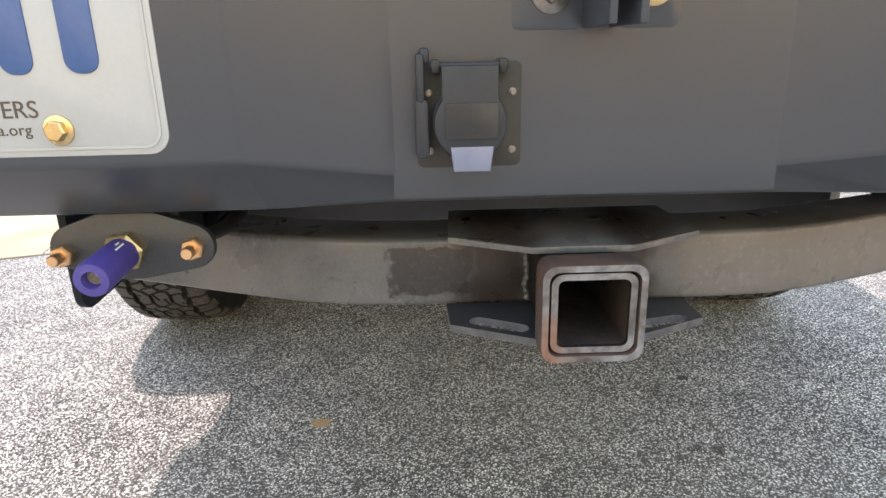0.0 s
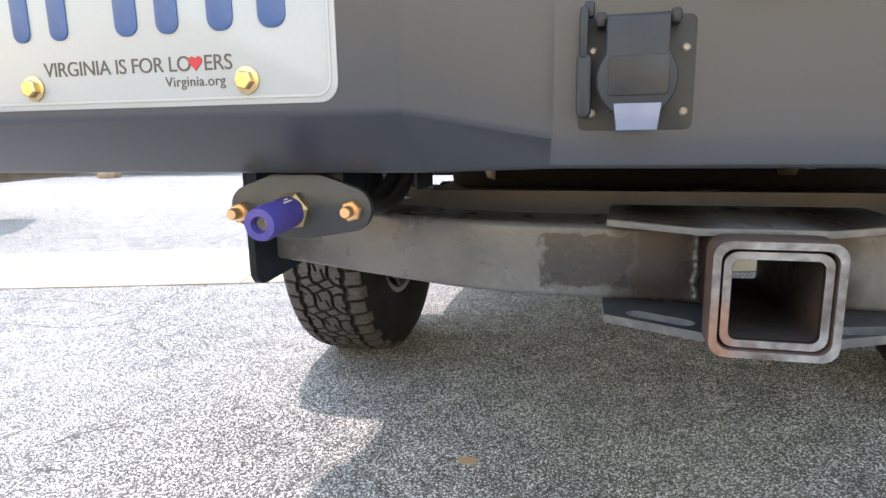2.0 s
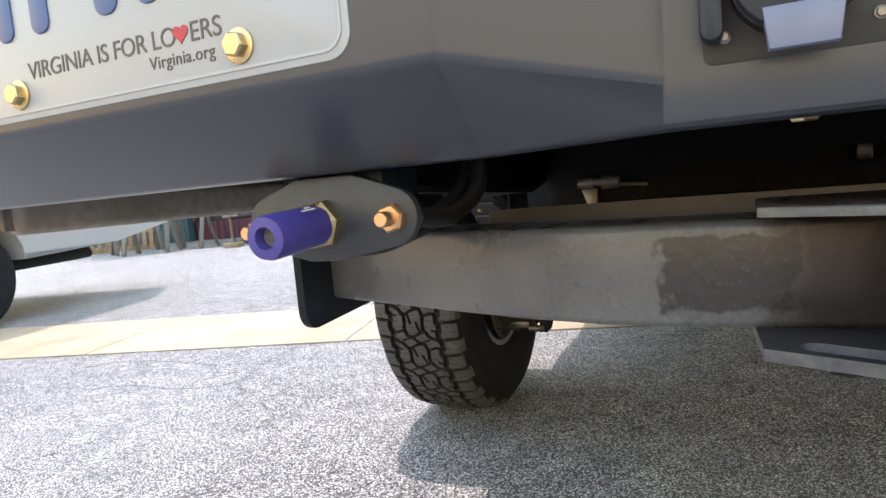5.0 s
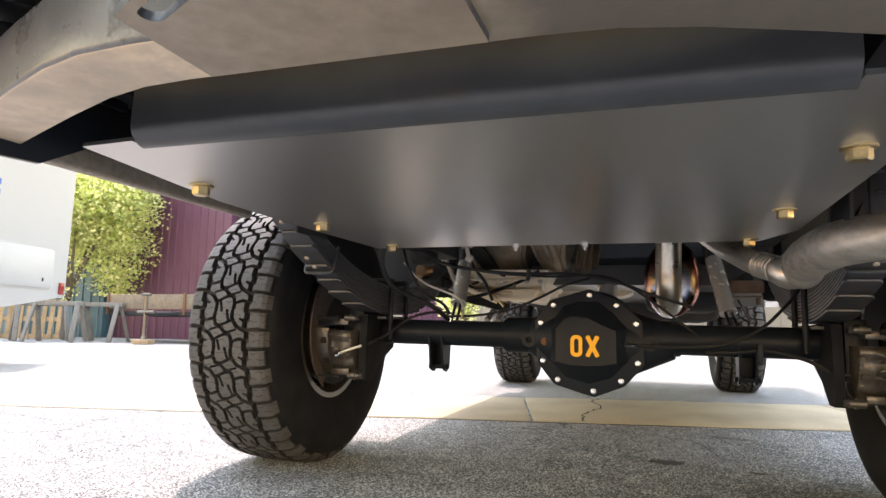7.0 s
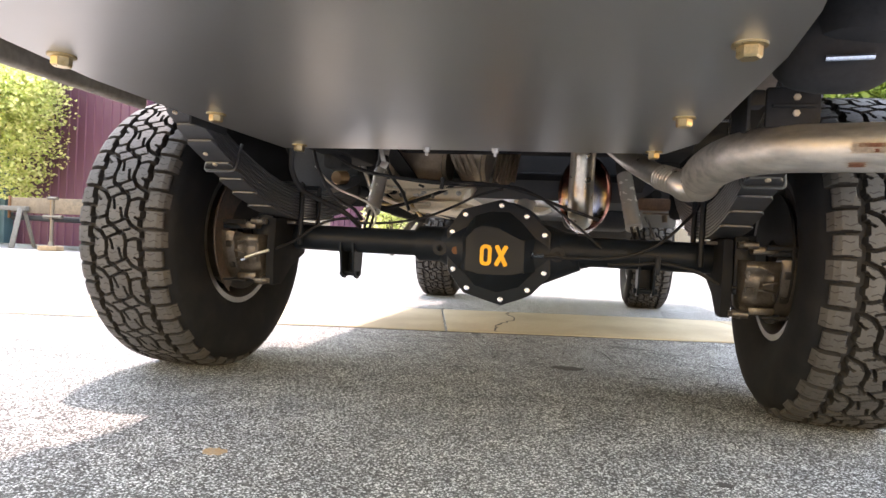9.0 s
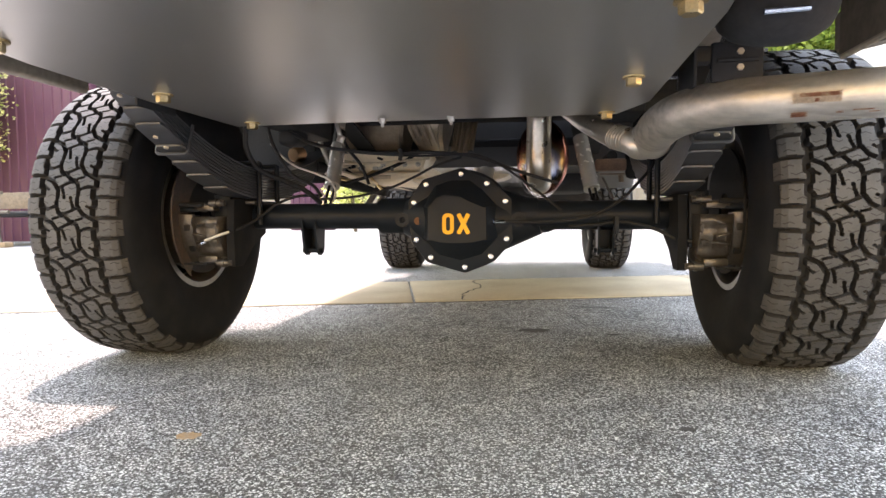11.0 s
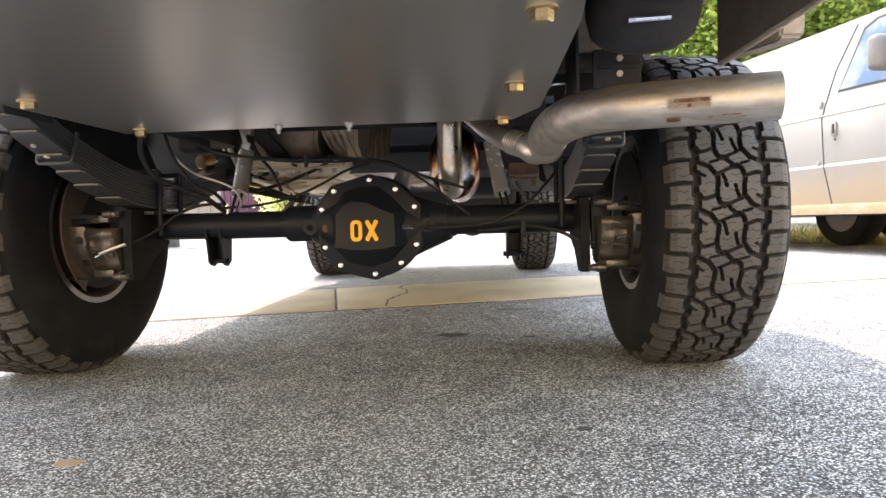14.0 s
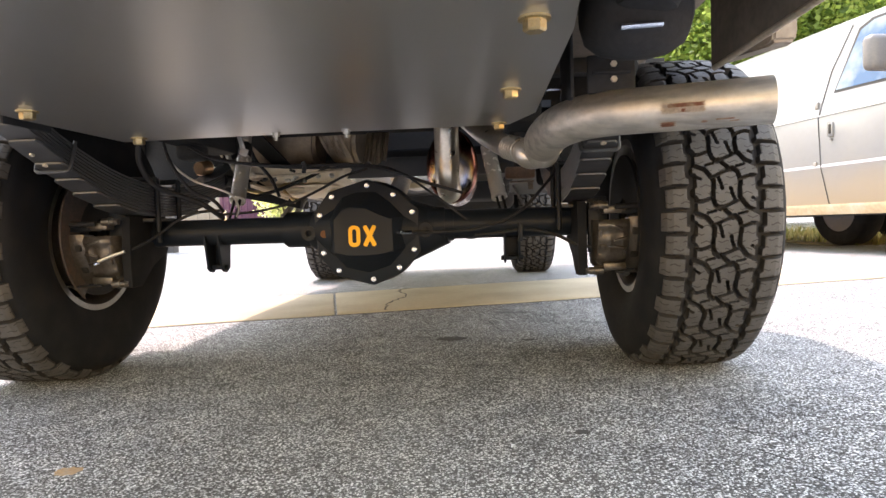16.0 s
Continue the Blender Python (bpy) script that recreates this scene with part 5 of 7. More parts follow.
def build_springs():
    for s in (-1, 1):
        x0 = CX + s * 0.612
        pack = empty_part("leaf_spring", "black multi-leaf spring pack")
        spans = (0.70, 0.70, 0.66, 0.63, 0.60, 0.56, 0.518, 0.442, 0.379, 0.316, 0.234)
        zt = 0.552
        for i, half in enumerate(spans):
            bm = bmesh.new()
            rows = []
            steps = 22
            for k in range(steps + 3):
                u = (0.0, 0.006, 0.012)[k] if k < 3 else (k - 2) / steps
                d = -half + 2 * half * u
                z = zt - 0.0083 * i + (0.45 if d < 0 else 0.36) * d * d
                w = 0.036 - (0.007 if u in (0.0, 1.0) else 0.0018 if k == 1 else 0)
                thin = 0.0042 if u in (0.0, 1.0) else 0.0052
                rows.append([bm.verts.new((x0 + sx * w, AXY - 0.01 + d, z + dz)) for sx, dz in ((-1, 0), (1, 0), (1, -thin), (-1, -thin))])
            for a, b in zip(rows, rows[1:]):
                for k in range(4):
                    bm.faces.new((a[k], a[(k + 1) % 4], b[(k + 1) % 4], b[k]))
            # tip ends: worn steel, its lighter grey also standing for sky reflection
            for r in (rows[0], rows[-1]):
                bm.faces.new(r).material_index = 1
            bm.normal_update()
            for f in bm.faces:
                if abs(f.normal.x) > 0.8:
                    f.material_index = 2
            # only the right pack's edges carry sunlight in their colour
            part("leaf", bm, (LEAFSTEEL, WORN, LEAFEDGE if s > 0 else WORN), pack)
        # rebound clip with rounded corners, and rivets
        rivet = bolt_mesh(0.006, h=0.004)
        for d, i, tall in ((-0.405, 7, 1.0), (-0.565, 5, 0.0)):
            z = zt + 0.45 * d * d
            low = 0.0083 * (i + 1) + 0.002
            slope = math.atan(0.9 * d)
            m = Matrix.Translation((x0, AXY - 0.01 + d, z)) @ Matrix.Rotation(slope, 4, "X")
            if tall:
                bm = bmesh.new()
                ring = [(-0.041, 0.006), (-0.041, -low + 0.012), (-0.037, -low + 0.003), (-0.029, -low), (0.029, -low), (0.037, -low + 0.003), (0.041, -low + 0.012), (0.041, 0.006)]
                pipe(bm, [m @ Vector((x, 0, zz)) for x, zz in ring], 0.0042, 8, steps=3)
                part("rebound_clip", bm, LEAFSTEEL, pack)
            fasten("rivet", rivet, ALLOY, pack, m @ Vector((0.002, -0.028, -low + 0.004)), (0, -0.4, -1))
        fasten("rivet", rivet, ALLOY, pack, (x0, AXY - 0.01 - 0.49, zt - 0.058 + 0.45 * 0.49 ** 2 - 0.0074), (0, -0.4, -1))
        # U bolts and plate
        for dy in (-0.062, 0.062):
            bm = bmesh.new()
            for sx in (-1, 1):
                rod(bm, (x0 + sx * 0.043, AXY + dy, 0.388), (x0 + sx * 0.043, AXY + dy, zt + 0.02), 0.0075, seg=12)
            rod(bm, (x0 - 0.043, AXY + dy, zt + 0.018), (x0 + 0.043, AXY + dy, zt + 0.018), 0.0075, seg=12)
            part("u_bolt", bm, AXLE, pack)
        bm = bmesh.new()
        box(bm, (x0, AXY, 0.4535), (0.070, 0.16, 0.010), 0.002)
        part("spring_plate", bm, LEAFSTEEL, pack)
        # rear shackle and frame hanger
        y = AXY - 0.71
        z = zt + 0.45 * 0.70 ** 2
        bm = bmesh.new()
        rod(bm, (x0 - 0.034, y, z), (x0 + 0.034, y, z), 0.024, seg=20)
        for sx in (-1, 1):
            box(bm, (x0 + sx * 0.040, y - 0.02, z + 0.045), (0.008, 0.045, 0.14), 0.004, Matrix.Rotation(radians(18), 4, "X"))
        part("shackle", bm, LEAFSTEEL, pack)
        bm = bmesh.new()
        box(bm, (CX + s * 0.515, 1.42, 0.70), (0.006, 0.13, 0.15), 0.002)
        part("shackle_plate", bm, UNDER, pack)
        if s < 0:
            continue
        # rounded rear hanger with its bright bolt, plate and long bolts beside it
        bm = bmesh.new()
        yc, zc = 1.19, 0.712
        lathe(bm, [(0.022, -0.078), (0.045, -0.070), (0.060, -0.050), (0.0665, -0.020), (0.0665, 0.018), (0.061, 0.046), (0.047, 0.068), (0.022, 0.078)], Matrix.Translation((x0 - s * 0.03, yc, zc)) @ axes_to((s, 0, 0)), 28)
        lathe(bm, [(0.030, 0.0), (0.044, 0.006), (0.050, 0.020), (0.048, 0.07), (0.054, 0.20)], Matrix.Translation((x0 - s * 0.030, yc - 0.045, zc - 0.020)) @ axes_to((0.10 * s, 0.15, 1)), 28)
        hanger = part("spring_hanger", bm, UNDER, pack, "rounded black spring hanger")
        bm = bmesh.new()
        rod(bm, (x0 - 0.066, yc - 0.066, zc - 0.039), (x0 - 0.010, yc - 0.066, zc - 0.037), 0.0042, seg=8)
        part("pin", bm, ZINC, hanger)
        bm = bmesh.new()
        box(bm, (0.547, 1.362, 0.664), (0.082, 0.012, 0.066), 0.004)
        box(bm, (0.547, 1.354, 0.666), (0.066, 0.010, 0.006), 0.002)
        mount = part("hanger_bracket", bm, UNDER, pack, "black bracket with two bolts")
        for zz in (0.680, 0.654):
            fasten("bolt", rivet, DULLZINC, mount, (0.551, 1.356, zz), (0, -1, 0))
        bm = bmesh.new()
        rod(bm, (0.474, 1.47, 0.615), (0.482, 1.47, 0.722), 0.0030, seg=8)
        pipe(bm, [(0.444, 1.472, 0.658), (0.450, 1.472, 0.664), (0.472, 1.472, 0.665), (0.490, 1.472, 0.664), (0.496, 1.472, 0.658)], 0.0028, 8)
        part("tie_rod", bm, ZINC, pack)


def tyre_mesh():
    bm = bmesh.new()
    R = 0.4185
    prof = [(0.212, -0.118), (0.222, -0.128), (0.250, -0.142), (0.300, -0.155), (0.340, -0.154), (0.372, -0.146), (0.386, -0.136), (0.394, -0.122), (0.398, -0.09)]
    prof += [(0.399, 0.0)] + [(r, -h) for r, h in prof[::-1]]
    prof += [(0.200, 0.110), (0.200, -0.110)]
    lathe(bm, prof, Matrix.Rotation(radians(90), 4, "Y"), 96, closed=True)
    for f in bm.faces:
        f.smooth = True
    bmesh.ops.recalc_face_normals(bm, faces=bm.faces)
    carcass = bpy.data.meshes.new("tyre")
    bm.to_mesh(carcass)
    carcass.materials.append(RUBBER)
    bm.free()
    # tread: one moulded surface, grooves cut by their distance from the groove lines
    N, ROWS = 25, 52
    HALF = 0.1195
    PITCH = math.tau * R / N / 2
    prof = ((0.0, 0.4185), (0.05, 0.4178), (0.09, 0.4150), (0.112, 0.4110), (0.1235, 0.4045), (0.131, 0.394), (0.1385, 0.383), (0.1450, 0.370))
    arc = [0.0]
    for (xa, ra), (xb, rb) in zip(prof, prof[1:]):
        arc.append(arc[-1] + math.hypot(xb - xa, rb - ra))
    half_s = [arc[-1] * k / 70 for k in range(71)]
    ss = np.array([-v for v in half_s[:0:-1]] + half_s)
    px = np.interp(np.abs(ss), arc, [p[0] for p in prof]) * np.sign(ss)
    pr = np.interp(np.abs(ss), arc, [p[1] for p in prof])
    vv = np.arange(ROWS) * 2.0 / ROWS
    S, V = np.meshgrid(ss, vv * PITCH)
    W = 2 * PITCH

    def away(points, half):
        """Distance beyond the groove's edge, from a line of points (across, along) that repeats each two pitches."""
        best = np.full(S.shape, 1.0)
        for (u0, v0), (u1, v1) in zip(points, points[1:]):
            for turn in range(-2, 4):
                ax, ay = u0 * HALF, v0 * PITCH + turn * W
                dx, dy = (u1 - u0) * HALF, (v1 - v0) * PITCH
                k = np.clip(((S - ax) * dx + (V - ay) * dy) / (dx * dx + dy * dy), 0, 1)
                best = np.minimum(best, np.hypot(S - ax - k * dx, V - ay - k * dy))
        return best - half

    # one curved groove winds down each side of every centre block; the other side is its half turn
    curve = [(0.13, 0.86), (0.21, 0.68), (0.255, 0.37), (0.235, 0.0), (0.225, -0.36), (0.36, -0.80), (0.60, -1.06)]
    cuts = [away([(-0.10, 1.24), (0.0, 1.0), (0.10, 0.76)], 0.0030)]
    for pts, w in ((curve, 0.0034), ([(0.14, 0.84), (-0.04, 0.68), (-0.23, 0.50)], 0.0020), ([(0.25, 0.38), (0.45, 0.53), (0.60, 0.49)], 0.0024), ([(0.15, -0.56), (0.10, -0.24), (0.075, 0.02)], 0.0018),
                   ([(0.60, -0.60), (0.45, -0.42)], 0.0011), ([(0.20, 0.92), (0.34, 1.0)], 0.0012)):
        cuts.append(away(pts, w))
        cuts.append(away([(-u, -v) for u, v in pts], w))
    for s, shift in ((-1, -0.40), (1, -0.52)):
        zig = [(s * 0.575, shift), (s * 0.635, shift + 0.06), (s * 0.635, shift + 0.50), (s * 0.58, shift + 0.56), (s * 0.58, shift + 0.94), (s * 0.645, shift + 1.0), (s * 0.645, shift + 1.46), (s * 0.59, shift + 1.52), (s * 0.59, shift + 2.0)]
        cuts.append(away(zig, 0.0062))
        for j in (0, 1):
            v = shift + j + 0.52
            cuts.append(away([(s * 0.60, v), (s * 0.80, v + 0.03), (s * 1.35, v + 0.02)], 0.0034))
    d = np.minimum.reduce(cuts)
    wall = np.clip(d / 0.0014, 0, 1)
    wall = wall * wall * (3 - 2 * wall)
    # side lugs: every second one runs further down the sidewall
    edge = np.abs(S) / HALF
    for s, shift in ((-1, -0.40), (1, -0.52)):
        odd = ((V / PITCH - shift - 0.52) % 2.0) < 1.0
        reach = np.where(odd, 1.235, 1.12)
        wall = np.where(np.sign(S) == s, wall * np.clip((reach - edge) / 0.03, 0, 1), wall)
    deep = 0.0165 * np.clip((1.36 - edge) / 0.25, 0, 1)
    sink = deep * (1 - wall)
    tilt = np.clip((edge - 0.9) / 0.35, 0, 1)
    rad = pr[None, :] - sink * (1 - 0.45 * tilt)
    xx = px[None, :] - np.sign(S) * sink * 0.75 * tilt
    total = N * ROWS
    ang = -np.arange(total) * math.tau / total
    rad, xx = np.tile(rad, (N, 1)), np.tile(xx, (N, 1))
    co = np.stack((xx, rad * np.cos(ang)[:, None], rad * np.sin(ang)[:, None]), axis=-1).reshape(-1, 3)
    cols = len(ss)
    r0 = np.arange(total)[:, None] * cols
    r1 = ((np.arange(total) + 1) % total)[:, None] * cols
    c = np.arange(cols - 1)[None, :]
    quads = np.stack((r0 + c, r1 + c, r1 + c + 1, r0 + c + 1), axis=-1).reshape(-1, 4)
    me = bpy.data.meshes.new("tread")
    me.from_pydata(co, [], quads)
    uv = me.uv_layers.new(name="tread")
    along = np.arange(total) * 2.0 / ROWS
    at = np.stack((np.tile(ss / HALF, total), np.repeat(along, cols)), axis=-1)
    flat = at[quads.reshape(-1)]
    last = np.repeat(quads[:, 1] < quads[:, 0], 4) & (flat[:, 1] < 1e-6)
    flat[last, 1] = total * 2.0 / ROWS
    uv.data.foreach_set("uv", flat.astype(np.float32).reshape(-1))
    # scuffed grey tops; the shade in the grooves is put into a blacker rubber
    low = np.tile(sink, (N, 1)).reshape(-1)[quads].max(axis=1) > 0.0035
    me.materials.append(TREAD)
    me.materials.append(GROOVE)
    me.polygons.foreach_set("material_index", low.astype(np.int32))
    me.update()
    return carcass, me


def build_wheels():
    tyre, tread = tyre_mesh()

    def wheel(x, y, s, spin, yaw=0.0, up=0.0):
        w = empty_part("wheel", "off-road tyre on a dark alloy rim")
        w.matrix_local = Matrix.Translation((x, y, AXZ + up)) @ Matrix.Rotation(radians(yaw), 4, "Z")
        t = new("tyre", tyre)
        t.parent = w
        t.matrix_local = Matrix.Rotation(radians(spin), 4, "X") @ (Matrix.Rotation(math.pi, 4, "Z") if s < 0 else Matrix())
        tagged(t, "black all-terrain tyre with chunky tread blocks")
        tb = new("tread", tread)
        tb.parent = w
        tb.matrix_local = t.matrix_local
        tagged(tb, "chunky siped tread blocks", kind="stuff")
        bm = bmesh.new()
        m = Matrix.Rotation(radians(90), 4, "Y") @ (Matrix() if s > 0 else Matrix.Rotation(math.pi, 4, "X"))
        # local height runs outward: barrel, inner lip, spoke face near the outside
        lathe(bm, [(0.219, -0.122), (0.219, -0.112), (0.206, -0.104), (0.198, -0.06), (0.196, 0.105), (0.212, 0.112), (0.212, 0.122), (0.204, 0.122), (0.188, 0.098), (0.186, -0.10), (0.2, -0.122)], m, 64, closed=True)
        part("rim", bm, RIMALLOY, w, "machined rim edge, dark barrel")
        # added black sheet for the shade deep inside the alloy barrel
        bm = bmesh.new()
        lathe(bm, [(0.187, -0.030), (0.187, 0.06), (0.06, 0.05), (0.06, 0.02), (0.1835, 0.045), (0.1835, -0.030)], m, 48, closed=True)
        part("barrel_lining", bm, UNDER, w)
        bm = bmesh.new()
        for k in range(6):
            a = k * math.tau / 6
            box(bm, (0.12 * math.cos(a), 0.12 * math.sin(a), 0.07), (0.15, 0.05, 0.025), 0.008, Matrix.Rotation(a, 4, "Z"))
        lathe(bm, [(0.075, 0.05), (0.075, 0.09), (0.055, 0.10)], Matrix(), 24)
        bmesh.ops.transform(bm, matrix=m, verts=bm.verts)
        part("spokes", bm, SHOCK, w)
        bm = bmesh.new()
        lathe(bm, [(0.165, -0.115), (0.165, -0.09), (0.06, -0.085), (0.06, -0.12)], m, 48, closed=True)
        part("brake_disc", bm, IRON, w, "dull iron brake disc")
        bm = bmesh.new()
        lathe(bm, [(0.172, -0.128), (0.172, -0.122), (0.05, -0.122), (0.05, -0.128)], m, 48, closed=True)
        part("dust_shield", bm, UNDER, w, "black pressed dust shield")
        return w

    wheel(-0.950, AXY, -1, 8.7, up=-0.004)
    wheel(0.850, AXY, 1, 7.4, up=0.008)
    wheel(-0.885, 5.30, -1, 20, 2, -0.002)
    wheel(0.725, 5.30, 1, 33, 2, 0.010)


def build_calipers():
    for s in (-1, 1):
        x = CX + s * 0.636 + (0.010 if s > 0 else -0.003)
        c = empty_part("brake_caliper", "grey cast iron brake caliper")

        def at(h, r, a):
            return Vector((x + s * h, AXY + r * math.cos(radians(a)), AXZ + r * math.sin(radians(a))))

        def curved(name, stations, a0, a1, mat, lump=0.0, parent=c, holes=()):
            """A casting swept round the axle; stations are (out from the frame, radius), and holes are (a, out) windows sunk in."""
            bm = bmesh.new()
            n = 26
            rows = []
            for k in range(n + 1):
                a = a0 + (a1 - a0) * k / n
                bulge = lump * (math.sin(radians((a - a0) * 13.5)) ** 2 + 0.35 * math.sin(radians((a - a0) * 31)))
                rows.append([bm.verts.new(at(h, r + (bulge if 0 < i < len(stations) - 1 else 0), a)) for i, (h, r) in enumerate(stations)] + [bm.verts.new(at(h, 0.118, a)) for h in (stations[-1][0], stations[0][0])])
            m = len(rows[0])
            for k, (p, q) in enumerate(zip(rows, rows[1:])):
                for i in range(m):
                    bm.faces.new((p[i], p[(i + 1) % m], q[(i + 1) % m], q[i]))
            bm.faces.new(rows[0])
            bm.faces.new(rows[-1])
            return part(name, bm, mat, parent, crease=32)

        curved("piston_housing", ((0.0, 0.150), (0.010, 0.166), (0.024, 0.172), (0.040, 0.176), (0.055, 0.171), (0.072, 0.174), (0.086, 0.168), (0.092, 0.158)), 180, 231, IRON, 0.007)
        bridge = curved("bridge", ((0.090, 0.160), (0.100, 0.166), (0.130, 0.168), (0.188, 0.166), (0.202, 0.158)), 178, 233, IRON)
        # dark boxes stand in for the shade inside two open windows
        for a in (191, 214):
            bm = bmesh.new()
            box(bm, at(0.106, 0.163, a), (0.017, 0.014, 0.019), 0.003, Matrix.Rotation(radians(a - 180), 4, "X"))
            part("window", bm, SEAL, bridge, "dark box standing for a shaded hole in the caliper bridge")
        # pressed splash shield round the rear of the disc, open below
        bm = bmesh.new()
        rows = []
        for k in range(25):
            a = 98 + 138 * k / 24
            rows.append([bm.verts.new(at(h, r, a)) for h, r in ((0.128, 0.120), (0.128, 0.203), (0.122, 0.209), (0.126, 0.211), (0.133, 0.205), (0.133, 0.120))])
        for p, q in zip(rows, rows[1:]):
            for i in range(6):
                bm.faces.new((p[i], p[(i + 1) % 6], q[(i + 1) % 6], q[i]))
        for r in (rows[0], rows[-1]):
            bm.faces.new(r)
        part("splash_shield", bm, RUSTDARK, c, "dark brown pressed splash shield")
        # piston bosses, cross ribs and cast nubs
        for a, r in ((192, 0.023), (217, 0.025)):
            bm = bmesh.new()
            lathe(bm, [(r * 1.15, -0.02), (r * 1.02, 0.001), (r * 0.80, 0.006), (r * 0.55, 0.0055), (r * 0.5, 0.002)], Matrix.Translation(at(0.030, 0.168, a)) @ axes_to(at(-0.10, 1.0, a) - at(0, 0, a)), 20)
            part("piston_boss", bm, IRON, c, crease=40)
        for k, (a, h, w, lean) in enumerate(((186, 0.052, 0.040, 20), (197, 0.066, 0.036, -14), (204, 0.058, 0.044, 10), (224, 0.050, 0.040, -22), (209, 0.078, 0.020, 70))):
            bm = bmesh.new()
            box(bm, at(h, 0.178, a), (w, 0.010, 0.008), 0.003, Matrix.Rotation(radians(a - 180), 4, "X") @ Matrix.Rotation(radians(s * lean), 4, "Y"))
            part("casting_rib", bm, IRON, c)
        bm = bmesh.new()
        box(bm, at(0.022, 0.172, 204), (0.018, 0.016, 0.016), 0.003, Matrix.Rotation(radians(24), 4, "X"))
        part("hose_port", bm, IRON, c)
        # slide pins above and below, in bright sleeves with hex heads
        for z, h0, yy in ((0.450, 0.000, 1.900), (0.279, -0.012, 1.915)):
            bm = bmesh.new()
            rod(bm, (x + s * h0, yy, z), (x + s * (h0 + 0.036), yy, z), 0.0100, seg=18)
            rod(bm, (x + s * (h0 - 0.010), yy, z), (x + s * h0, yy, z), 0.0090, seg=6)
            rod(bm, (x + s * (h0 + 0.012), yy, z), (x + s * (h0 + 0.020), yy, z), 0.0125, seg=18)
            pin = part("slide_pin", bm, IRON, c, "bright slide pin with hex head")
            bm = bmesh.new()
            rod(bm, (x + s * 0.055, yy, z - 0.004), (x + s * (0.135 if z > 0.4 else 0.165), yy, z - 0.004), 0.007 if z > 0.4 else 0.0035, seg=12)
            part("sleeve", bm, UNDER, pin)
            bm = bmesh.new()
            box(bm, (x + s * 0.055, yy + 0.02, z + (-0.012 if z > 0.4 else 0.010)), (0.060, 0.04, 0.020), 0.004)
            part("pin_lug", bm, IRON, c)
        bm = bmesh.new()
        box(bm, (x + s * 0.12, AXY - 0.135, 0.432), (0.10, 0.05, 0.014), 0.003)
        part("pad_carrier", bm, AXLE, c)
        bm = bmesh.new()
        box(bm, (x + s * 0.016, AXY - 0.115, 0.40), (0.050, 0.02, 0.15), 0.004)
        part("carrier_arm", bm, AXLE, c)


def build_shocks():
    for top, low, eye in (((-0.4480, 2.27, 0.650), (-0.4350, 2.16, 0.505), (-0.428, 2.095, 0.435)), ((0.3480, 2.305, 0.6620), (0.3790, 2.205, 0.4900), (0.390, 2.165, 0.430))):
        a, b, e = Vector(top), Vector(low), Vector(eye)
        d = (b - a).normalized()
        s = empty_part("shock_absorber", "brushed silver shock absorber with a black collar")
        bm = bmesh.new()
        lathe(bm, [(0.020, 0.0), (0.0236, 0.002), (0.0240, 0.010), (0.0240, (b - a).length - 0.010), (0.0252, (b - a).length - 0.008), (0.0252, (b - a).length - 0.002), (0.021, (b - a).length), (0.008, (b - a).length - 0.004)], Matrix.Translation(a) @ axes_to(d), 36)
        part("tube", bm, CHROMED, s)
        bm = bmesh.new()
        lathe(bm, [(0.012, -0.062), (0.0195, -0.058), (0.0215, -0.040), (0.0225, -0.004), (0.0205, 0.003)], Matrix.Translation(a) @ axes_to(d), 28)
        part("collar", bm, SEAL, s, "black rubber collar")
        bm = bmesh.new()
        for dx in (-0.009, 0.009):
            rod(bm, b + Vector((dx, 0, 0.004)), e + Vector((dx, 0, 0.012)), 0.0045, seg=10)
        part("rod_pair", bm, HOSE, s)
        bm = bmesh.new()
        rod(bm, e + Vector((-0.022, 0, 0)), e + Vector((0.022, 0, 0)), 0.017, seg=18)
        part("lower_eye", bm, HOSE, s)
        bm = bmesh.new()
        rod(bm, a - d * 0.055, a - d * 0.150, 0.013, seg=18)
        rod(bm, a - d * 0.150 + Vector((-0.03, 0, 0)), a - d * 0.150 + Vector((0.03, 0, 0)), 0.020, seg=18)
        part("top_mount", bm, SHOCK, s)


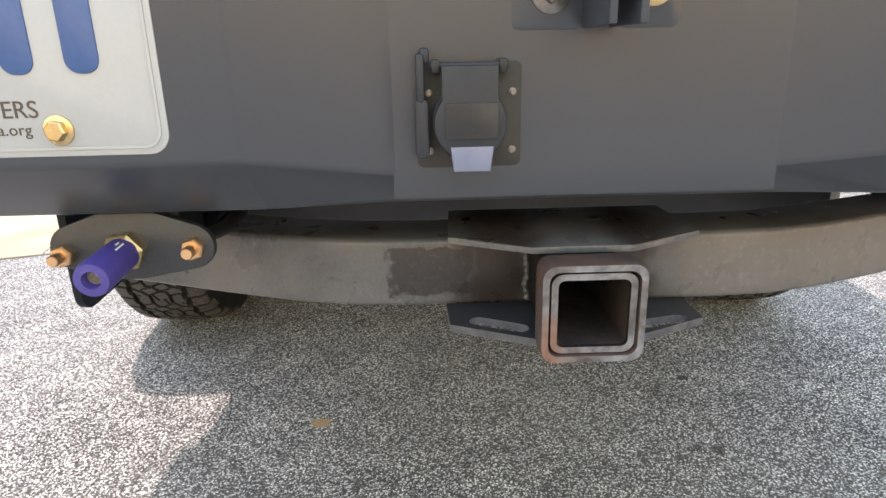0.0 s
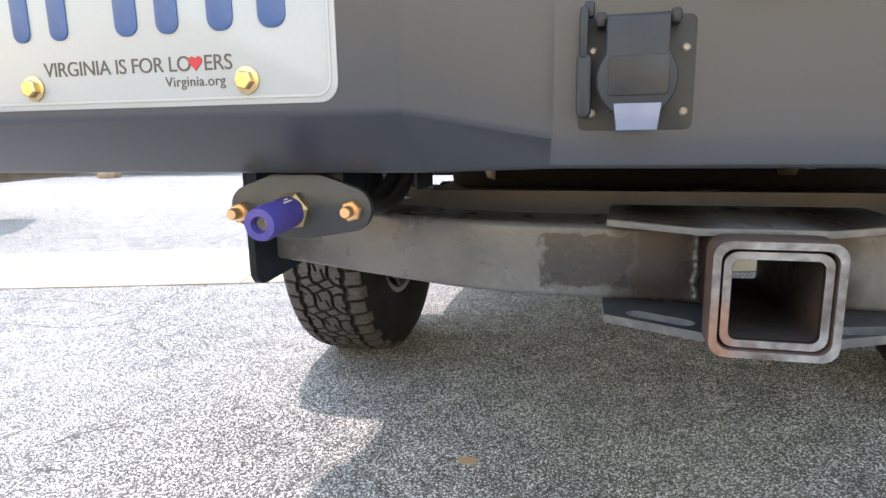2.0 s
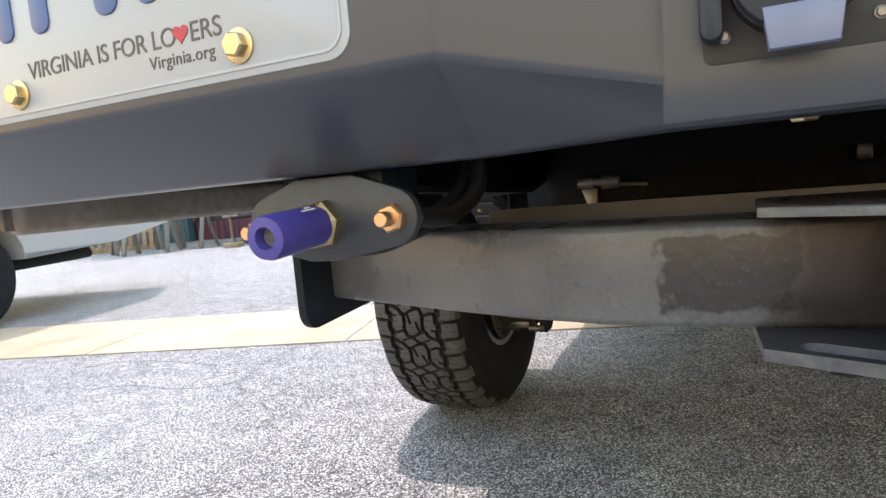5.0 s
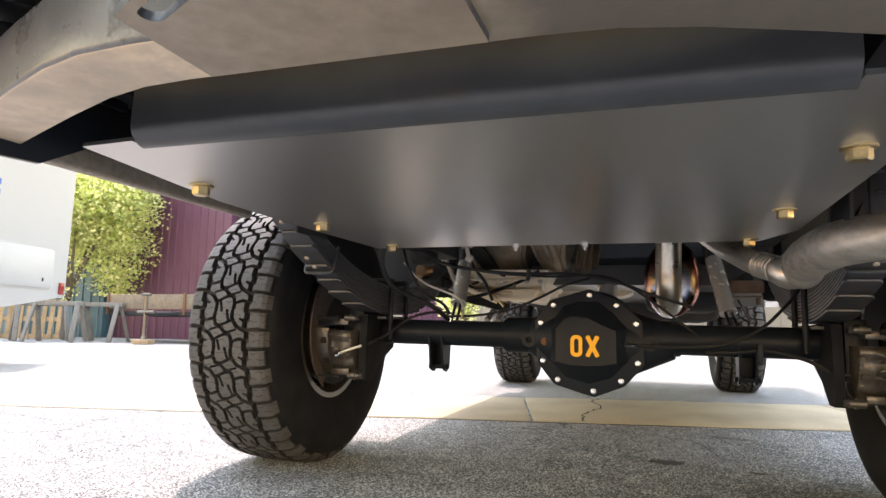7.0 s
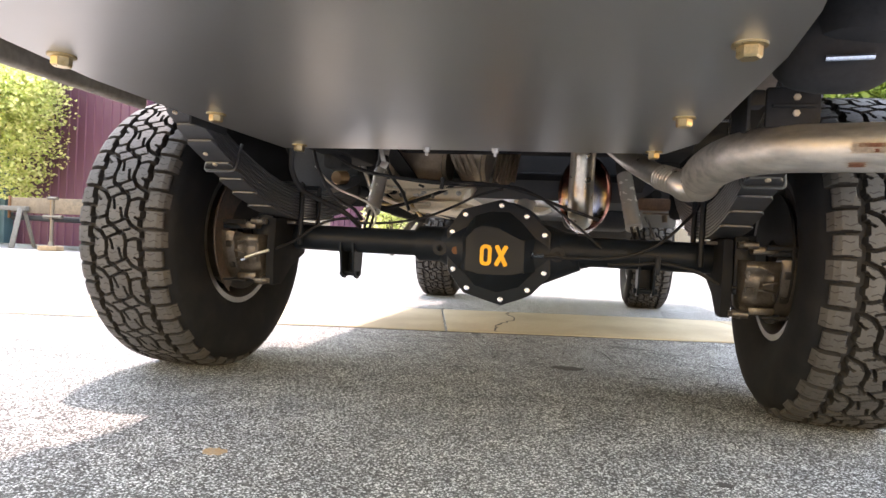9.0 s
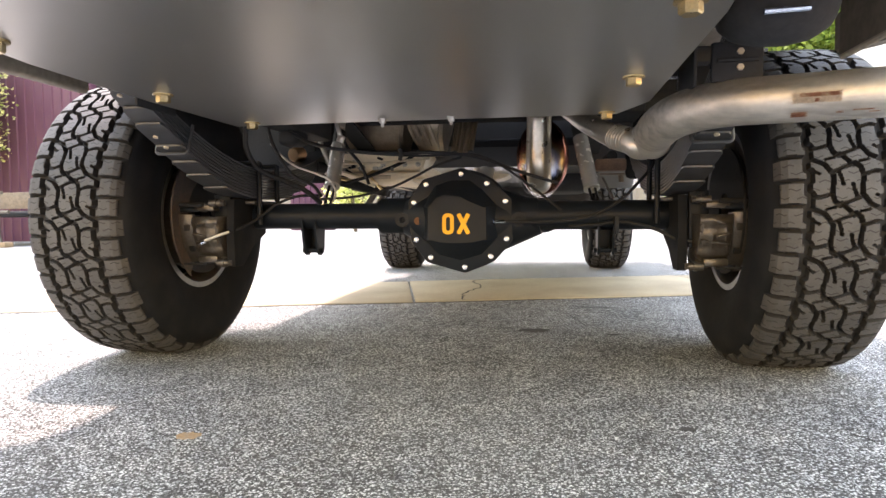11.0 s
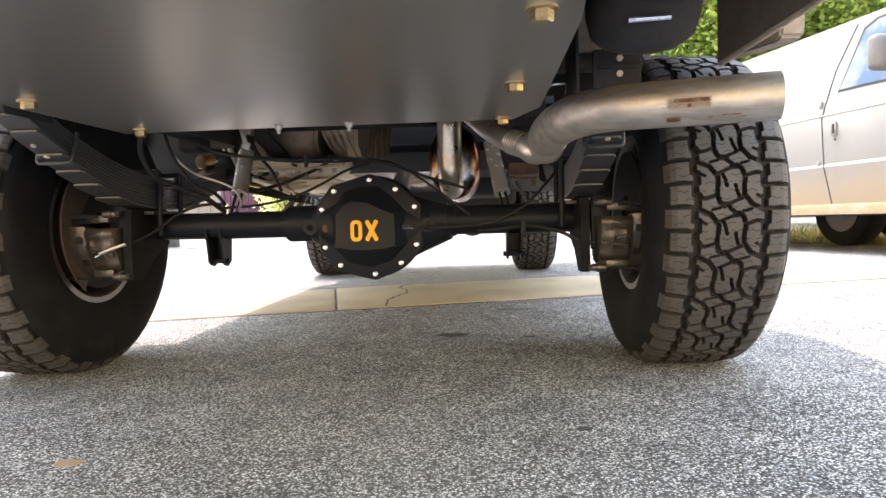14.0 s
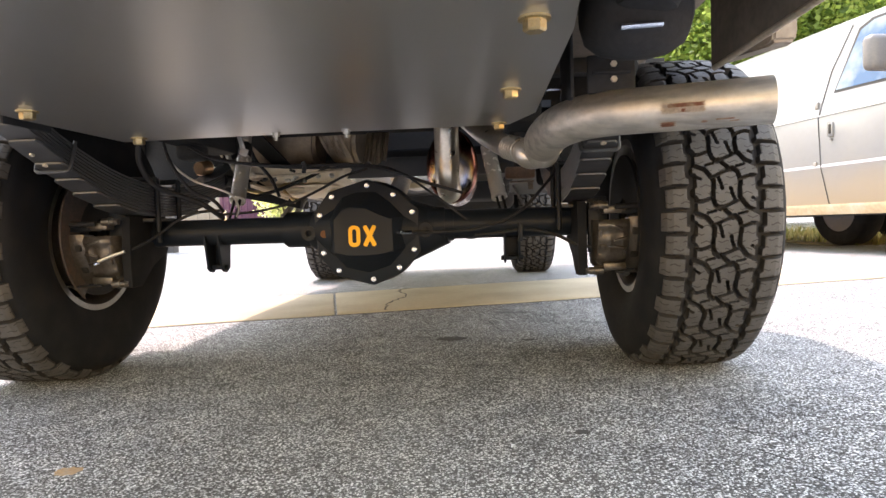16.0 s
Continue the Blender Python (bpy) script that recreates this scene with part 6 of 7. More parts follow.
def build_exhaust():
    ex = empty_part("exhaust_system", "stainless exhaust with side-exit tailpipe")
    bm = bmesh.new()
    mouth = Vector((0.447, 1.550, 0.570))
    pipe(bm, [mouth, (0.4495, 1.510, 0.5775), (0.4600, 1.462, 0.5860), (0.4790, 1.420, 0.5920), (0.5070, 1.390, 0.5960), (0.545, 1.370, 0.5982), (0.600, 1.358, 0.599), (0.690, 1.340, 0.5995), (0.797, 1.316, 0.6005)], 0.0393, 32, steps=6, wall=0.002, caps=False)
    part("tailpipe", bm, STAINLESS, ex, "brushed stainless tailpipe with heat tint")
    # V joint: the thin pipe runs into a cup under the tailpipe's mouth, with a weld ridge round it
    way = Vector((0.15, -0.65, 0.75)).normalized()
    side = way.cross(Vector((0, 0, 1))).normalized()
    upw = side.cross(way)
    bm = bmesh.new()
    pipe(bm, [mouth + way * 0.006, mouth - way * 0.012, mouth - way * 0.028, mouth - way * 0.040], 0.038, 28, steps=5, radius=lambda u: 0.0388 - 0.0120 * u ** 3)
    part("cup", bm, THINPIPE, ex, "welded cup under the tailpipe mouth", crease=60)
    bm = bmesh.new()
    pipe(bm, [(0.3965, 1.594, 0.5675), (0.411, 1.578, 0.5585), (0.425, 1.570, 0.5510), mouth - way * 0.018], 0.026, 28, steps=6, radius=lambda u: 0.0240 + 0.0070 * u)
    part("inlet", bm, THINPIPE, ex, crease=60)
    bm = bmesh.new()
    pipe(bm, [mouth + (side * math.cos(a) + upw * math.sin(a)) * 0.0400 for a in [k * math.tau / 28 for k in range(29)]], 0.0022, 8, steps=1, caps=False)
    part("weld_ridge", bm, THINPIPE, ex, "dull weld ridge round the tailpipe mouth")
    # wrinkle bend: six proud rings on the thin pipe
    for k in range(6):
        bm = bmesh.new()
        u = k / 5
        c = Vector((0.3815, 1.622, 0.5765)).lerp(Vector((0.4030, 1.581, 0.5640)), u)
        d = Vector((0.50, -0.80, -0.34)).normalized()
        sd = d.cross(Vector((0, 0, 1))).normalized()
        ud = sd.cross(d)
        pipe(bm, [c + (sd * math.cos(a) + ud * math.sin(a)) * 0.0246 for a in [q * math.tau / 24 for q in range(25)]], 0.0026, 8, steps=1, caps=False)
        part("bellows_ring", bm, THINPIPE, ex)
    bm = bmesh.new()
    pipe(bm, [(0.400, 1.588, 0.5655), (0.377, 1.630, 0.579), (0.352, 1.672, 0.600), (0.318, 1.735, 0.634), (0.270, 1.850, 0.700), (0.240, 1.95, 0.752), (0.232, 2.02, 0.765)], 0.0243, 24, steps=10, radius=lambda u: 0.0240 + 0.0135 * max(0.0, (u - 0.55) / 0.45))
    part("connecting_pipe", bm, THINPIPE, ex, "dull stainless pipe with a wrinkle bend")
    bm = bmesh.new()
    pipe(bm, [(0.232, 2.02, 0.765), (0.224, 2.14, 0.795), (0.219, 2.235, 0.74), (0.217, 2.262, 0.64), (0.216, 2.270, 0.565), (0.219, 2.300, 0.528), (0.224, 2.42, 0.52)], 0.0390, 24)
    over = part("over_axle_pipe", bm, THINPIPE, ex, "polished over-axle pipe")
    # dark stamped mark on its face: a ring over two bars, no letters
    for z, w, h, hole in ((0.618, 0.024, 0.030, True), (0.650, 0.016, 0.010, False), (0.668, 0.020, 0.008, False)):
        bm = bmesh.new()
        plate(bm, rounded(w, h, 0.004, 4), 0.0015, rear(0.2180, 2.2255 + (0.660 - z) * 0.10, z), holes=(rounded(w * 0.55, h * 0.6, 0.003, 4),) if hole else ())
        part("stamp", bm, IRON, over, "dark stamped mark")
    bm = bmesh.new()
    m = Matrix.Translation((0.229, 2.335, 0.606)) @ axes_to((0, 1, 0)) @ Matrix.Diagonal((1.0, 1.44, 1.0, 1.0))
    lathe(bm, [(0.045, -0.012), (0.074, -0.004), (0.085, 0.010), (0.0865, 0.02), (0.0845, 0.03), (0.0845, 0.50), (0.06, 0.52)], m, 40)
    part("muffler", bm, HEATED, ex, "oval muffler with blue and bronze heat tint")
    bm = bmesh.new()
    pipe(bm, [(0.23, 2.88, 0.575), (0.22, 3.3, 0.60), (0.16, 4.0, 0.66), (0.2, 4.6, 0.72)], 0.030, 16)
    part("front_pipe", bm, ALLOY, ex)
    # torn paper label on the tailpipe: worn patches standing a hair off the metal
    line = Vector((0.090, -0.0183, 0.0004)).normalized()
    m0 = Vector((0.690, 1.340, 0.5994))
    up = Vector((0, 0, 1))
    out = line.cross(up).normalized()
    if out.y > 0:
        out = -out
    for u0, u1, a0, a1, r, mat in ((-0.067, 0.004, -22, 3, 0.0397, DECALPALE), (0.050, 0.090, -7, 4, 0.0397, DECALPALE), (-0.057, 0.002, -8, 0.5, 0.0401, DECAL), (-0.067, -0.041, -58, -43, 0.0401, DECAL), (-0.004, 0.008, -52, -46, 0.0399, DECAL), (0.018, 0.050, -47, -43, 0.0399, DECAL), (0.040, 0.058, -54, -50, 0.0399, DECAL),
                                   (-0.036, -0.026, -20, -12, 0.0401, DECAL), (0.052, 0.086, -5, -3, 0.0401, DECAL)):
        bm = bmesh.new()
        rows = []
        for k in range(6):
            a = radians(a0 + (a1 - a0) * k / 5)
            rows.append([bm.verts.new(m0 + line * u + (out * math.cos(a) + up * math.sin(a)) * r) for u in (u0 + 0.003 * (k % 2), u1 - 0.004 * ((k + 1) % 2))])
        for a, b in zip(rows, rows[1:]):
            bm.faces.new((a[0], a[1], b[1], b[0]))
        bmesh.ops.solidify(bm, geom=bm.faces, thickness=-0.0003)
        part("label_scrap", bm, mat, ex, "torn brown label remnant" if mat is DECAL else "pale worn label backing")


def build_lines():
    def line(name, pts, r, mat=HOSE, label=""):
        bm = bmesh.new()
        pipe(bm, pts, r, 10, steps=8)
        return part(name, bm, mat, truck, label)

    # brake and breather lines
    line("brake_line", [(-0.715, 1.905, 0.345), (-0.66, 1.91, 0.365), (-0.60, 1.955, 0.40), (-0.55, 1.985, 0.445), (-0.49, 2.0, 0.470), (-0.42, 2.02, 0.475)], 0.0042)
    line("brake_line", [(0.645, 1.93, 0.343), (0.58, 1.94, 0.345), (0.52, 1.955, 0.375), (0.44, 1.975, 0.392), (0.37, 1.985, 0.385), (0.30, 2.0, 0.380)], 0.0048)
    line("breather_hose", [(0.128, 1.972, 0.395), (0.22, 1.965, 0.393), (0.33, 1.965, 0.402), (0.42, 1.975, 0.44), (0.485, 1.99, 0.50), (0.53, 2.02, 0.56), (0.54, 2.1, 0.64)], 0.0042)
    line("brake_hose", [(-0.575, 1.86, 0.66), (-0.580, 1.87, 0.60), (-0.555, 1.89, 0.545), (-0.50, 1.92, 0.515), (-0.45, 1.95, 0.490), (-0.425, 1.98, 0.465), (-0.42, 2.01, 0.452)], 0.0075)
    line("brake_hose", [(-0.53, 1.90, 0.66), (-0.51, 1.90, 0.60), (-0.47, 1.92, 0.53), (-0.42, 1.95, 0.50), (-0.405, 1.98, 0.47)], 0.005)
    line("wiring_loom", [(-0.49, 1.95, 0.655), (-0.40, 1.96, 0.612), (-0.22, 1.97, 0.590), (-0.05, 1.98, 0.588), (0.06, 1.99, 0.572), (0.16, 1.99, 0.535), (0.27, 2.0, 0.50)], 0.0045)
    line("wiring_loom", [(-0.45, 1.97, 0.628), (-0.30, 1.98, 0.595), (-0.12, 1.99, 0.582), (0.02, 2.0, 0.585), (0.10, 2.0, 0.56), (0.20, 1.99, 0.49), (0.28, 1.985, 0.425)], 0.0035)
    line("parking_cable", [(-0.42, 2.0, 0.462), (-0.32, 2.01, 0.468), (-0.22, 2.02, 0.49), (-0.14, 2.03, 0.525), (-0.07, 2.03, 0.56), (0.0, 2.03, 0.58)], 0.0038)
    line("tie", [(-0.168, 1.965, 0.60), (-0.165, 1.968, 0.588), (-0.17, 1.975, 0.57)], 0.006)
    # thin bright rod laid beside the black hose as its highlight
    line("hard_line", [(-0.54, 1.94, 0.62), (-0.51, 1.945, 0.585), (-0.469, 1.95, 0.555), (-0.413, 1.96, 0.534), (-0.375, 1.97, 0.514), (-0.365, 1.99, 0.480), (-0.38, 2.01, 0.455)], 0.0032, SHOCK, "bright line, steel at the caliper, painted glint along the hose")
    # bright steel end of the line at the caliper
    line("hard_line", [(-0.722, 1.890, 0.343), (-0.690, 1.897, 0.356), (-0.655, 1.905, 0.368)], 0.0046, SHOCK, "bright line, steel at the caliper, painted glint along the hose")
    bm = bmesh.new()
    box(bm, (-0.392, 2.10, 0.682), (0.014, 0.008, 0.050), 0.002, Matrix.Rotation(radians(-14), 4, "Y"))
    box(bm, (-0.384, 2.10, 0.650), (0.024, 0.008, 0.022), 0.003, Matrix.Rotation(radians(24), 4, "Y"))
    box(bm, (-0.395, 2.13, 0.74), (0.016, 0.05, 0.10), 0.003)
    part("mount_tab", bm, SHOCK, truck, "bright bent tab by the damper")
    bm = bmesh.new()
    rod(bm, (-0.42, 2.02, 0.447), (-0.42, 2.02, 0.475), 0.009, seg=6)
    part("banjo_fitting", bm, ZINC, truck)
    bm = bmesh.new()
    rod(bm, (-0.735, 1.893, 0.336), (-0.70, 1.903, 0.350), 0.005, seg=8)
    part("line_nut", bm, ZINC, truck)
    bm = bmesh.new()
    box(bm, (0.425, 1.97, 0.385), (0.012, 0.02, 0.05), 0.003)
    part("line_clip", bm, AXLE, truck)


def build_driveline():
    g = empty_part("gearbox", "cast alloy gearbox and transfer case")
    bm = bmesh.new()
    prism_x(bm, [(2.66, 0.815), (2.665, 0.775), (2.69, 0.730), (2.74, 0.695), (2.83, 0.674), (3.30, 0.670), (3.30, 0.87), (2.66, 0.87)], -0.62, -0.29, 0.014, 0.05)
    part("heat_shield", bm, SHIELD, g, "pressed silver heat shield", crease=40)
    for x in (-0.560,):
        bm = bmesh.new()
        prism_x(bm, [(2.657, 0.80), (2.660, 0.772), (2.685, 0.725), (2.737, 0.690), (2.83, 0.669), (3.0, 0.667), (3.0, 0.69), (2.75, 0.72), (2.70, 0.76), (2.68, 0.80)], x - 0.022, x + 0.022, 0.002)
        part("stiffener", bm, SHIELD, g)
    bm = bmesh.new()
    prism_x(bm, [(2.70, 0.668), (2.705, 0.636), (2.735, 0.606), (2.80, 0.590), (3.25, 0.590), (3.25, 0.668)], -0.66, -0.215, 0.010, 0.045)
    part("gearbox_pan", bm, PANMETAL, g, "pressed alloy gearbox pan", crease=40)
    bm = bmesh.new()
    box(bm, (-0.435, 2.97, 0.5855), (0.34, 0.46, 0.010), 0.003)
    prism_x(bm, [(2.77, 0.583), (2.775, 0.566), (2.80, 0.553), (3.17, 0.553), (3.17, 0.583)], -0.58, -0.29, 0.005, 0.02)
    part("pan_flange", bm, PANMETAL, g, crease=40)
    pan_bolt = bolt_mesh(0.008, washer=0.011, h=0.007)
    for x in (-0.59, -0.50, -0.41, -0.32, -0.265):
        fasten("pan_bolt", pan_bolt, SHOCK, g, (x, 2.718, 0.622), (0, -1, -1))
    # tapered end of the casing with crinkles pressed in it, and the crinkled shield sheet beside it
    bm = bmesh.new()
    prism_x(bm, [(2.64, 0.84), (2.645, 0.775), (2.665, 0.735), (2.72, 0.700), (2.82, 0.672), (3.1, 0.66), (3.1, 0.84)], -0.315, -0.135, 0.016, 0.045)
    part("tail_housing", bm, SHIELD, g, "dull pressed tail cover", crease=40)
    for k in range(4):
        bm = bmesh.new()
        x = -0.285 + 0.026 * k
        pipe(bm, [(x - 0.010, 2.643, 0.80), (x, 2.650, 0.760), (x + 0.012, 2.672, 0.728), (x + 0.020, 2.735, 0.695)], 0.006, 8, radius=lambda u: 0.0025 + 0.0055 * math.sin(math.pi * u))
        part("crinkle", bm, SHIELD, g)
    bm = bmesh.new()
    rows = []
    for k in range(25):
        u = k / 24
        x = -0.118 + 0.088 * u
        y = 2.60 + 0.006 * math.sin(u * 44) + 0.004 * math.sin(u * 17 + 1)
        rows.append([bm.verts.new((x + 0.030 * (z - 0.655) / 0.16, y + 0.010 * math.sin(z * 40), z)) for z in (0.650 + 0.012 * math.sin(u * 9), 0.68, 0.72, 0.76, 0.82)])
    for p, q in zip(rows, rows[1:]):
        for i in range(4):
            bm.faces.new((p[i], p[i + 1], q[i + 1], q[i]))
    bmesh.ops.solidify(bm, geom=bm.faces, thickness=0.0015)
    part("shield_sheet", bm, SHIELD, g, "crinkled bright shield sheet", crease=60)
    # pale slats of the crossmember's underside; their cream holds the yard's bounced light
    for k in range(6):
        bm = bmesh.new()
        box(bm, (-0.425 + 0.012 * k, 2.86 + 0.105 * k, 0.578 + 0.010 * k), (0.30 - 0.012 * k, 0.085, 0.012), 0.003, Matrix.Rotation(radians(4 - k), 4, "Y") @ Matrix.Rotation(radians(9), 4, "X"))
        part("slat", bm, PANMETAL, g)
    bm = bmesh.new()
    box(bm, (-0.17, 3.02, 0.72), (0.13, 0.24, 0.10), 0.02)
    part("bell_housing", bm, IRON, g)
    # black cross bar, tan stays and clips in front of the pan
    bm = bmesh.new()
    box(bm, (-0.555, 2.78, 0.545), (0.30, 0.05, 0.036), 0.006, Matrix.Rotation(radians(12.5), 4, "Y"))
    part("cross_bar", bm, UNDER, g)
    bm = bmesh.new()
    box(bm, (-0.552, 2.765, 0.566), (0.29, 0.012, 0.004), 0.001, Matrix.Rotation(radians(12.5), 4, "Y"))
    part("bar_edge", bm, BRASS, g, "yellowed upper edge of the cross bar")
    for pts, r, mat in (([(-0.66, 2.66, 0.640), (-0.60, 2.68, 0.60), (-0.50, 2.70, 0.575), (-0.38, 2.72, 0.572)], 0.008, ALLOY), ([(-0.62, 2.70, 0.575), (-0.52, 2.70, 0.56), (-0.44, 2.71, 0.60)], 0.006, BRASS), ([(-0.55, 2.64, 0.545), (-0.46, 2.66, 0.57), (-0.33, 2.67, 0.62), (-0.26, 2.67, 0.66)], 0.007, HOSE), ([(-0.70, 2.62, 0.66), (-0.60, 2.60, 0.625), (-0.42, 2.6, 0.618), (-0.2, 2.62, 0.635)], 0.005, ALLOY), ([(-0.60, 2.5, 0.70), (-0.57, 2.5, 0.63), (-0.545, 2.52, 0.56)], 0.009, SHOCK), ([(-0.50, 2.45, 0.72), (-0.475, 2.46, 0.66), (-0.43, 2.47, 0.60), (-0.40, 2.47, 0.53)], 0.006, HOSE)):
        bm = bmesh.new()
        pipe(bm, pts, r, 10)
        part("stay", bm, mat, g)
    bm = bmesh.new()
    box(bm, (-0.585, 2.58, 0.60), (0.05, 0.03, 0.06), 0.006, Matrix.Rotation(radians(24), 4, "Y"))
    part("clip", bm, SHOCK, g)
    # stays, some in the light-brightened cream, clamps and a thin strut behind the spring
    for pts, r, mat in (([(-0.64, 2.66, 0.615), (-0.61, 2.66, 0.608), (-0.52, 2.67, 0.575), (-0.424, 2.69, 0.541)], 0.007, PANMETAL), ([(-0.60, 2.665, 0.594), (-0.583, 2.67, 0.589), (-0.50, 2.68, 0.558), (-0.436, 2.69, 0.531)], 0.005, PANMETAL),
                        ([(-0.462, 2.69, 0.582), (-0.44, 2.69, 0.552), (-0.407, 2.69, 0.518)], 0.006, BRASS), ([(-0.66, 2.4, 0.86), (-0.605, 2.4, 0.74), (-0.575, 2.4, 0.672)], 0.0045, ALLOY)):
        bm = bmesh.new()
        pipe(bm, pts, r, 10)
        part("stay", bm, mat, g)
    bm = bmesh.new()
    box(bm, (-0.686, 2.50, 0.652), (0.055, 0.05, 0.030), 0.008, Matrix.Rotation(radians(-30), 4, "Y"))
    box(bm, (-0.70, 2.53, 0.70), (0.012, 0.03, 0.12), 0.003)
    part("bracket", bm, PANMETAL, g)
    rng = random.Random(31)
    for k in range(9):
        bm = bmesh.new()
        c = (rng.uniform(-0.56, -0.36), 2.655 + 0.004 * k, rng.uniform(0.596, 0.650))
        box(bm, c, (rng.uniform(0.012, 0.030), 0.012, rng.uniform(0.008, 0.018)), 0.003, Matrix.Rotation(rng.uniform(-0.6, 0.6), 4, "Y"))
        part("clip", bm, (DULLZINC, HOSE, SHOCK)[k % 3], g)
    # brown bracket behind the axle with its pale lower lip, and links that hang ahead of it
    bm = bmesh.new()
    box(bm, (0.465, 2.51, 0.588), (0.105, 0.05, 0.042), 0.008)
    part("bracket", bm, RUSTPALE, g, "brown bracket behind the axle")
    bm = bmesh.new()
    box(bm, (0.470, 2.50, 0.556), (0.085, 0.03, 0.007), 0.002)
    rod(bm, (0.50, 2.50, 0.552), (0.502, 2.50, 0.528), 0.009, seg=12)
    part("bracket_lip", bm, MUDDED, g)
    for a, b, r in (((-0.560, 3.0, 0.462), (-0.509, 3.1, 0.572), 0.014), ((-0.509, 3.0, 0.462), (-0.475, 3.1, 0.566), 0.013), ((0.44, 2.52, 0.545), (0.475, 2.50, 0.47), 0.004)):
        bm = bmesh.new()
        rod(bm, a, b, r, seg=12)
        part("link", bm, GREYPLASTIC, g)
    bm = bmesh.new()
    box(bm, (-0.625, 3.30, 0.548), (0.20, 0.05, 0.042), 0.010, Matrix.Rotation(radians(12), 4, "Y"))
    part("cross_brace", bm, UNDER, g)
    bm = bmesh.new()
    lathe(bm, [(0.006, -0.002), (0.022, 0.0), (0.026, 0.006), (0.026, 0.05), (0.02, 0.055)], Matrix.Translation((-0.680, 2.44, 0.640)) @ axes_to((0.25, 1, 0.15)), 20)
    part("bush", bm, COPPERY, g, "copper-toned bush end")
    bm = bmesh.new()
    box(bm, (-0.36, 3.60, 0.625), (0.44, 0.62, 0.12), 0.03, seg=3)
    box(bm, (-0.36, 3.60, 0.675), (0.50, 0.68, 0.012), 0.004)
    part("oil_pan", bm, ALLOY, g, "pressed alloy oil pan with a flange")
    bm = bmesh.new()
    lathe(bm, [(0.10, 0), (0.13, 0.04), (0.13, 0.28), (0.09, 0.34)], Matrix.Translation((0.0, 3.25, 0.72)) @ axes_to((0, 1, 0)), 28)
    part("transfer_case", bm, ALLOY, g)
    bm = bmesh.new()
    lathe(bm, [(0.03, 0), (0.055, 0.02), (0.055, 0.12), (0.04, 0.16)], Matrix.Translation((-0.03, 2.95, 0.66)) @ axes_to((0, 1, -0.1)), 22)
    part("output_yoke", bm, ALLOY, g)
    # long links and pipes beside it
    for pts, r, mat in (([(-0.55, 2.62, 0.62), (-0.42, 3.4, 0.63), (-0.36, 4.4, 0.60)], 0.016, ALLOY), ([(-0.62, 2.5, 0.60), (-0.50, 3.4, 0.585), (-0.45, 4.6, 0.55)], 0.022, UNDER), ([(0.47, 2.5, 0.62), (0.44, 3.5, 0.60), (0.40, 4.8, 0.55)], 0.018, UNDER)):
        bm = bmesh.new()
        pipe(bm, pts, r, 12)
        part("link_rod", bm, mat, g)
    bm = bmesh.new()
    box(bm, (0.12, 5.0, 0.72), (0.86, 1.3, 0.44), 0.05, seg=3)
    part("engine_cradle", bm, UNDER, truck, "black engine cradle and sump")
    bm = bmesh.new()
    box(bm, (0.30, 3.55, 0.66), (0.34, 0.5, 0.26), 0.04, seg=3)
    part("side_tank", bm, UNDER, truck, "black tank beside the gearbox")
    bm = bmesh.new()
    rod(bm, (-0.78, 5.3, 0.41), (0.60, 5.3, 0.41), 0.04, seg=20)
    bmesh.ops.create_uvsphere(bm, u_segments=20, v_segments=12, radius=0.13, matrix=Matrix.Translation((0.25, 5.3, 0.41)))
    part("front_axle", bm, AXLE, truck)


def assemble_truck():
    build_body()
    build_bumper()
    build_licence_plate()
    build_socket()
    build_step_bracket()
    build_hitch()
    build_coupler()
    build_skid()
    build_axle()
    build_springs()
    build_wheels()
    build_calipers()
    build_shocks()
    build_exhaust()
    build_lines()
    build_driveline()


build_ground()
assemble_truck()
spot("paint_spot", -0.428, 1.308, 0.026, 0.020, TAN, "small tan paint splash on asphalt", "paint spot", 3)
spot("oil_stain", 0.20, 2.458, 0.060, 0.036, OIL, "dark oil drip stain on asphalt", "oil stain", 5)
spot("oil_stain", 0.47, 2.40, 0.025, 0.012, OIL, "small dark oil drip on asphalt", "oil stain", 6)
spot("oil_stain", 0.50, 1.45, 0.018, 0.012, OIL, "small dark oil drip on asphalt", "oil stain", 7)
crack("crack", [(-0.15, 3.22), (-0.17, 3.5), (-0.12, 3.8), (-0.19, 4.1), (-0.14, 4.22)], 0.007, 1, 0.0085)
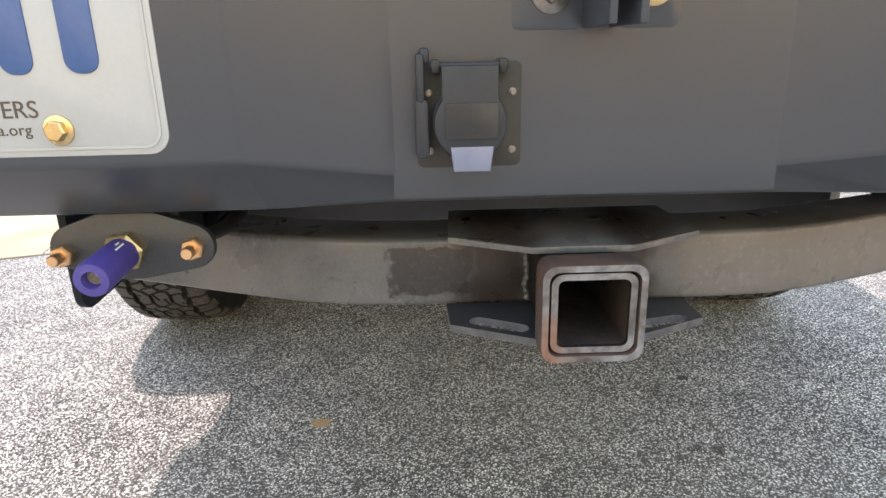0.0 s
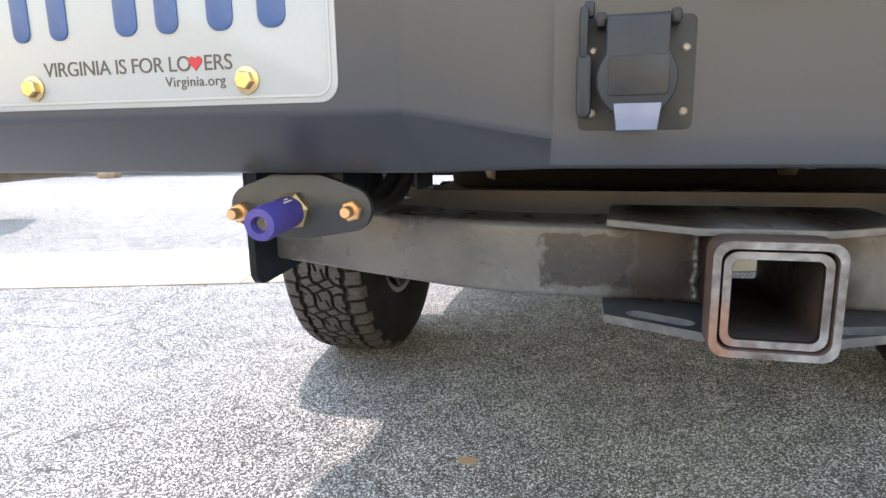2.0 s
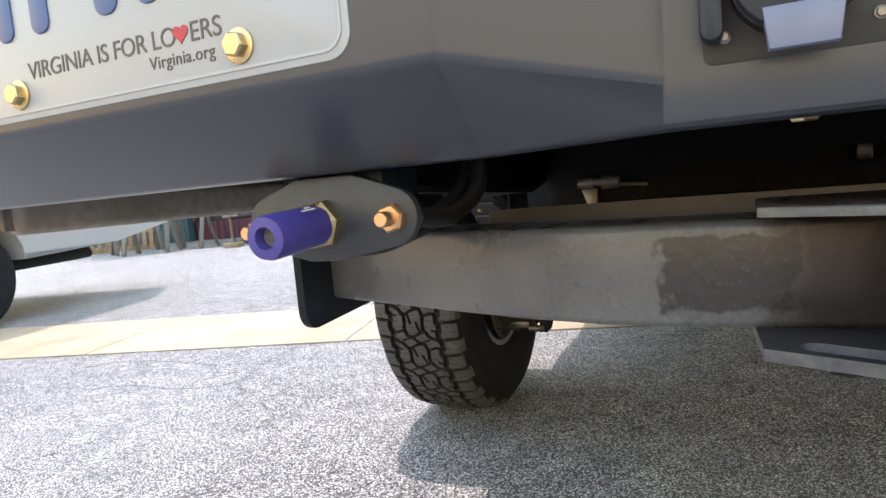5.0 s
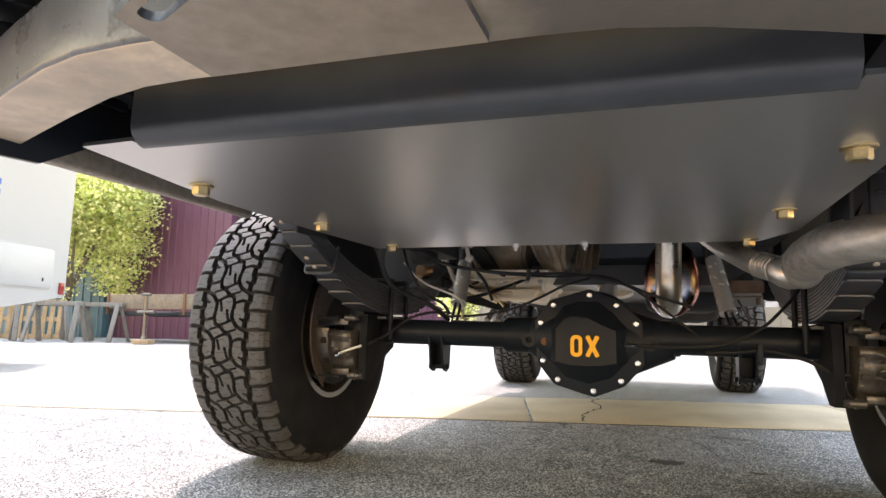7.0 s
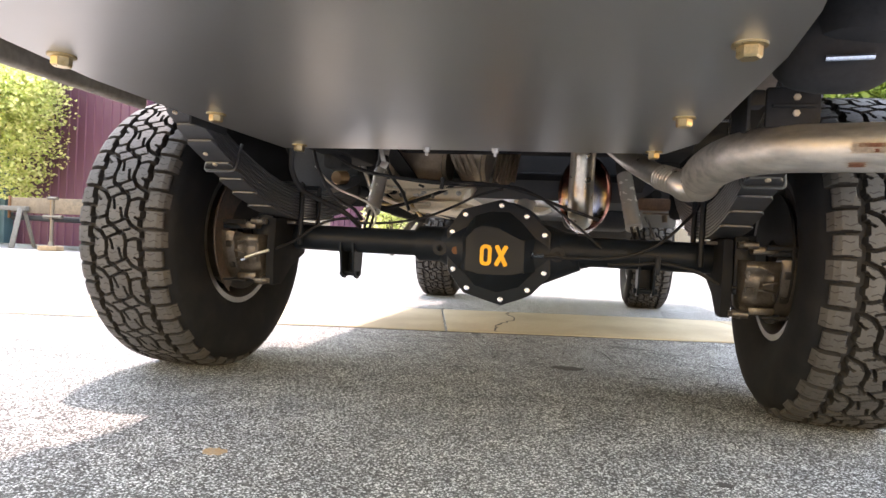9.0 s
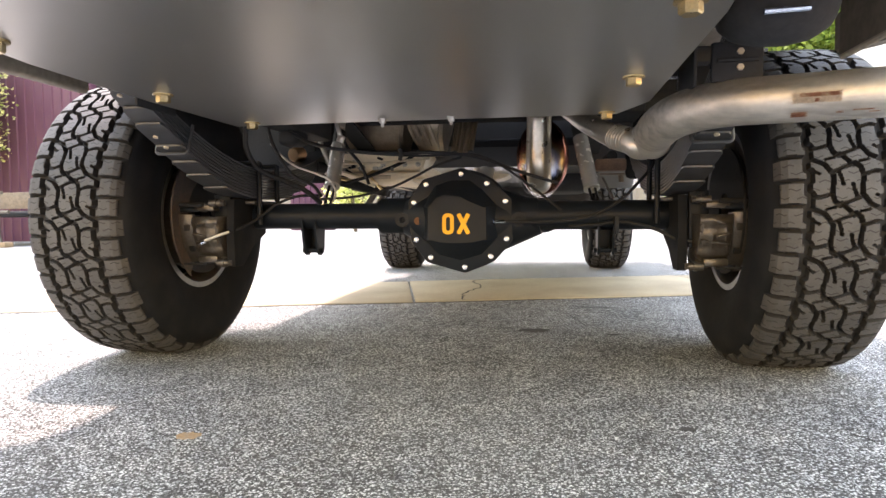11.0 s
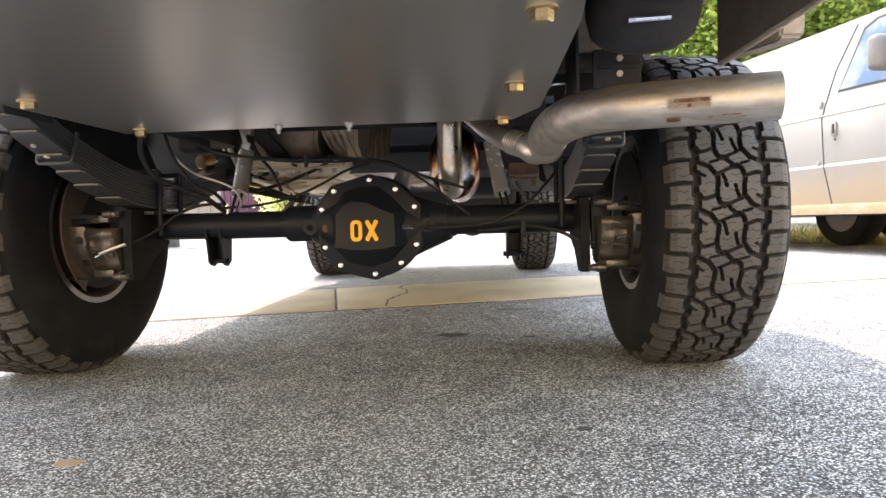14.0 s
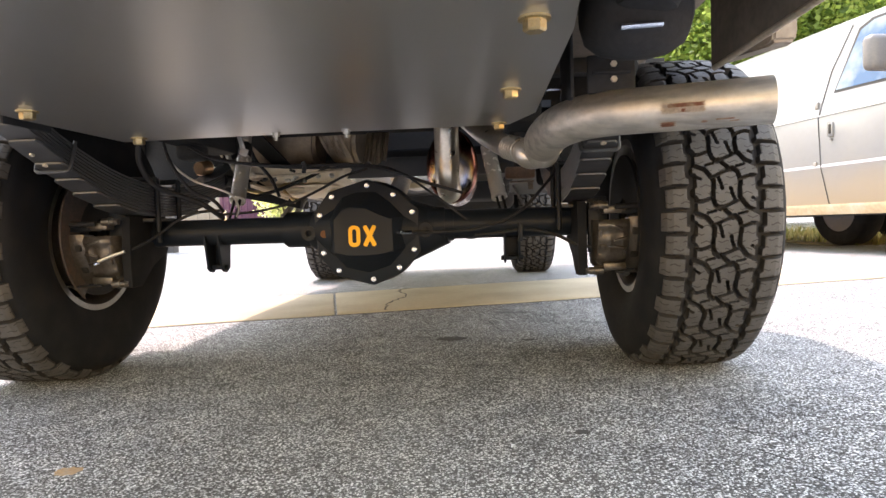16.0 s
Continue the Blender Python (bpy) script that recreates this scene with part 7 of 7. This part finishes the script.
for _k, (_pts, _w) in enumerate((
        ([(-2.73, 1.91), (-2.57, 1.99), (-2.27, 1.99), (-2.07, 2.09), (-2.1, 2.3)], 0.006), ([(-2.25, 2.11), (-2.19, 2.23), (-2.15, 2.44), (-2.17, 2.69)], 0.005),
        ([(-3.17, 2.19), (-3.0, 2.32), (-2.59, 2.34), (-2.31, 2.29)], 0.006), ([(-4.33, 3.57), (-4.16, 3.83), (-3.79, 4.02), (-3.76, 4.18)], 0.010),
        ([(-2.83, 3.78), (-2.85, 4.02), (-2.86, 4.21)], 0.010), ([(-4.71, 4.06), (-4.32, 4.34), (-3.66, 4.55), (-3.38, 4.72)], 0.011),
        ([(0.89, 1.58), (0.885, 1.555), (0.895, 1.53)], 0.0025), ([(0.92, 1.53), (0.94, 1.52), (0.96, 1.51)], 0.0025), ([(0.785, 1.455), (0.80, 1.44), (0.805, 1.41)], 0.0022),
        ([(0.78, 1.34), (0.79, 1.32), (0.81, 1.29)], 0.0022), ([(0.805, 1.23), (0.815, 1.215), (0.82, 1.195)], 0.002), ([(0.34, 2.86), (0.36, 2.72), (0.39, 2.57)], 0.005),
        ([(-0.21, 2.9), (-0.1, 2.95), (0.03, 2.9)], 0.005), ([(0.82, 1.67), (0.83, 1.62)], 0.002), ([(1.17, 1.83), (1.21, 1.84)], 0.003), ([(-0.55, 2.87), (-0.47, 2.94), (-0.23, 2.97)], 0.006))):
    crack("crack", _pts, _w * 0.5, 20 + _k, 0.0008)
# earth-filled seams along both edges of the slab band
for _k, _off in enumerate((-0.494, 0.494)):
    _a = math.atan(0.242)
    crack("seam", [(_d * math.cos(_a) - 0.12 - _off * math.sin(_a), 3.72 + _d * math.sin(_a) + _off * math.cos(_a)) for _d in range(-12, 9)], 0.010, 50 + _k, 0.0012)


# ---- the yard round the truck ----
CAMPERSEAL = material("pale_seal", (0.45, 0.46, 0.46), 0.5, grain=0.1)
def framed(origin, ahead):
    """A pose on the ground: local x runs along ahead, y to its left, z up."""
    d = Vector((*ahead, 0)).normalized()
    return Matrix(((d.x, -d.y, 0, origin[0]), (d.y, d.x, 0, origin[1]), (0, 0, 1, 0), (0, 0, 0, 1)))


def road_wheel(parent, x, y, r, w, side):
    wh = new("wheel")
    wh.parent = parent
    wh.matrix_local = Matrix.Translation((x, y, r))
    bm = bmesh.new()
    m = axes_to((0, side, 0))
    lathe(bm, [(r * 0.58, -w / 2), (r * 0.8, -w / 2 - 0.01), (r * 0.95, -w / 2 + 0.01), (r, -w / 2 + 0.04), (r, w / 2 - 0.04), (r * 0.95, w / 2 - 0.01), (r * 0.8, w / 2 + 0.01), (r * 0.58, w / 2)], m, 40, closed=True)
    part("tyre", bm, RUBBER, wh)
    bm = bmesh.new()
    lathe(bm, [(r * 0.59, w / 2 - 0.01), (r * 0.55, w / 2 - 0.05), (r * 0.25, w / 2 - 0.03), (r * 0.22, w / 2)], m, 32)
    part("rim", bm, GREYPLASTIC, wh)


def sweep_body(bm, sections, close=True):
    rows = [[bm.verts.new(p) for p in s] for s in sections]
    for a, b in zip(rows, rows[1:]):
        n = len(a)
        for i in range(n):
            bm.faces.new((a[i], a[(i + 1) % n], b[(i + 1) % n], b[i]))
    if close:
        bm.faces.new(rows[0])
        bm.faces.new(rows[-1])


def build_van():
    m = framed((3.50, 5.46), (0.26, -0.965))
    van = empty("cargo_van", "white cargo van with tan road dust along its sills", "van", m)
    # local y points away from the yard's middle (to the van's left); its near side is at y = 0
    side = [(0.03, 0.36), (0.0, 0.45), (0.0, 0.765), (0.022, 0.79), (0.028, 1.20), (0.04, 1.24), (0.16, 1.96), (0.30, 2.05), (0.95, 2.09)]
    ring = side + [(2.0 - y, z) for y, z in side[::-1]]
    bm = bmesh.new()
    secs = []
    for x, k in ((-4.35, 0.94), (-4.25, 1.0), (-0.2, 1.0), (1.05, 1.0)):
        secs.append([(x, 1 + (y - 1) * k, 0.36 + (z - 0.36) * (0.97 if k < 1 else 1.0)) for y, z in ring])
    secs.append([(2.15, 1 + (y - 1) * 0.96, min(z, 1.15 + 0.1 * z) if z > 1.2 else z) for y, z in ring])
    secs.append([(2.40, 1 + (y - 1) * 0.9, min(z, 1.02) if z > 1.0 else z) for y, z in ring])
    sweep_body(bm, secs)
    body = part("body", bm, VANPAINT, van, crease=28)
    bm = bmesh.new()
    sweep_body(bm, [[(x, y, z) for y, z in ((0.025, 0.345), (-0.006, 0.41), (-0.006, 0.435), (0.04, 0.435), (0.04, 0.345))] for x in (-4.2, 1.0)])
    part("sill_moulding", bm, DUSTY, van)
    # shut lines, standing as thin dark gaps
    def gap(pts, w=0.0025):
        bm = bmesh.new()
        rows = []
        for x, z in pts:
            y = 0.0 if z < 0.765 else (0.022 + (z - 0.79) * 0.015 if z < 1.22 else 0.04 + (z - 1.24) * 0.1667)
            rows.append([bm.verts.new((x + dx, y + dy, z)) for dx, dy in ((-w, 0.004), (-w, -0.0055), (w, -0.0055), (w, 0.004))])
        for a, b in zip(rows, rows[1:]):
            for i in range(4):
                bm.faces.new((a[i], a[(i + 1) % 4], b[(i + 1) % 4], b[i]))
        bm.faces.new(rows[0])
        bm.faces.new(rows[-1])
        part("shut_line", bm, SEAL, van)

    gap([(-0.45, 0.44), (-0.535, 0.76), (-0.56, 0.80), (-0.585, 1.20), (-0.57, 1.30), (-0.50, 1.60), (-0.33, 1.95)])
    gap([(0.75, 0.44), (0.72, 1.2)])
    gap([(-1.75, 0.44), (-1.75, 1.2), (-1.72, 1.9)])
    bm = bmesh.new()
    sweep_body(bm, [[(x, y, z) for y, z in ((0.027, 1.212), (0.0215, 1.216), (0.0215, 1.222), (0.030, 1.226))] for x in (-4.2, 1.0)])
    part("belt_line", bm, CAMPERSEAL, van)
    # front door window with its frame, in the sloping upper side
    def on_side(x, z, out):
        return (x, 0.04 + (z - 1.24) * 0.1667 - out, z)

    for name, mat, grow, out in (("window_frame", SEAL, 0.022, 0.002), ("window", GLASS, 0.0, 0.006)):
        bm = bmesh.new()
        ol = [(-0.43 - grow, 1.42 - grow), (0.72 + grow, 1.40 - grow), (0.74 + grow, 1.50), (0.42 + grow, 1.93 + grow), (-0.12 - grow, 1.93 + grow), (-0.24 - grow, 1.88 + grow)]
        a = [bm.verts.new(on_side(x, z, out)) for x, z in ol]
        b = [bm.verts.new(on_side(x, z, -0.01)) for x, z in ol]
        bm.faces.new(a)
        bm.faces.new(b[::-1])
        for i in range(len(a)):
            bm.faces.new((a[i], a[(i + 1) % len(a)], b[(i + 1) % len(a)], b[i]))
        part(name, bm, mat, van)
    bm = bmesh.new()
    box(bm, (-0.445, -0.004 + 0.024, 1.085), (0.055, 0.014, 0.125), 0.012)
    h = part("door_handle", bm, VANPAINT, van)
    bm = bmesh.new()
    box(bm, (-0.445, 0.012, 1.09), (0.022, 0.016, 0.085), 0.006)
    part("handle_recess", bm, SEAL, h)
    bm = bmesh.new()
    rod(bm, (-0.44, 0.03, 1.0), (-0.44, 0.014, 1.0), 0.011, seg=14)
    part("lock", bm, GREYPLASTIC, van)
    for z in (0.79, 1.32):
        bm = bmesh.new()
        box(bm, (-0.615, 0.02 if z < 1 else 0.046, z), (0.035, 0.02, 0.06), 0.004)
        part("hinge", bm, VANPAINT, van)
    bm = bmesh.new()
    box(bm, (0.22, -0.17, 1.56), (0.12, 0.24, 0.27), 0.05, seg=4)
    mir = part("mirror", bm, GREYPLASTIC, van, "grey plastic door mirror")
    bm = bmesh.new()
    rod(bm, (0.26, -0.06, 1.50), (0.34, 0.07, 1.44), 0.025, seg=12)
    part("mirror_arm", bm, GREYPLASTIC, mir)
    bm = bmesh.new()
    box(bm, (-1.5, 1.0, 0.40), (5.2, 1.75, 0.14), 0.03)
    part("underbody", bm, UNDER, van)
    for x in (-1.35, 1.45):
        road_wheel(van, x, 0.16 if x > 0 else 1.08, 0.36, 0.24, -1)
        road_wheel(van, x, 1.84, 0.36, 0.24, 1)


def build_camper():
    m = framed((-5.2, 3.0), (-0.2136, 0.977))
    cam_ = empty("camper_truck", "white camper body on a truck with blue stripes, parked in shade", "camper", m)
    # local x runs to the tail, local y away from the yard (its near side at y = 0)
    bm = bmesh.new()
    prof = [(0.30, 0.545), (1.36, 0.545), (2.14, 0.675), (2.16, 2.55), (2.02, 2.72), (-2.6, 2.75), (-3.0, 2.4), (-3.0, 1.35), (-0.72, 1.32), (-0.60, 0.62)]
    arch = [(-0.15 + 0.46 * math.cos(a), 0.50 + 0.44 * math.sin(a)) for a in [math.pi - math.pi * k / 12 for k in range(13)]]
    ol = prof + arch
    a = [bm.verts.new((x, 0.0, z)) for x, z in ol]
    b = [bm.verts.new((x, 2.1, z)) for x, z in ol]
    bm.faces.new(a)
    bm.faces.new(b[::-1])
    for i in range(len(a)):
        bm.faces.new((a[i], a[(i + 1) % len(a)], b[(i + 1) % len(a)], b[i]))
    bmesh.ops.triangulate(bm, faces=[f for f in bm.faces if len(f.verts) > 4])
    part("body", bm, CAMPERWHITE, cam_)
    bm = bmesh.new()
    plate(bm, rounded(1.16, 0.40, 0.05, 5), 0.012, Matrix.Translation((1.36, 0.0, 0.945)) @ REAR, bev=0.004)
    hatch = part("hatch", bm, CAMPERWHITE, cam_, "white storage hatch with rounded corners")
    bm = bmesh.new()
    plate(bm, rounded(1.175, 0.415, 0.055, 5), 0.006, Matrix.Translation((1.36, 0.0, 0.945)) @ REAR, holes=(rounded(1.165, 0.405, 0.05, 5),))
    part("seal", bm, CAMPERSEAL, hatch)
    for x in (0.83, 1.80):
        bm = bmesh.new()
        box(bm, (x, -0.014, 0.83 + 0.2 * (x < 1)), (0.015, 0.012, 0.035), 0.003)
        part("latch", bm, SEAL, hatch)
    bm = bmesh.new()
    plate(bm, rounded(0.17, 0.18, 0.035, 4), 0.012, Matrix.Translation((0.465, 0.0, 0.965)) @ REAR, bev=0.003)
    win = part("vent_window", bm, SEAL, cam_, "small dark vent window")
    bm = bmesh.new()
    box(bm, (0.47, -0.013, 0.955), (0.06, 0.006, 0.09), 0.002)
    part("louvre", bm, GREYPLASTIC, win)
    bm = bmesh.new()
    box(bm, (2.075, -0.008, 0.755), (0.07, 0.016, 0.12), 0.004)
    part("tail_lamp", bm, REDLENS, cam_, "red tail lamp")
    for lo in (1.36, 1.46):
        bm = bmesh.new()
        sweep_body(bm, [[(x, y, z + lo + 0.22 * (x - 0.3)) for y, z in ((0.002, 0), (-0.003, 0), (-0.003, 0.055), (0.002, 0.055))] for x in (-0.6, 1.2)])
        part("stripe", bm, BLUESTRIPE, cam_, "slanting blue stripe")
    bm = bmesh.new()
    rod(bm, (0.2, 0.35, 0.44), (1.35, 0.35, 0.46), 0.05, seg=12)
    box(bm, (0.55, 1.0, 0.50), (2.6, 0.5, 0.14), 0.03)
    part("chassis", bm, UNDER, cam_)
    bm = bmesh.new()
    box(bm, (-1.9, 1.05, 0.85), (2.2, 1.8, 0.9), 0.08, seg=3)
    part("cab", bm, CAMPERWHITE, cam_)
    for x in (-0.15, -2.5):
        road_wheel(cam_, x, 0.16, 0.40, 0.26, -1)
        road_wheel(cam_, x, 1.94, 0.40, 0.26, 1)


def build_ribbed_wall(name, x0, x1, y, height, mat, label, pitch=0.24, kind="structure", depth=0.25):
    w = tagged(new(name), label, "building", kind=kind)
    bm = bmesh.new()
    box(bm, ((x0 + x1) / 2, y + depth / 2, height / 2), (x1 - x0, depth, height), 0.01)
    part("panel", bm, mat, w)
    n = int((x1 - x0) / pitch)
    bm = bmesh.new()
    sweep_body(bm, [[(dx, dy, z) for dx, dy in ((-0.03, 0.002), (-0.016, -0.03), (0.016, -0.03), (0.03, 0.002))] for z in (0.02, height - 0.05)])
    me = None
    for k in range(n):
        if me is None:
            first = part("rib", bm, mat, w)
            me = first.data
        else:
            first = new("rib", me)
            first.parent = w
        first.matrix_local = Matrix.Translation((x0 + (k + 0.5) * pitch, y, 0))
    return w


def build_trailer():
    t = empty("utility_trailer", "low utility trailer with weathered plywood sides", "trailer", pose(0.14, 0, 0))
    bm = bmesh.new()
    box(bm, (-8.9, 11.2, 0.60), (3.9, 1.6, 0.10), 0.015)
    part("frame", bm, UNDER, t)
    for k in range(4):
        bm = bmesh.new()
        box(bm, (-10.38 + k * 0.985, 10.40, 0.84), (0.94, 0.04, 0.30), 0.006)
        part("side_board", bm, TRAILERBOARD, t)
    for k in range(5):
        bm = bmesh.new()
        box(bm, (-10.86 + k * 0.985, 10.37, 0.80), (0.05, 0.04, 0.44), 0.006)
        part("stake", bm, RUST, t)
    bm = bmesh.new()
    rod(bm, (-9.32, 9.82, 0.16), (-9.32, 9.82, 0.93), 0.032, seg=12)
    rod(bm, (-9.32, 9.82, 0.09), (-9.32, 9.82, 0.17), 0.06, 0.04, seg=12)
    rod(bm, (-9.42, 9.82, 0.96), (-9.22, 9.82, 0.96), 0.03, seg=10)
    rod(bm, (-9.5, 9.82, 0.62), (-9.1, 9.82, 0.62), 0.035, seg=10)
    part("jack", bm, IRON, t, "weathered trailer jack")
    bm = bmesh.new()
    rod(bm, (-9.32, 9.80, 0.60), (-9.0, 10.6, 0.60), 0.04, seg=8)
    part("drawbar", bm, UNDER, t)
    for x in (-8.8, -8.1):
        road_wheel(t, x, 11.3, 0.33, 0.2, -1)
    bm = bmesh.new()
    box(bm, (0, 0, 0.045), (0.34, 0.24, 0.09), 0.008)
    b = tagged(part("wood_block", bm, OLDWOOD), "short timber block under trailer jack", "wood block")
    b.matrix_world = pose(-9.18, 9.82, 0, 0, 0, 12)


def build_sawhorse():
    def one(m):
        s = empty("sawhorse", "weathered grey timber sawhorse on yard edge", "sawhorse", m, group="sawhorses")
        bm = bmesh.new()
        box(bm, (0, 0, 0.77), (1.05, 0.10, 0.09), 0.006)
        part("beam", bm, GREYWOOD, s)
        for x in (-0.42, 0.42):
            for y in (-1, 1):
                bm = bmesh.new()
                a, b = Vector((x, y * 0.04, 0.76)), Vector((x * 1.12, y * 0.28, 0.0))
                d = b - a
                box(bm, (a + b) / 2, (0.09, 0.04, d.length), 0.004, axes_to(d))
                bmesh.ops.translate(bm, vec=(0, 0, 0.012), verts=bm.verts)
                part("leg", bm, GREYWOOD, s)
        return s

    a = one(pose(-11.15, 9.55, 0, 0, 0, 20))
    copy_thing(a, pose(-10.75, 10.25, 0, 0, 0, 5))
    copy_thing(a, pose(-12.0, 9.9, 0, 0, 0, 60))


def build_pallets():
    def one(m):
        p = empty("pallet", "old timber pallet standing on edge", "pallet", m, group="pallets")
        for k in range(7):
            bm = bmesh.new()
            box(bm, (-0.53 + k * 0.176, 0, 0.46), (0.10, 0.02, 0.92), 0.003)
            part("board", bm, OLDWOOD, p)
        for z in (0.06, 0.46, 0.86):
            bm = bmesh.new()
            box(bm, (0, 0.045, z), (1.18, 0.07, 0.10), 0.003)
            part("runner", bm, OLDWOOD, p)
        return p

    a = one(pose(-14.45, 10.4, 0, -6, 0, 30))
    for x, y, rz in ((-13.45, 10.9, 22),):
        copy_thing(a, pose(x, y, 0, -6, 0, rz))


def build_tree(x, y, height, spread, base, leaves, mat, seed, trunk_dx=0.0, size=0.075, low=0.1):
    rng = random.Random(seed)
    t = empty("tree", "leafy yellow-green tree beside the yard", "tree", pose(x, y, 0))
    bm = bmesh.new()
    ends = []

    def limb(a, b, r0, r1):
        mid = (a + b) / 2 + Vector((rng.uniform(-1, 1), rng.uniform(-1, 1), rng.uniform(0, 1))) * (b - a).length * 0.08
        pipe(bm, [a, mid, b], r0, 8, steps=4, radius=lambda u: r0 + (r1 - r0) * u)
        ends.append((b, r1))

    root = Vector((trunk_dx, 0, -0.05))
    fork = Vector((trunk_dx * 0.7, 0, base + 0.3))
    limb(root, fork, 0.075, 0.055)
    first = []
    for k in range(7):
        a = k * math.tau / 7 + rng.uniform(-0.3, 0.3)
        reach = spread * rng.uniform(0.45, 0.8)
        b = fork + Vector((reach * math.cos(a) - trunk_dx * 0.4, reach * 0.8 * math.sin(a), (height - base) * rng.uniform(0.15, 0.8)))
        limb(fork, b, 0.04, 0.015)
        first.append(b)
        for j in range(3):
            c = b + Vector((rng.uniform(-1, 1), rng.uniform(-1, 1), rng.uniform(-0.5, 1))) * spread * 0.35
            limb(b, c, 0.02, 0.006)
            first.append(c)
    part("trunk", bm, BARK, t)
    pos, faces = [], []
    clumps = first + [fork + Vector((rng.uniform(-1, 1) * spread, rng.uniform(-1, 1) * spread * 0.7, rng.uniform(low, 1) * (height - base))) for _ in range(22)]
    for k in range(leaves):
        c = clumps[k % len(clumps)]
        p = c + Vector([max(-1.5, min(1.5, rng.gauss(0, 1))) for _ in range(2)] + [max(-1.2, min(1.2, rng.gauss(0, 0.8)))]) * spread * (0.27 if k % 5 else 0.20)
        a, b = Vector((rng.uniform(-1, 1), rng.uniform(-1, 1), rng.uniform(-0.6, 0.6))).normalized(), None
        b = a.orthogonal().normalized()
        b = Matrix.Rotation(rng.uniform(0, math.tau), 3, a) @ b
        s = size * rng.uniform(0.6, 1.2)
        i = len(pos)
        pos += [p, p + a * s * 0.5 + b * s * 0.32, p + a * s * 1.05, p + a * s * 0.5 - b * s * 0.32]
        faces.append((i, i + 1, i + 2, i + 3))
    me = bpy.data.meshes.new("crown")
    me.from_pydata(pos, [], faces)
    me.materials.append(mat)
    c = new("crown", me)
    c.parent = t
    tagged(c, "loose crown of small leaves", kind="stuff")


def build_grass():
    rng = random.Random(8)
    pos, faces = [], []
    for k in range(9000):
        x, y = rng.uniform(4.2, 9.5), rng.uniform(6.9, 11.0)
        h, a = rng.uniform(0.03, 0.20) * (0.35 + 0.65 * (0.5 + 0.5 * math.sin(x * 7 + y * 3))), rng.uniform(0, math.tau)
        d = Vector((math.cos(a), math.sin(a), 0))
        p = Vector((x, y, 0))
        i = len(pos)
        pos += [p - d * 0.012, p + d * 0.012, p + Vector((rng.uniform(-1, 1), rng.uniform(-1, 1), 0)) * h * 0.6 + Vector((0, 0, h))]
        faces.append((i, i + 1, i + 2))
    bm = bmesh.new()
    plate(bm, [(4.0, 7.1), (5.2, 6.75), (7.0, 6.9), (9.8, 6.7), (9.8, 11.2), (7.0, 11.4), (4.3, 11.0)], 0.012, Matrix())
    tagged(part("verge", bm, LITTER), "bare earth verge with leaf litter", "verge", kind="structure")
    me = bpy.data.meshes.new("grass")
    me.from_pydata(pos, [], faces)
    me.materials.append(GRASS)
    tagged(new("grass", me), "dry green grass strip beside the yard", "grass", kind="stuff")


build_van()
build_camper()
build_ribbed_wall("building_maroon", -14.4, -9.95, 13.2, 6.5, MAROON, "maroon ribbed metal building wall")
build_ribbed_wall("building_maroon", -9.7, -7.9, 24.0, 5.0, MAROON, "maroon ribbed metal building wall")
build_ribbed_wall("building_teal", -19.0, -13.6, 12.9, 2.6, TEAL, "dark teal ribbed metal wall", 0.3)
build_ribbed_wall("building_grey", -11.6, -6.9, 14.6, 5.5, DARKSHED, "ribbed shed wall with shade in its dark grey", 0.5)
build_ribbed_wall("building_beige", -15.5, 24.0, 30.0, 5.0, SHEDWALL, "distant beige ribbed metal shed wall", 0.6)
build_trailer()
build_sawhorse()
build_pallets()
build_tree(-12.75, 11.7, 4.3, 1.5, 0.85, 40000, LEAF, 21, trunk_dx=-0.9, size=0.10, low=0.0)
build_tree(-5.95, 20.5, 3.0, 0.8, 0.2, 5000, LEAF, 29, size=0.14)
build_tree(6.0, 13.0, 7.0, 2.8, 1.2, 60000, LEAFDARK, 22, size=0.12, low=0.0)
build_tree(10.0, 14.5, 7.5, 3.0, 1.4, 30000, LEAFDARK, 23, size=0.15, low=0.0)
build_tree(7.2, 17.5, 8.5, 3.8, 1.0, 40000, LEAFDARK, 24, size=0.17, low=0.0)
build_grass()
